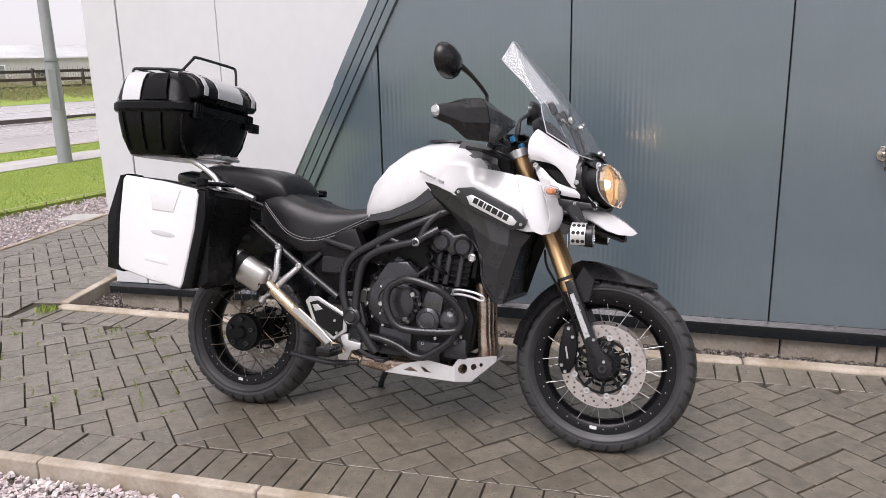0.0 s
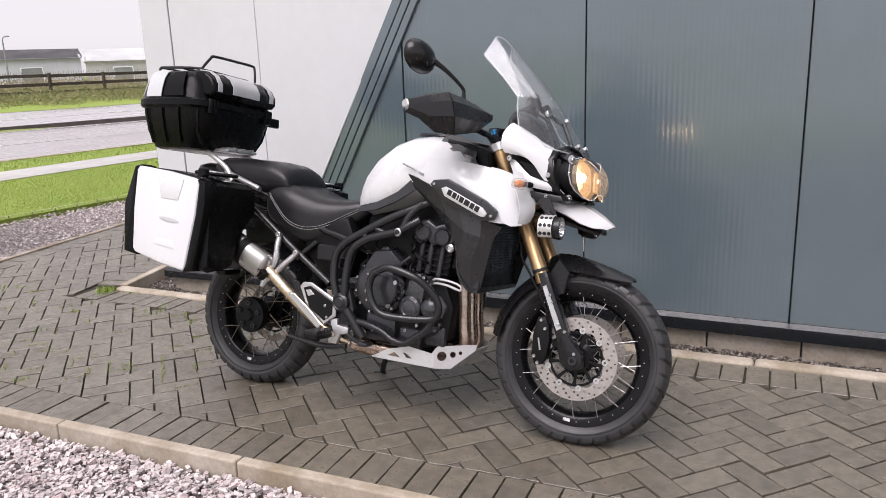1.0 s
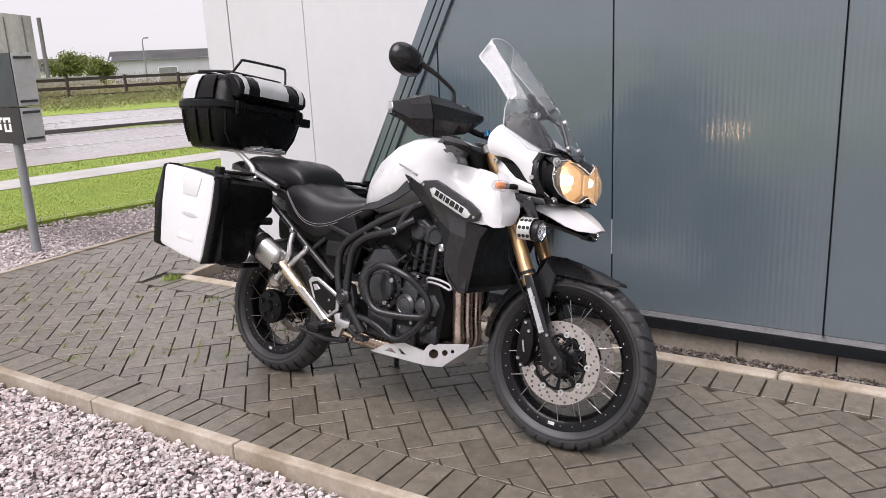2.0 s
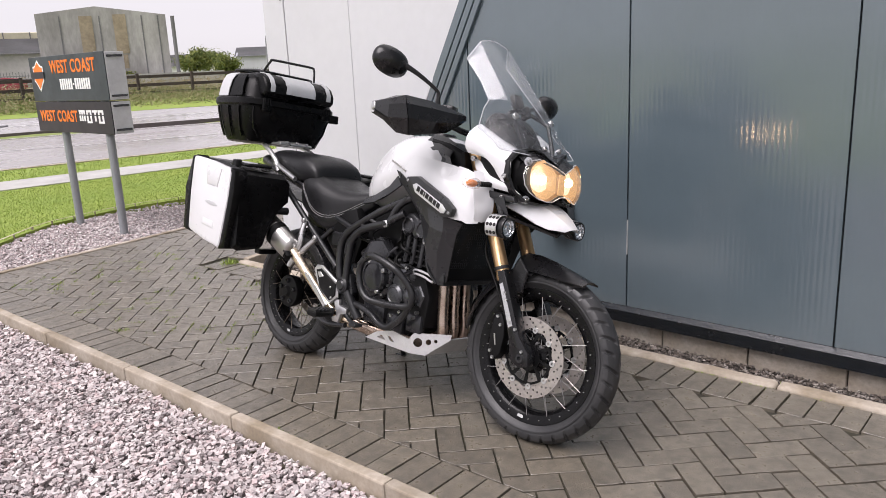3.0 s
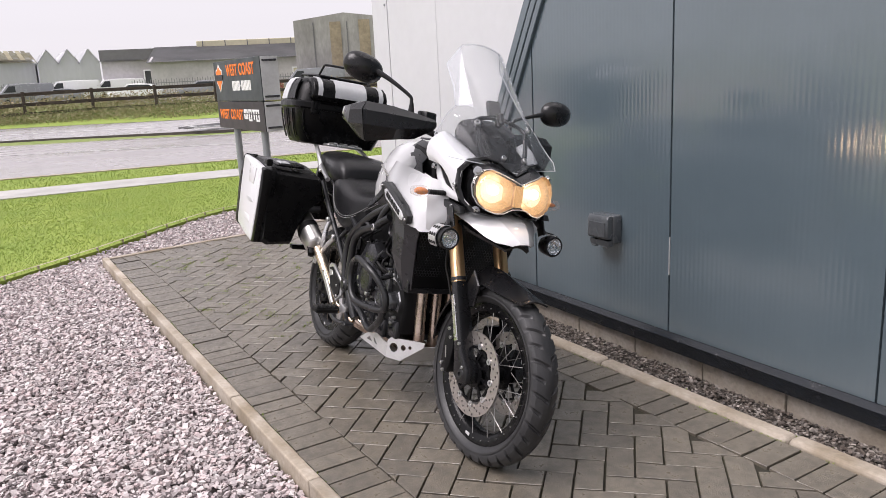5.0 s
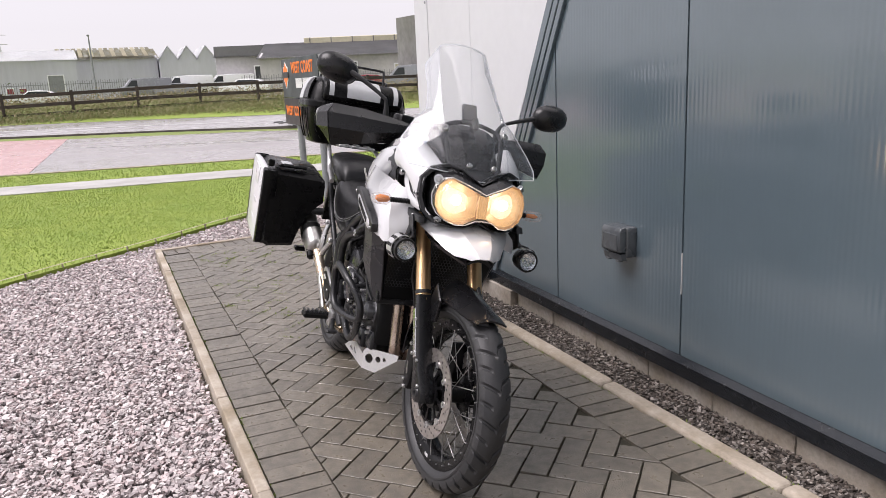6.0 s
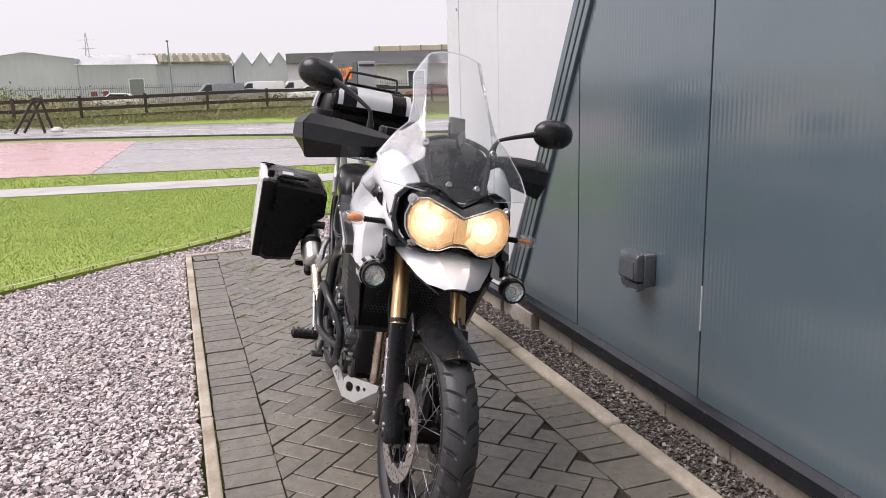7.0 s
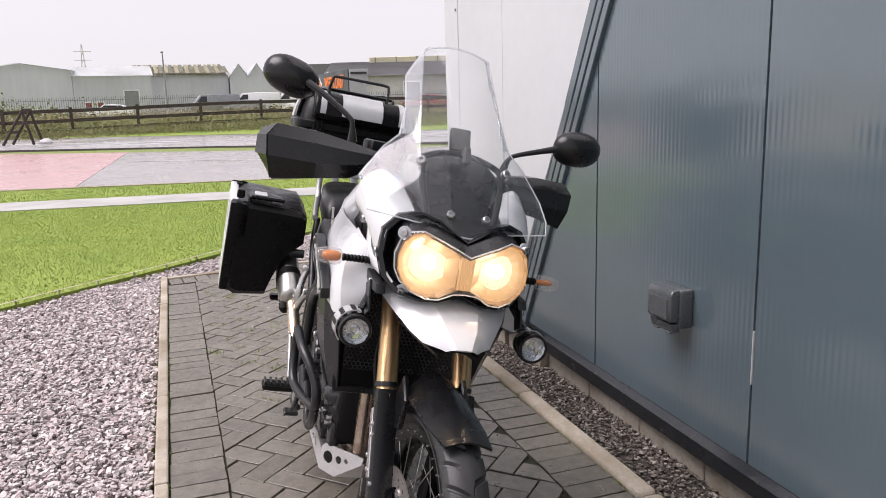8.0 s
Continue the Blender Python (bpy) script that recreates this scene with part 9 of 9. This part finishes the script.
# ---- luggage ----
def pannier(left):
    """A hard case: black body, white lid on the outer side, black corner bands. Drawn on the right, mirrored for the left."""
    name = "left" if left else "right"
    ob = thing("pannier", "white and black hard plastic motorcycle pannier, wet", "pannier", BIKE_AT, "panniers of the motorcycle")
    fx = (lambda b: flip(b)) if left else (lambda b: b)
    # body: sections along x, with a hollow for the silencer low on the inner side
    def section(x, top, low, outer_top, outer_low, notch):
        iy = -0.205
        return [(x, outer_top, top - 0.012), (x, outer_top + 0.02, top), (x, iy - 0.02, top - 0.010), (x, iy, top - 0.03), (x, iy, 0.770), (x, iy - 0.03, 0.745), (x, iy - 0.075 * notch, 0.690), (x, iy - 0.105 * notch, 0.62), (x, iy - 0.125 * notch, low + 0.012), (x, outer_low + 0.03, low), (x, outer_low, low + 0.015)]
    bm = bmesh.new()
    n = 0.35 if left else 1.0
    loft(bm, [section(-0.330, 0.930, 0.600, -0.470, -0.480, n), (section(-0.300, 0.952, 0.588, -0.478, -0.484, n)), section(-0.12, 0.940, 0.556, -0.480, -0.486, n), section(0.070, 0.908, 0.528, -0.478, -0.480, n), section(0.092, 0.885, 0.545, -0.470, -0.472, n)])
    body = bp("body", fx(bm), "case", ob, "black pannier body", 28)
    # lid with rounded rim
    out = [(-0.268, 0.950), (-0.10, 0.932), (0.060, 0.905), (0.066, 0.890), (0.052, 0.760), (0.008, 0.545), (-0.004, 0.532), (-0.13, 0.552), (-0.275, 0.588), (-0.290, 0.605), (-0.292, 0.780), (-0.280, 0.935)]
    bm = bmesh.new()
    prism(bm, out, -0.512, -0.478, "y", 0.010, 3)
    lid = bp("lid", fx(bm), "case_white", ob, "white pannier lid", 30)
    # raised handle field and a worn plain mark
    for o, y in (([(-0.155, 0.925), (-0.010, 0.900), (-0.040, 0.815), (-0.135, 0.822)], -0.5155), ([(-0.15, 0.660), (-0.06, 0.650), (-0.05, 0.615), (-0.165, 0.630)], -0.5145)):
        bm = bmesh.new()
        prism(bm, o, y, -0.505, "y", 0.004, 2)
        bp("lid_relief", fx(bm), "case_white", lid, "raised white field on the lid", 30)
    bm = bmesh.new()
    rings = [oval((-0.085, y, 0.735), (1, 0, -0.12), (0.1, 0, 1), 0.055 * k, 0.010 * k, 20) for y, k in ((-0.508, 1.05), (-0.5138, 1.0), (-0.5142, 0.8))]
    loft(bm, rings)
    bp("lid_mark", fx(bm), "case_silver", lid, "faint grey embossed mark")
    # black corner bands in front and behind
    for o in ([(0.046, 0.908), (0.096, 0.898), (0.100, 0.810), (0.082, 0.700), (0.050, 0.535), (-0.006, 0.526), (0.010, 0.560), (0.052, 0.760), (0.064, 0.885)], [(-0.262, 0.956), (-0.296, 0.950), (-0.350, 0.790), (-0.342, 0.590), (-0.270, 0.578), (-0.286, 0.610), (-0.290, 0.780), (-0.278, 0.930)]):
        bm = bmesh.new()
        prism(bm, o, -0.510, -0.440, "y", 0.008, 2)
        bp("corner_band", fx(bm), "case", ob, "black corner band", 30)
    # top latch and carrying handle
    bm = bmesh.new()
    box(bm, -0.10, 0.02, -0.44, -0.30, 0.925, 0.940, 0.006, Matrix.Rotation(radians(4), 4, "Y"))
    h = bp("carry_handle", fx(bm), "case", ob, "black recessed carrying handle", 30)
    bm = bmesh.new()
    box(bm, -0.075, 0.0, -0.42, -0.37, 0.938, 0.944, 0.002, Matrix.Rotation(radians(4), 4, "Y"))
    bp("latch_plate", fx(bm), "case_silver", h, "silver latch plate", 30)
    for x in (-0.24, 0.055):
        bm = bmesh.new()
        box(bm, x - 0.02, x + 0.02, -0.49, -0.46, 0.918, 0.952, 0.005)
        bp("hinge", fx(bm), "case", ob, "black lid catch", 30)
    bm = bmesh.new()
    box(bm, -0.02, 0.03, -0.30, -0.20, 0.507, 0.530, 0.006)
    bp("foot_hook", fx(bm), "case", ob, "black lower hook", 30)
    return ob


pannier(False)
pannier(True)

# top case
top = thing("top_case", "black hard top case with silver inserts and a rack", "top case", BIKE_AT @ Matrix.Translation((-0.014, 0, 1.422)) @ Matrix.Diagonal((1, 1, 1.055, 1)) @ Matrix.Translation((0, 0, -1.430)))
def case_ring(z, cx, lx, wy, p=4.5, n=40):
    return oval((cx, 0, z), (1, 0, 0), (0, 1, 0), lx, wy, n, p)


bm = bmesh.new()
loft(bm, [case_ring(1.076, -0.385, 0.135, 0.205), case_ring(1.082, -0.385, 0.150, 0.222), case_ring(1.15, -0.385, 0.180, 0.250), case_ring(1.22, -0.382, 0.196, 0.266), case_ring(1.252, -0.380, 0.200, 0.270)])
tc = bp("case_base", bm, "case", top, "black ribbed lower shell", 30)
bm = bmesh.new()
loft(bm, [case_ring(1.250, -0.380, 0.208, 0.278), case_ring(1.258, -0.380, 0.214, 0.284), case_ring(1.282, -0.380, 0.214, 0.284), case_ring(1.290, -0.380, 0.206, 0.276)])
bp("case_band", bm, "case", top, "black band round the joint", 30)
bm = bmesh.new()
loft(bm, [case_ring(1.288, -0.380, 0.202, 0.272), case_ring(1.33, -0.384, 0.194, 0.264), case_ring(1.375, -0.390, 0.180, 0.250), case_ring(1.402, -0.395, 0.160, 0.230), case_ring(1.412, -0.398, 0.130, 0.200), case_ring(1.415, -0.40, 0.06, 0.12)])
lid = bp("case_lid", bm, "case", top, "black domed lid", 40)
# ribs on the sides of the lower shell and lid
for s in (-1, 1):
    for x in (-0.500, -0.400, -0.300, -0.215):
        rows = []
        for z, lx, wy in ((1.10, 0.158, 0.232), (1.15, 0.180, 0.250), (1.22, 0.196, 0.266), (1.245, 0.199, 0.269)):
            y = wy * (1 - min(0.98, abs((x + 0.385) * (0.86 + 0.14 * (z - 1.10) / 0.145) / lx)) ** 4.5) ** (1 / 4.5) + 0.003
            xx = -0.385 + (x + 0.385) * (0.86 + 0.14 * (z - 1.10) / 0.145)
            rows.append([(xx - 0.006, s * y, z), (xx + 0.006, s * y, z)])
        bp("case_rib", shell(rows, 0.006), "case", tc, "", 30)
    rows = []
    for z, y in ((1.292, 0.274), (1.33, 0.268), (1.37, 0.256), (1.398, 0.238), (1.410, 0.212)):
        rows.append([(x, s * y, z) for x in (-0.492, -0.402)])
    bp("silver_insert", shell(rows, 0.004), "case_silver", lid, "silver reflective insert", 40)
    for x0, x1 in ((-0.385, -0.265),):
        rows = [[(x0 * 1.0 + 0.01 * k, s * (y + 0.002), z), (x1 - 0.006 * k, s * (y + 0.002), z)] for k, (z, y) in enumerate(((1.294, 0.268), (1.33, 0.264), (1.37, 0.252), (1.396, 0.236)))]
        bp("lid_rib", shell(rows, 0.008), "case", lid, "", 40)
    rows = [[(-0.565 + 0.012 * k, s * (y - 0.042), z), (-0.540 + 0.010 * k, s * (y - 0.014), z)] for k, (z, y) in enumerate(((1.300, 0.262), (1.34, 0.256), (1.38, 0.242)))]
    bp("silver_insert", shell(rows, 0.004), "case_silver", lid, "silver reflective insert", 40)
# backrest pad on the front of the lid with its silver field and stripes
PAD = [(-0.165, 1.300), (-0.148, 1.318), (-0.150, 1.352), (-0.175, 1.386), (-0.215, 1.408), (-0.270, 1.414), (-0.270, 1.300)]
bm = bmesh.new()
prism(bm, PAD, -0.215, 0.215, "y", 0.014, 3)
pad = bp("backrest_pad", bm, "case", top, "black padded backrest", 40)
def band(y0, y1, mat, lab, lift=0.003):
    rows = [[(x + lift * 0.8, y0, z + lift * 0.8), (x + lift * 0.8, y1, z + lift * 0.8)] for x, z in ((-0.150, 1.320), (-0.149, 1.350), (-0.172, 1.384), (-0.212, 1.406), (-0.262, 1.412))]
    return bp("pad_band", shell(rows, 0.004), mat, pad, lab, 50)


band(-0.095, 0.085, "case_silver", "silver field on the pad")
band(-0.190, -0.165, "case_silver", "silver stripe on the pad")
band(0.160, 0.185, "case_silver", "silver stripe on the pad")
for y in (-0.185, 0.185):
    bm = bmesh.new()
    box(bm, -0.190, -0.168, y - 0.026, y + 0.026, 1.225, 1.292, 0.008, segs=2)
    for k in range(3):
        box(bm, -0.170, -0.163, y - 0.022 + 0.016 * k, y - 0.012 + 0.016 * k, 1.255, 1.288, 0.002)
    bp("case_latch", bm, "case", top, "black front latch", 30)
bm = bmesh.new()
box(bm, -0.200, -0.172, 0.215, 0.275, 1.220, 1.262, 0.006, segs=2)
bp("case_lock", bm, "case", top, "black side lock", 30)
# lid rack of bent black rod
bm = bmesh.new()
tube(bm, [(-0.53, -0.17, 1.400), (-0.535, -0.165, 1.432), (-0.50, -0.160, 1.438), (-0.30, -0.150, 1.430), (-0.285, -0.145, 1.405)], 0.006, 8, 4)
tube(bm, [(-0.53, 0.17, 1.400), (-0.535, 0.165, 1.432), (-0.50, 0.160, 1.438), (-0.30, 0.150, 1.430), (-0.285, 0.145, 1.405)], 0.006, 8, 4)
tube(bm, [(-0.515, -0.163, 1.437), (-0.515, 0.163, 1.437)], 0.006, 8, 0)
tube(bm, [(-0.40, -0.156, 1.434), (-0.40, 0.156, 1.434)], 0.006, 8, 0)
tube(bm, [(-0.31, -0.150, 1.431), (-0.31, 0.150, 1.431)], 0.006, 8, 0)
rack = bp("lid_rack", bm, "frame", top, "black bent rod rack on the lid", 40)
bm = bmesh.new()
tube(bm, [(-0.300, -0.150, 1.420), (-0.285, -0.148, 1.436), (-0.246, -0.142, 1.474), (-0.236, -0.130, 1.483), (-0.216, 0.0, 1.483), (-0.206, 0.085, 1.482), (-0.198, 0.100, 1.470), (-0.193, 0.102, 1.408)], 0.006, 8, 4)
bp("rack_hoop", bm, "frame", rack, "raised black hoop", 40)

# ---- paving blocks, piece by piece ----
PITCH_B, GAP_B, TURN_B = 0.1023, 0.0074, 46.3


def clip(poly, p, n):
    """Keeps the part of a polygon on the side of the line through p to which n points."""
    out = []
    for i in range(len(poly)):
        a, b = poly[i], poly[(i + 1) % len(poly)]
        da, db = (a - p).dot(n), (b - p).dot(n)
        if da >= 0:
            out.append(a)
        if da * db < 0:
            out.append(a + (b - a) * (da / (da - db)))
    return out


def block_mesh(poly, deep=0.05, ch=0.0013):
    """A paving block from its outline: chamfered top, straight sides."""
    worn = []
    for i in range(len(poly)):
        a, d = poly[i], poly[(i + 1) % len(poly)]
        worn.append(a + Vector((random.uniform(-0.0015, 0.0015), random.uniform(-0.0015, 0.0015))))
        if (d - a).length > 0.06:
            worn.append(a.lerp(d, random.uniform(0.35, 0.65)) + Vector((random.uniform(-0.0014, 0.0014), random.uniform(-0.0014, 0.0014))))
    poly = worn
    n = len(poly)
    inner = []
    for i in range(n):
        a, b, d = poly[i - 1], poly[i], poly[(i + 1) % n]
        e1, e2 = (b - a).normalized(), (d - b).normalized()
        n1, n2 = Vector((-e1.y, e1.x)), Vector((-e2.y, e2.x))
        m = n1 + n2
        m = m / max(0.3, m.dot(n1))
        inner.append(b + m * ch)
    vs = [(p.x, p.y, -deep) for p in poly] + [(p.x, p.y, -ch) for p in poly] + [(p.x, p.y, 0) for p in inner]
    fs = [tuple(range(2 * n, 3 * n))]
    for i in range(n):
        j = (i + 1) % n
        fs += [(i, j, n + j, n + i), (n + i, n + j, 2 * n + j, 2 * n + i)]
    return vs, fs


class Heap:
    def __init__(self):
        self.v, self.f = [], []

    def add(self, vs, fs, lift):
        k = len(self.v)
        self.v += [(x, y, z + lift) for x, y, z in vs]
        self.f += [tuple(i + k for i in q) for q in fs]


def area(poly):
    return 0.5 * sum(poly[i].x * poly[(i + 1) % len(poly)].y - poly[(i + 1) % len(poly)].x * poly[i].y for i in range(len(poly)))


rest, singles = Heap(), 0
whole = [Vector(p) for p in ((-PITCH_B + GAP_B / 2, -PITCH_B / 2 + GAP_B / 2), (PITCH_B - GAP_B / 2, -PITCH_B / 2 + GAP_B / 2), (PITCH_B - GAP_B / 2, PITCH_B / 2 - GAP_B / 2), (-PITCH_B + GAP_B / 2, PITCH_B / 2 - GAP_B / 2))]
block_meshes = []
for _ in range(8):
    vs, fs = block_mesh(whole)
    me = bpy.data.meshes.new("paving_block")
    me.from_pydata(vs, [], fs)
    me.materials.append(M["block"])
    block_meshes.append(me)
tilt = lambda: random.uniform(-0.010, 0.010)


def lay(c, ang, cuts, lift=0.0):
    """One block at c, turned by ang degrees and trimmed by the cuts."""
    global singles
    r = Matrix.Rotation(radians(ang), 2)
    poly = [c + r @ p for p in whole]
    full = True
    for p, n in cuts:
        if any((q - p).dot(n) < 0 for q in poly):
            full = False
            poly = clip(poly, p + n * random.uniform(-0.003, 0.0015), n)
            if len(poly) < 3:
                return
    if area(poly) < 0.00025:
        return
    lift += random.uniform(-0.0026, 0.0026)
    if full and singles < 300 and -1.75 < c.x < 0.95 and 2.0 < c.y < 3.9:
        ob = new("paving_block", random.choice(block_meshes))
        ob.parent = paving_bed
        ob.matrix_world = Matrix.Translation((c.x, c.y, lift)) @ Matrix.Rotation(radians(ang), 4, "Z") @ Euler((tilt(), tilt(), 0)).to_matrix().to_4x4()
        singles += 1
    else:
        rest.add(*block_mesh(poly), lift)


V2 = lambda x, y: Vector((x, y))
SOLDIER = 2 * PITCH_B + 0.004
line = lambda a, b: (a, V2(-(b - a).y, (b - a).x).normalized())
k_in = line(V2(-5, KERB(-5) + SOLDIER + 0.002), V2(5, KERB(5) + SOLDIER + 0.002))
s_in = line(V2(5, STRIP(5) - SOLDIER - 0.002), V2(-5, STRIP(-5) - SOLDIER - 0.002))
e_in = line(V2(EDGE(12) + SOLDIER + 0.004, 12), V2(EDGE(2) + SOLDIER + 0.004, 2))
n_in = (V2(END(3.64) - SOLDIER, 3.64), V2(-1, -0.22).normalized())
b = PITCH_B
rot = Matrix.Rotation(radians(TURN_B), 2)
ORIGIN_B = V2(-0.2, 2.8) + rot @ V2(0.435 * b, 1.62 * b)
for i in range(-80, 90):
    for j in range(-50, 50):
        # herringbone: pairs of one lying and one standing block, stepped along the diagonal
        o = V2(b * (i + 2 * j), b * (i - 2 * j))
        for q, ang in ((o + V2(b, b / 2), 0), (o + V2(b / 2, 2 * b), 90)):
            c = ORIGIN_B + rot @ q
            if not (-5.8 < c.x < 6.2 and 2.0 < c.y < 8.5):
                continue
            if c.x > -3.6 and c.y > 3.9:
                continue
            cuts = [k_in, e_in]
            if (c - s_in[0]).dot(s_in[1]) < 0.13 and (c - n_in[0]).dot(n_in[1]) < 0.13:
                cuts.append(s_in if (c - s_in[0]).dot(s_in[1]) > 0 else n_in)
            lay(c, TURN_B + ang, cuts)


def course(p, q, side):
    """A run of blocks set end-on along an edge."""
    d = (q - p).normalized()
    s = V2(-d.y, d.x) * side
    n = int((q - p).length / PITCH_B)
    for k in range(n):
        c = p + d * ((k + 0.5) * PITCH_B + random.uniform(-0.0012, 0.0012)) + s * (PITCH_B + random.uniform(0.002, 0.0055))
        lay(c, math.degrees(math.atan2(s.y, s.x)) + random.uniform(-0.6, 0.6), ())


course(V2(-4.586, KERB(-4.586)), V2(6.2, KERB(6.2)), 1)
course(V2(-3.7, STRIP(-3.7)), V2(6.2, STRIP(6.2)), -1)
course(V2(EDGE(2.0), 2.03), V2(EDGE(8.5), 8.5), -1)
course(V2(END(3.75), 3.75), V2(END(8.5), 8.5), 1)
paving_rest = mesh_part("paving_blocks", rest.v, rest.f, M["block_rest"], paving_bed)
paving_rest["kind"] = "stuff"
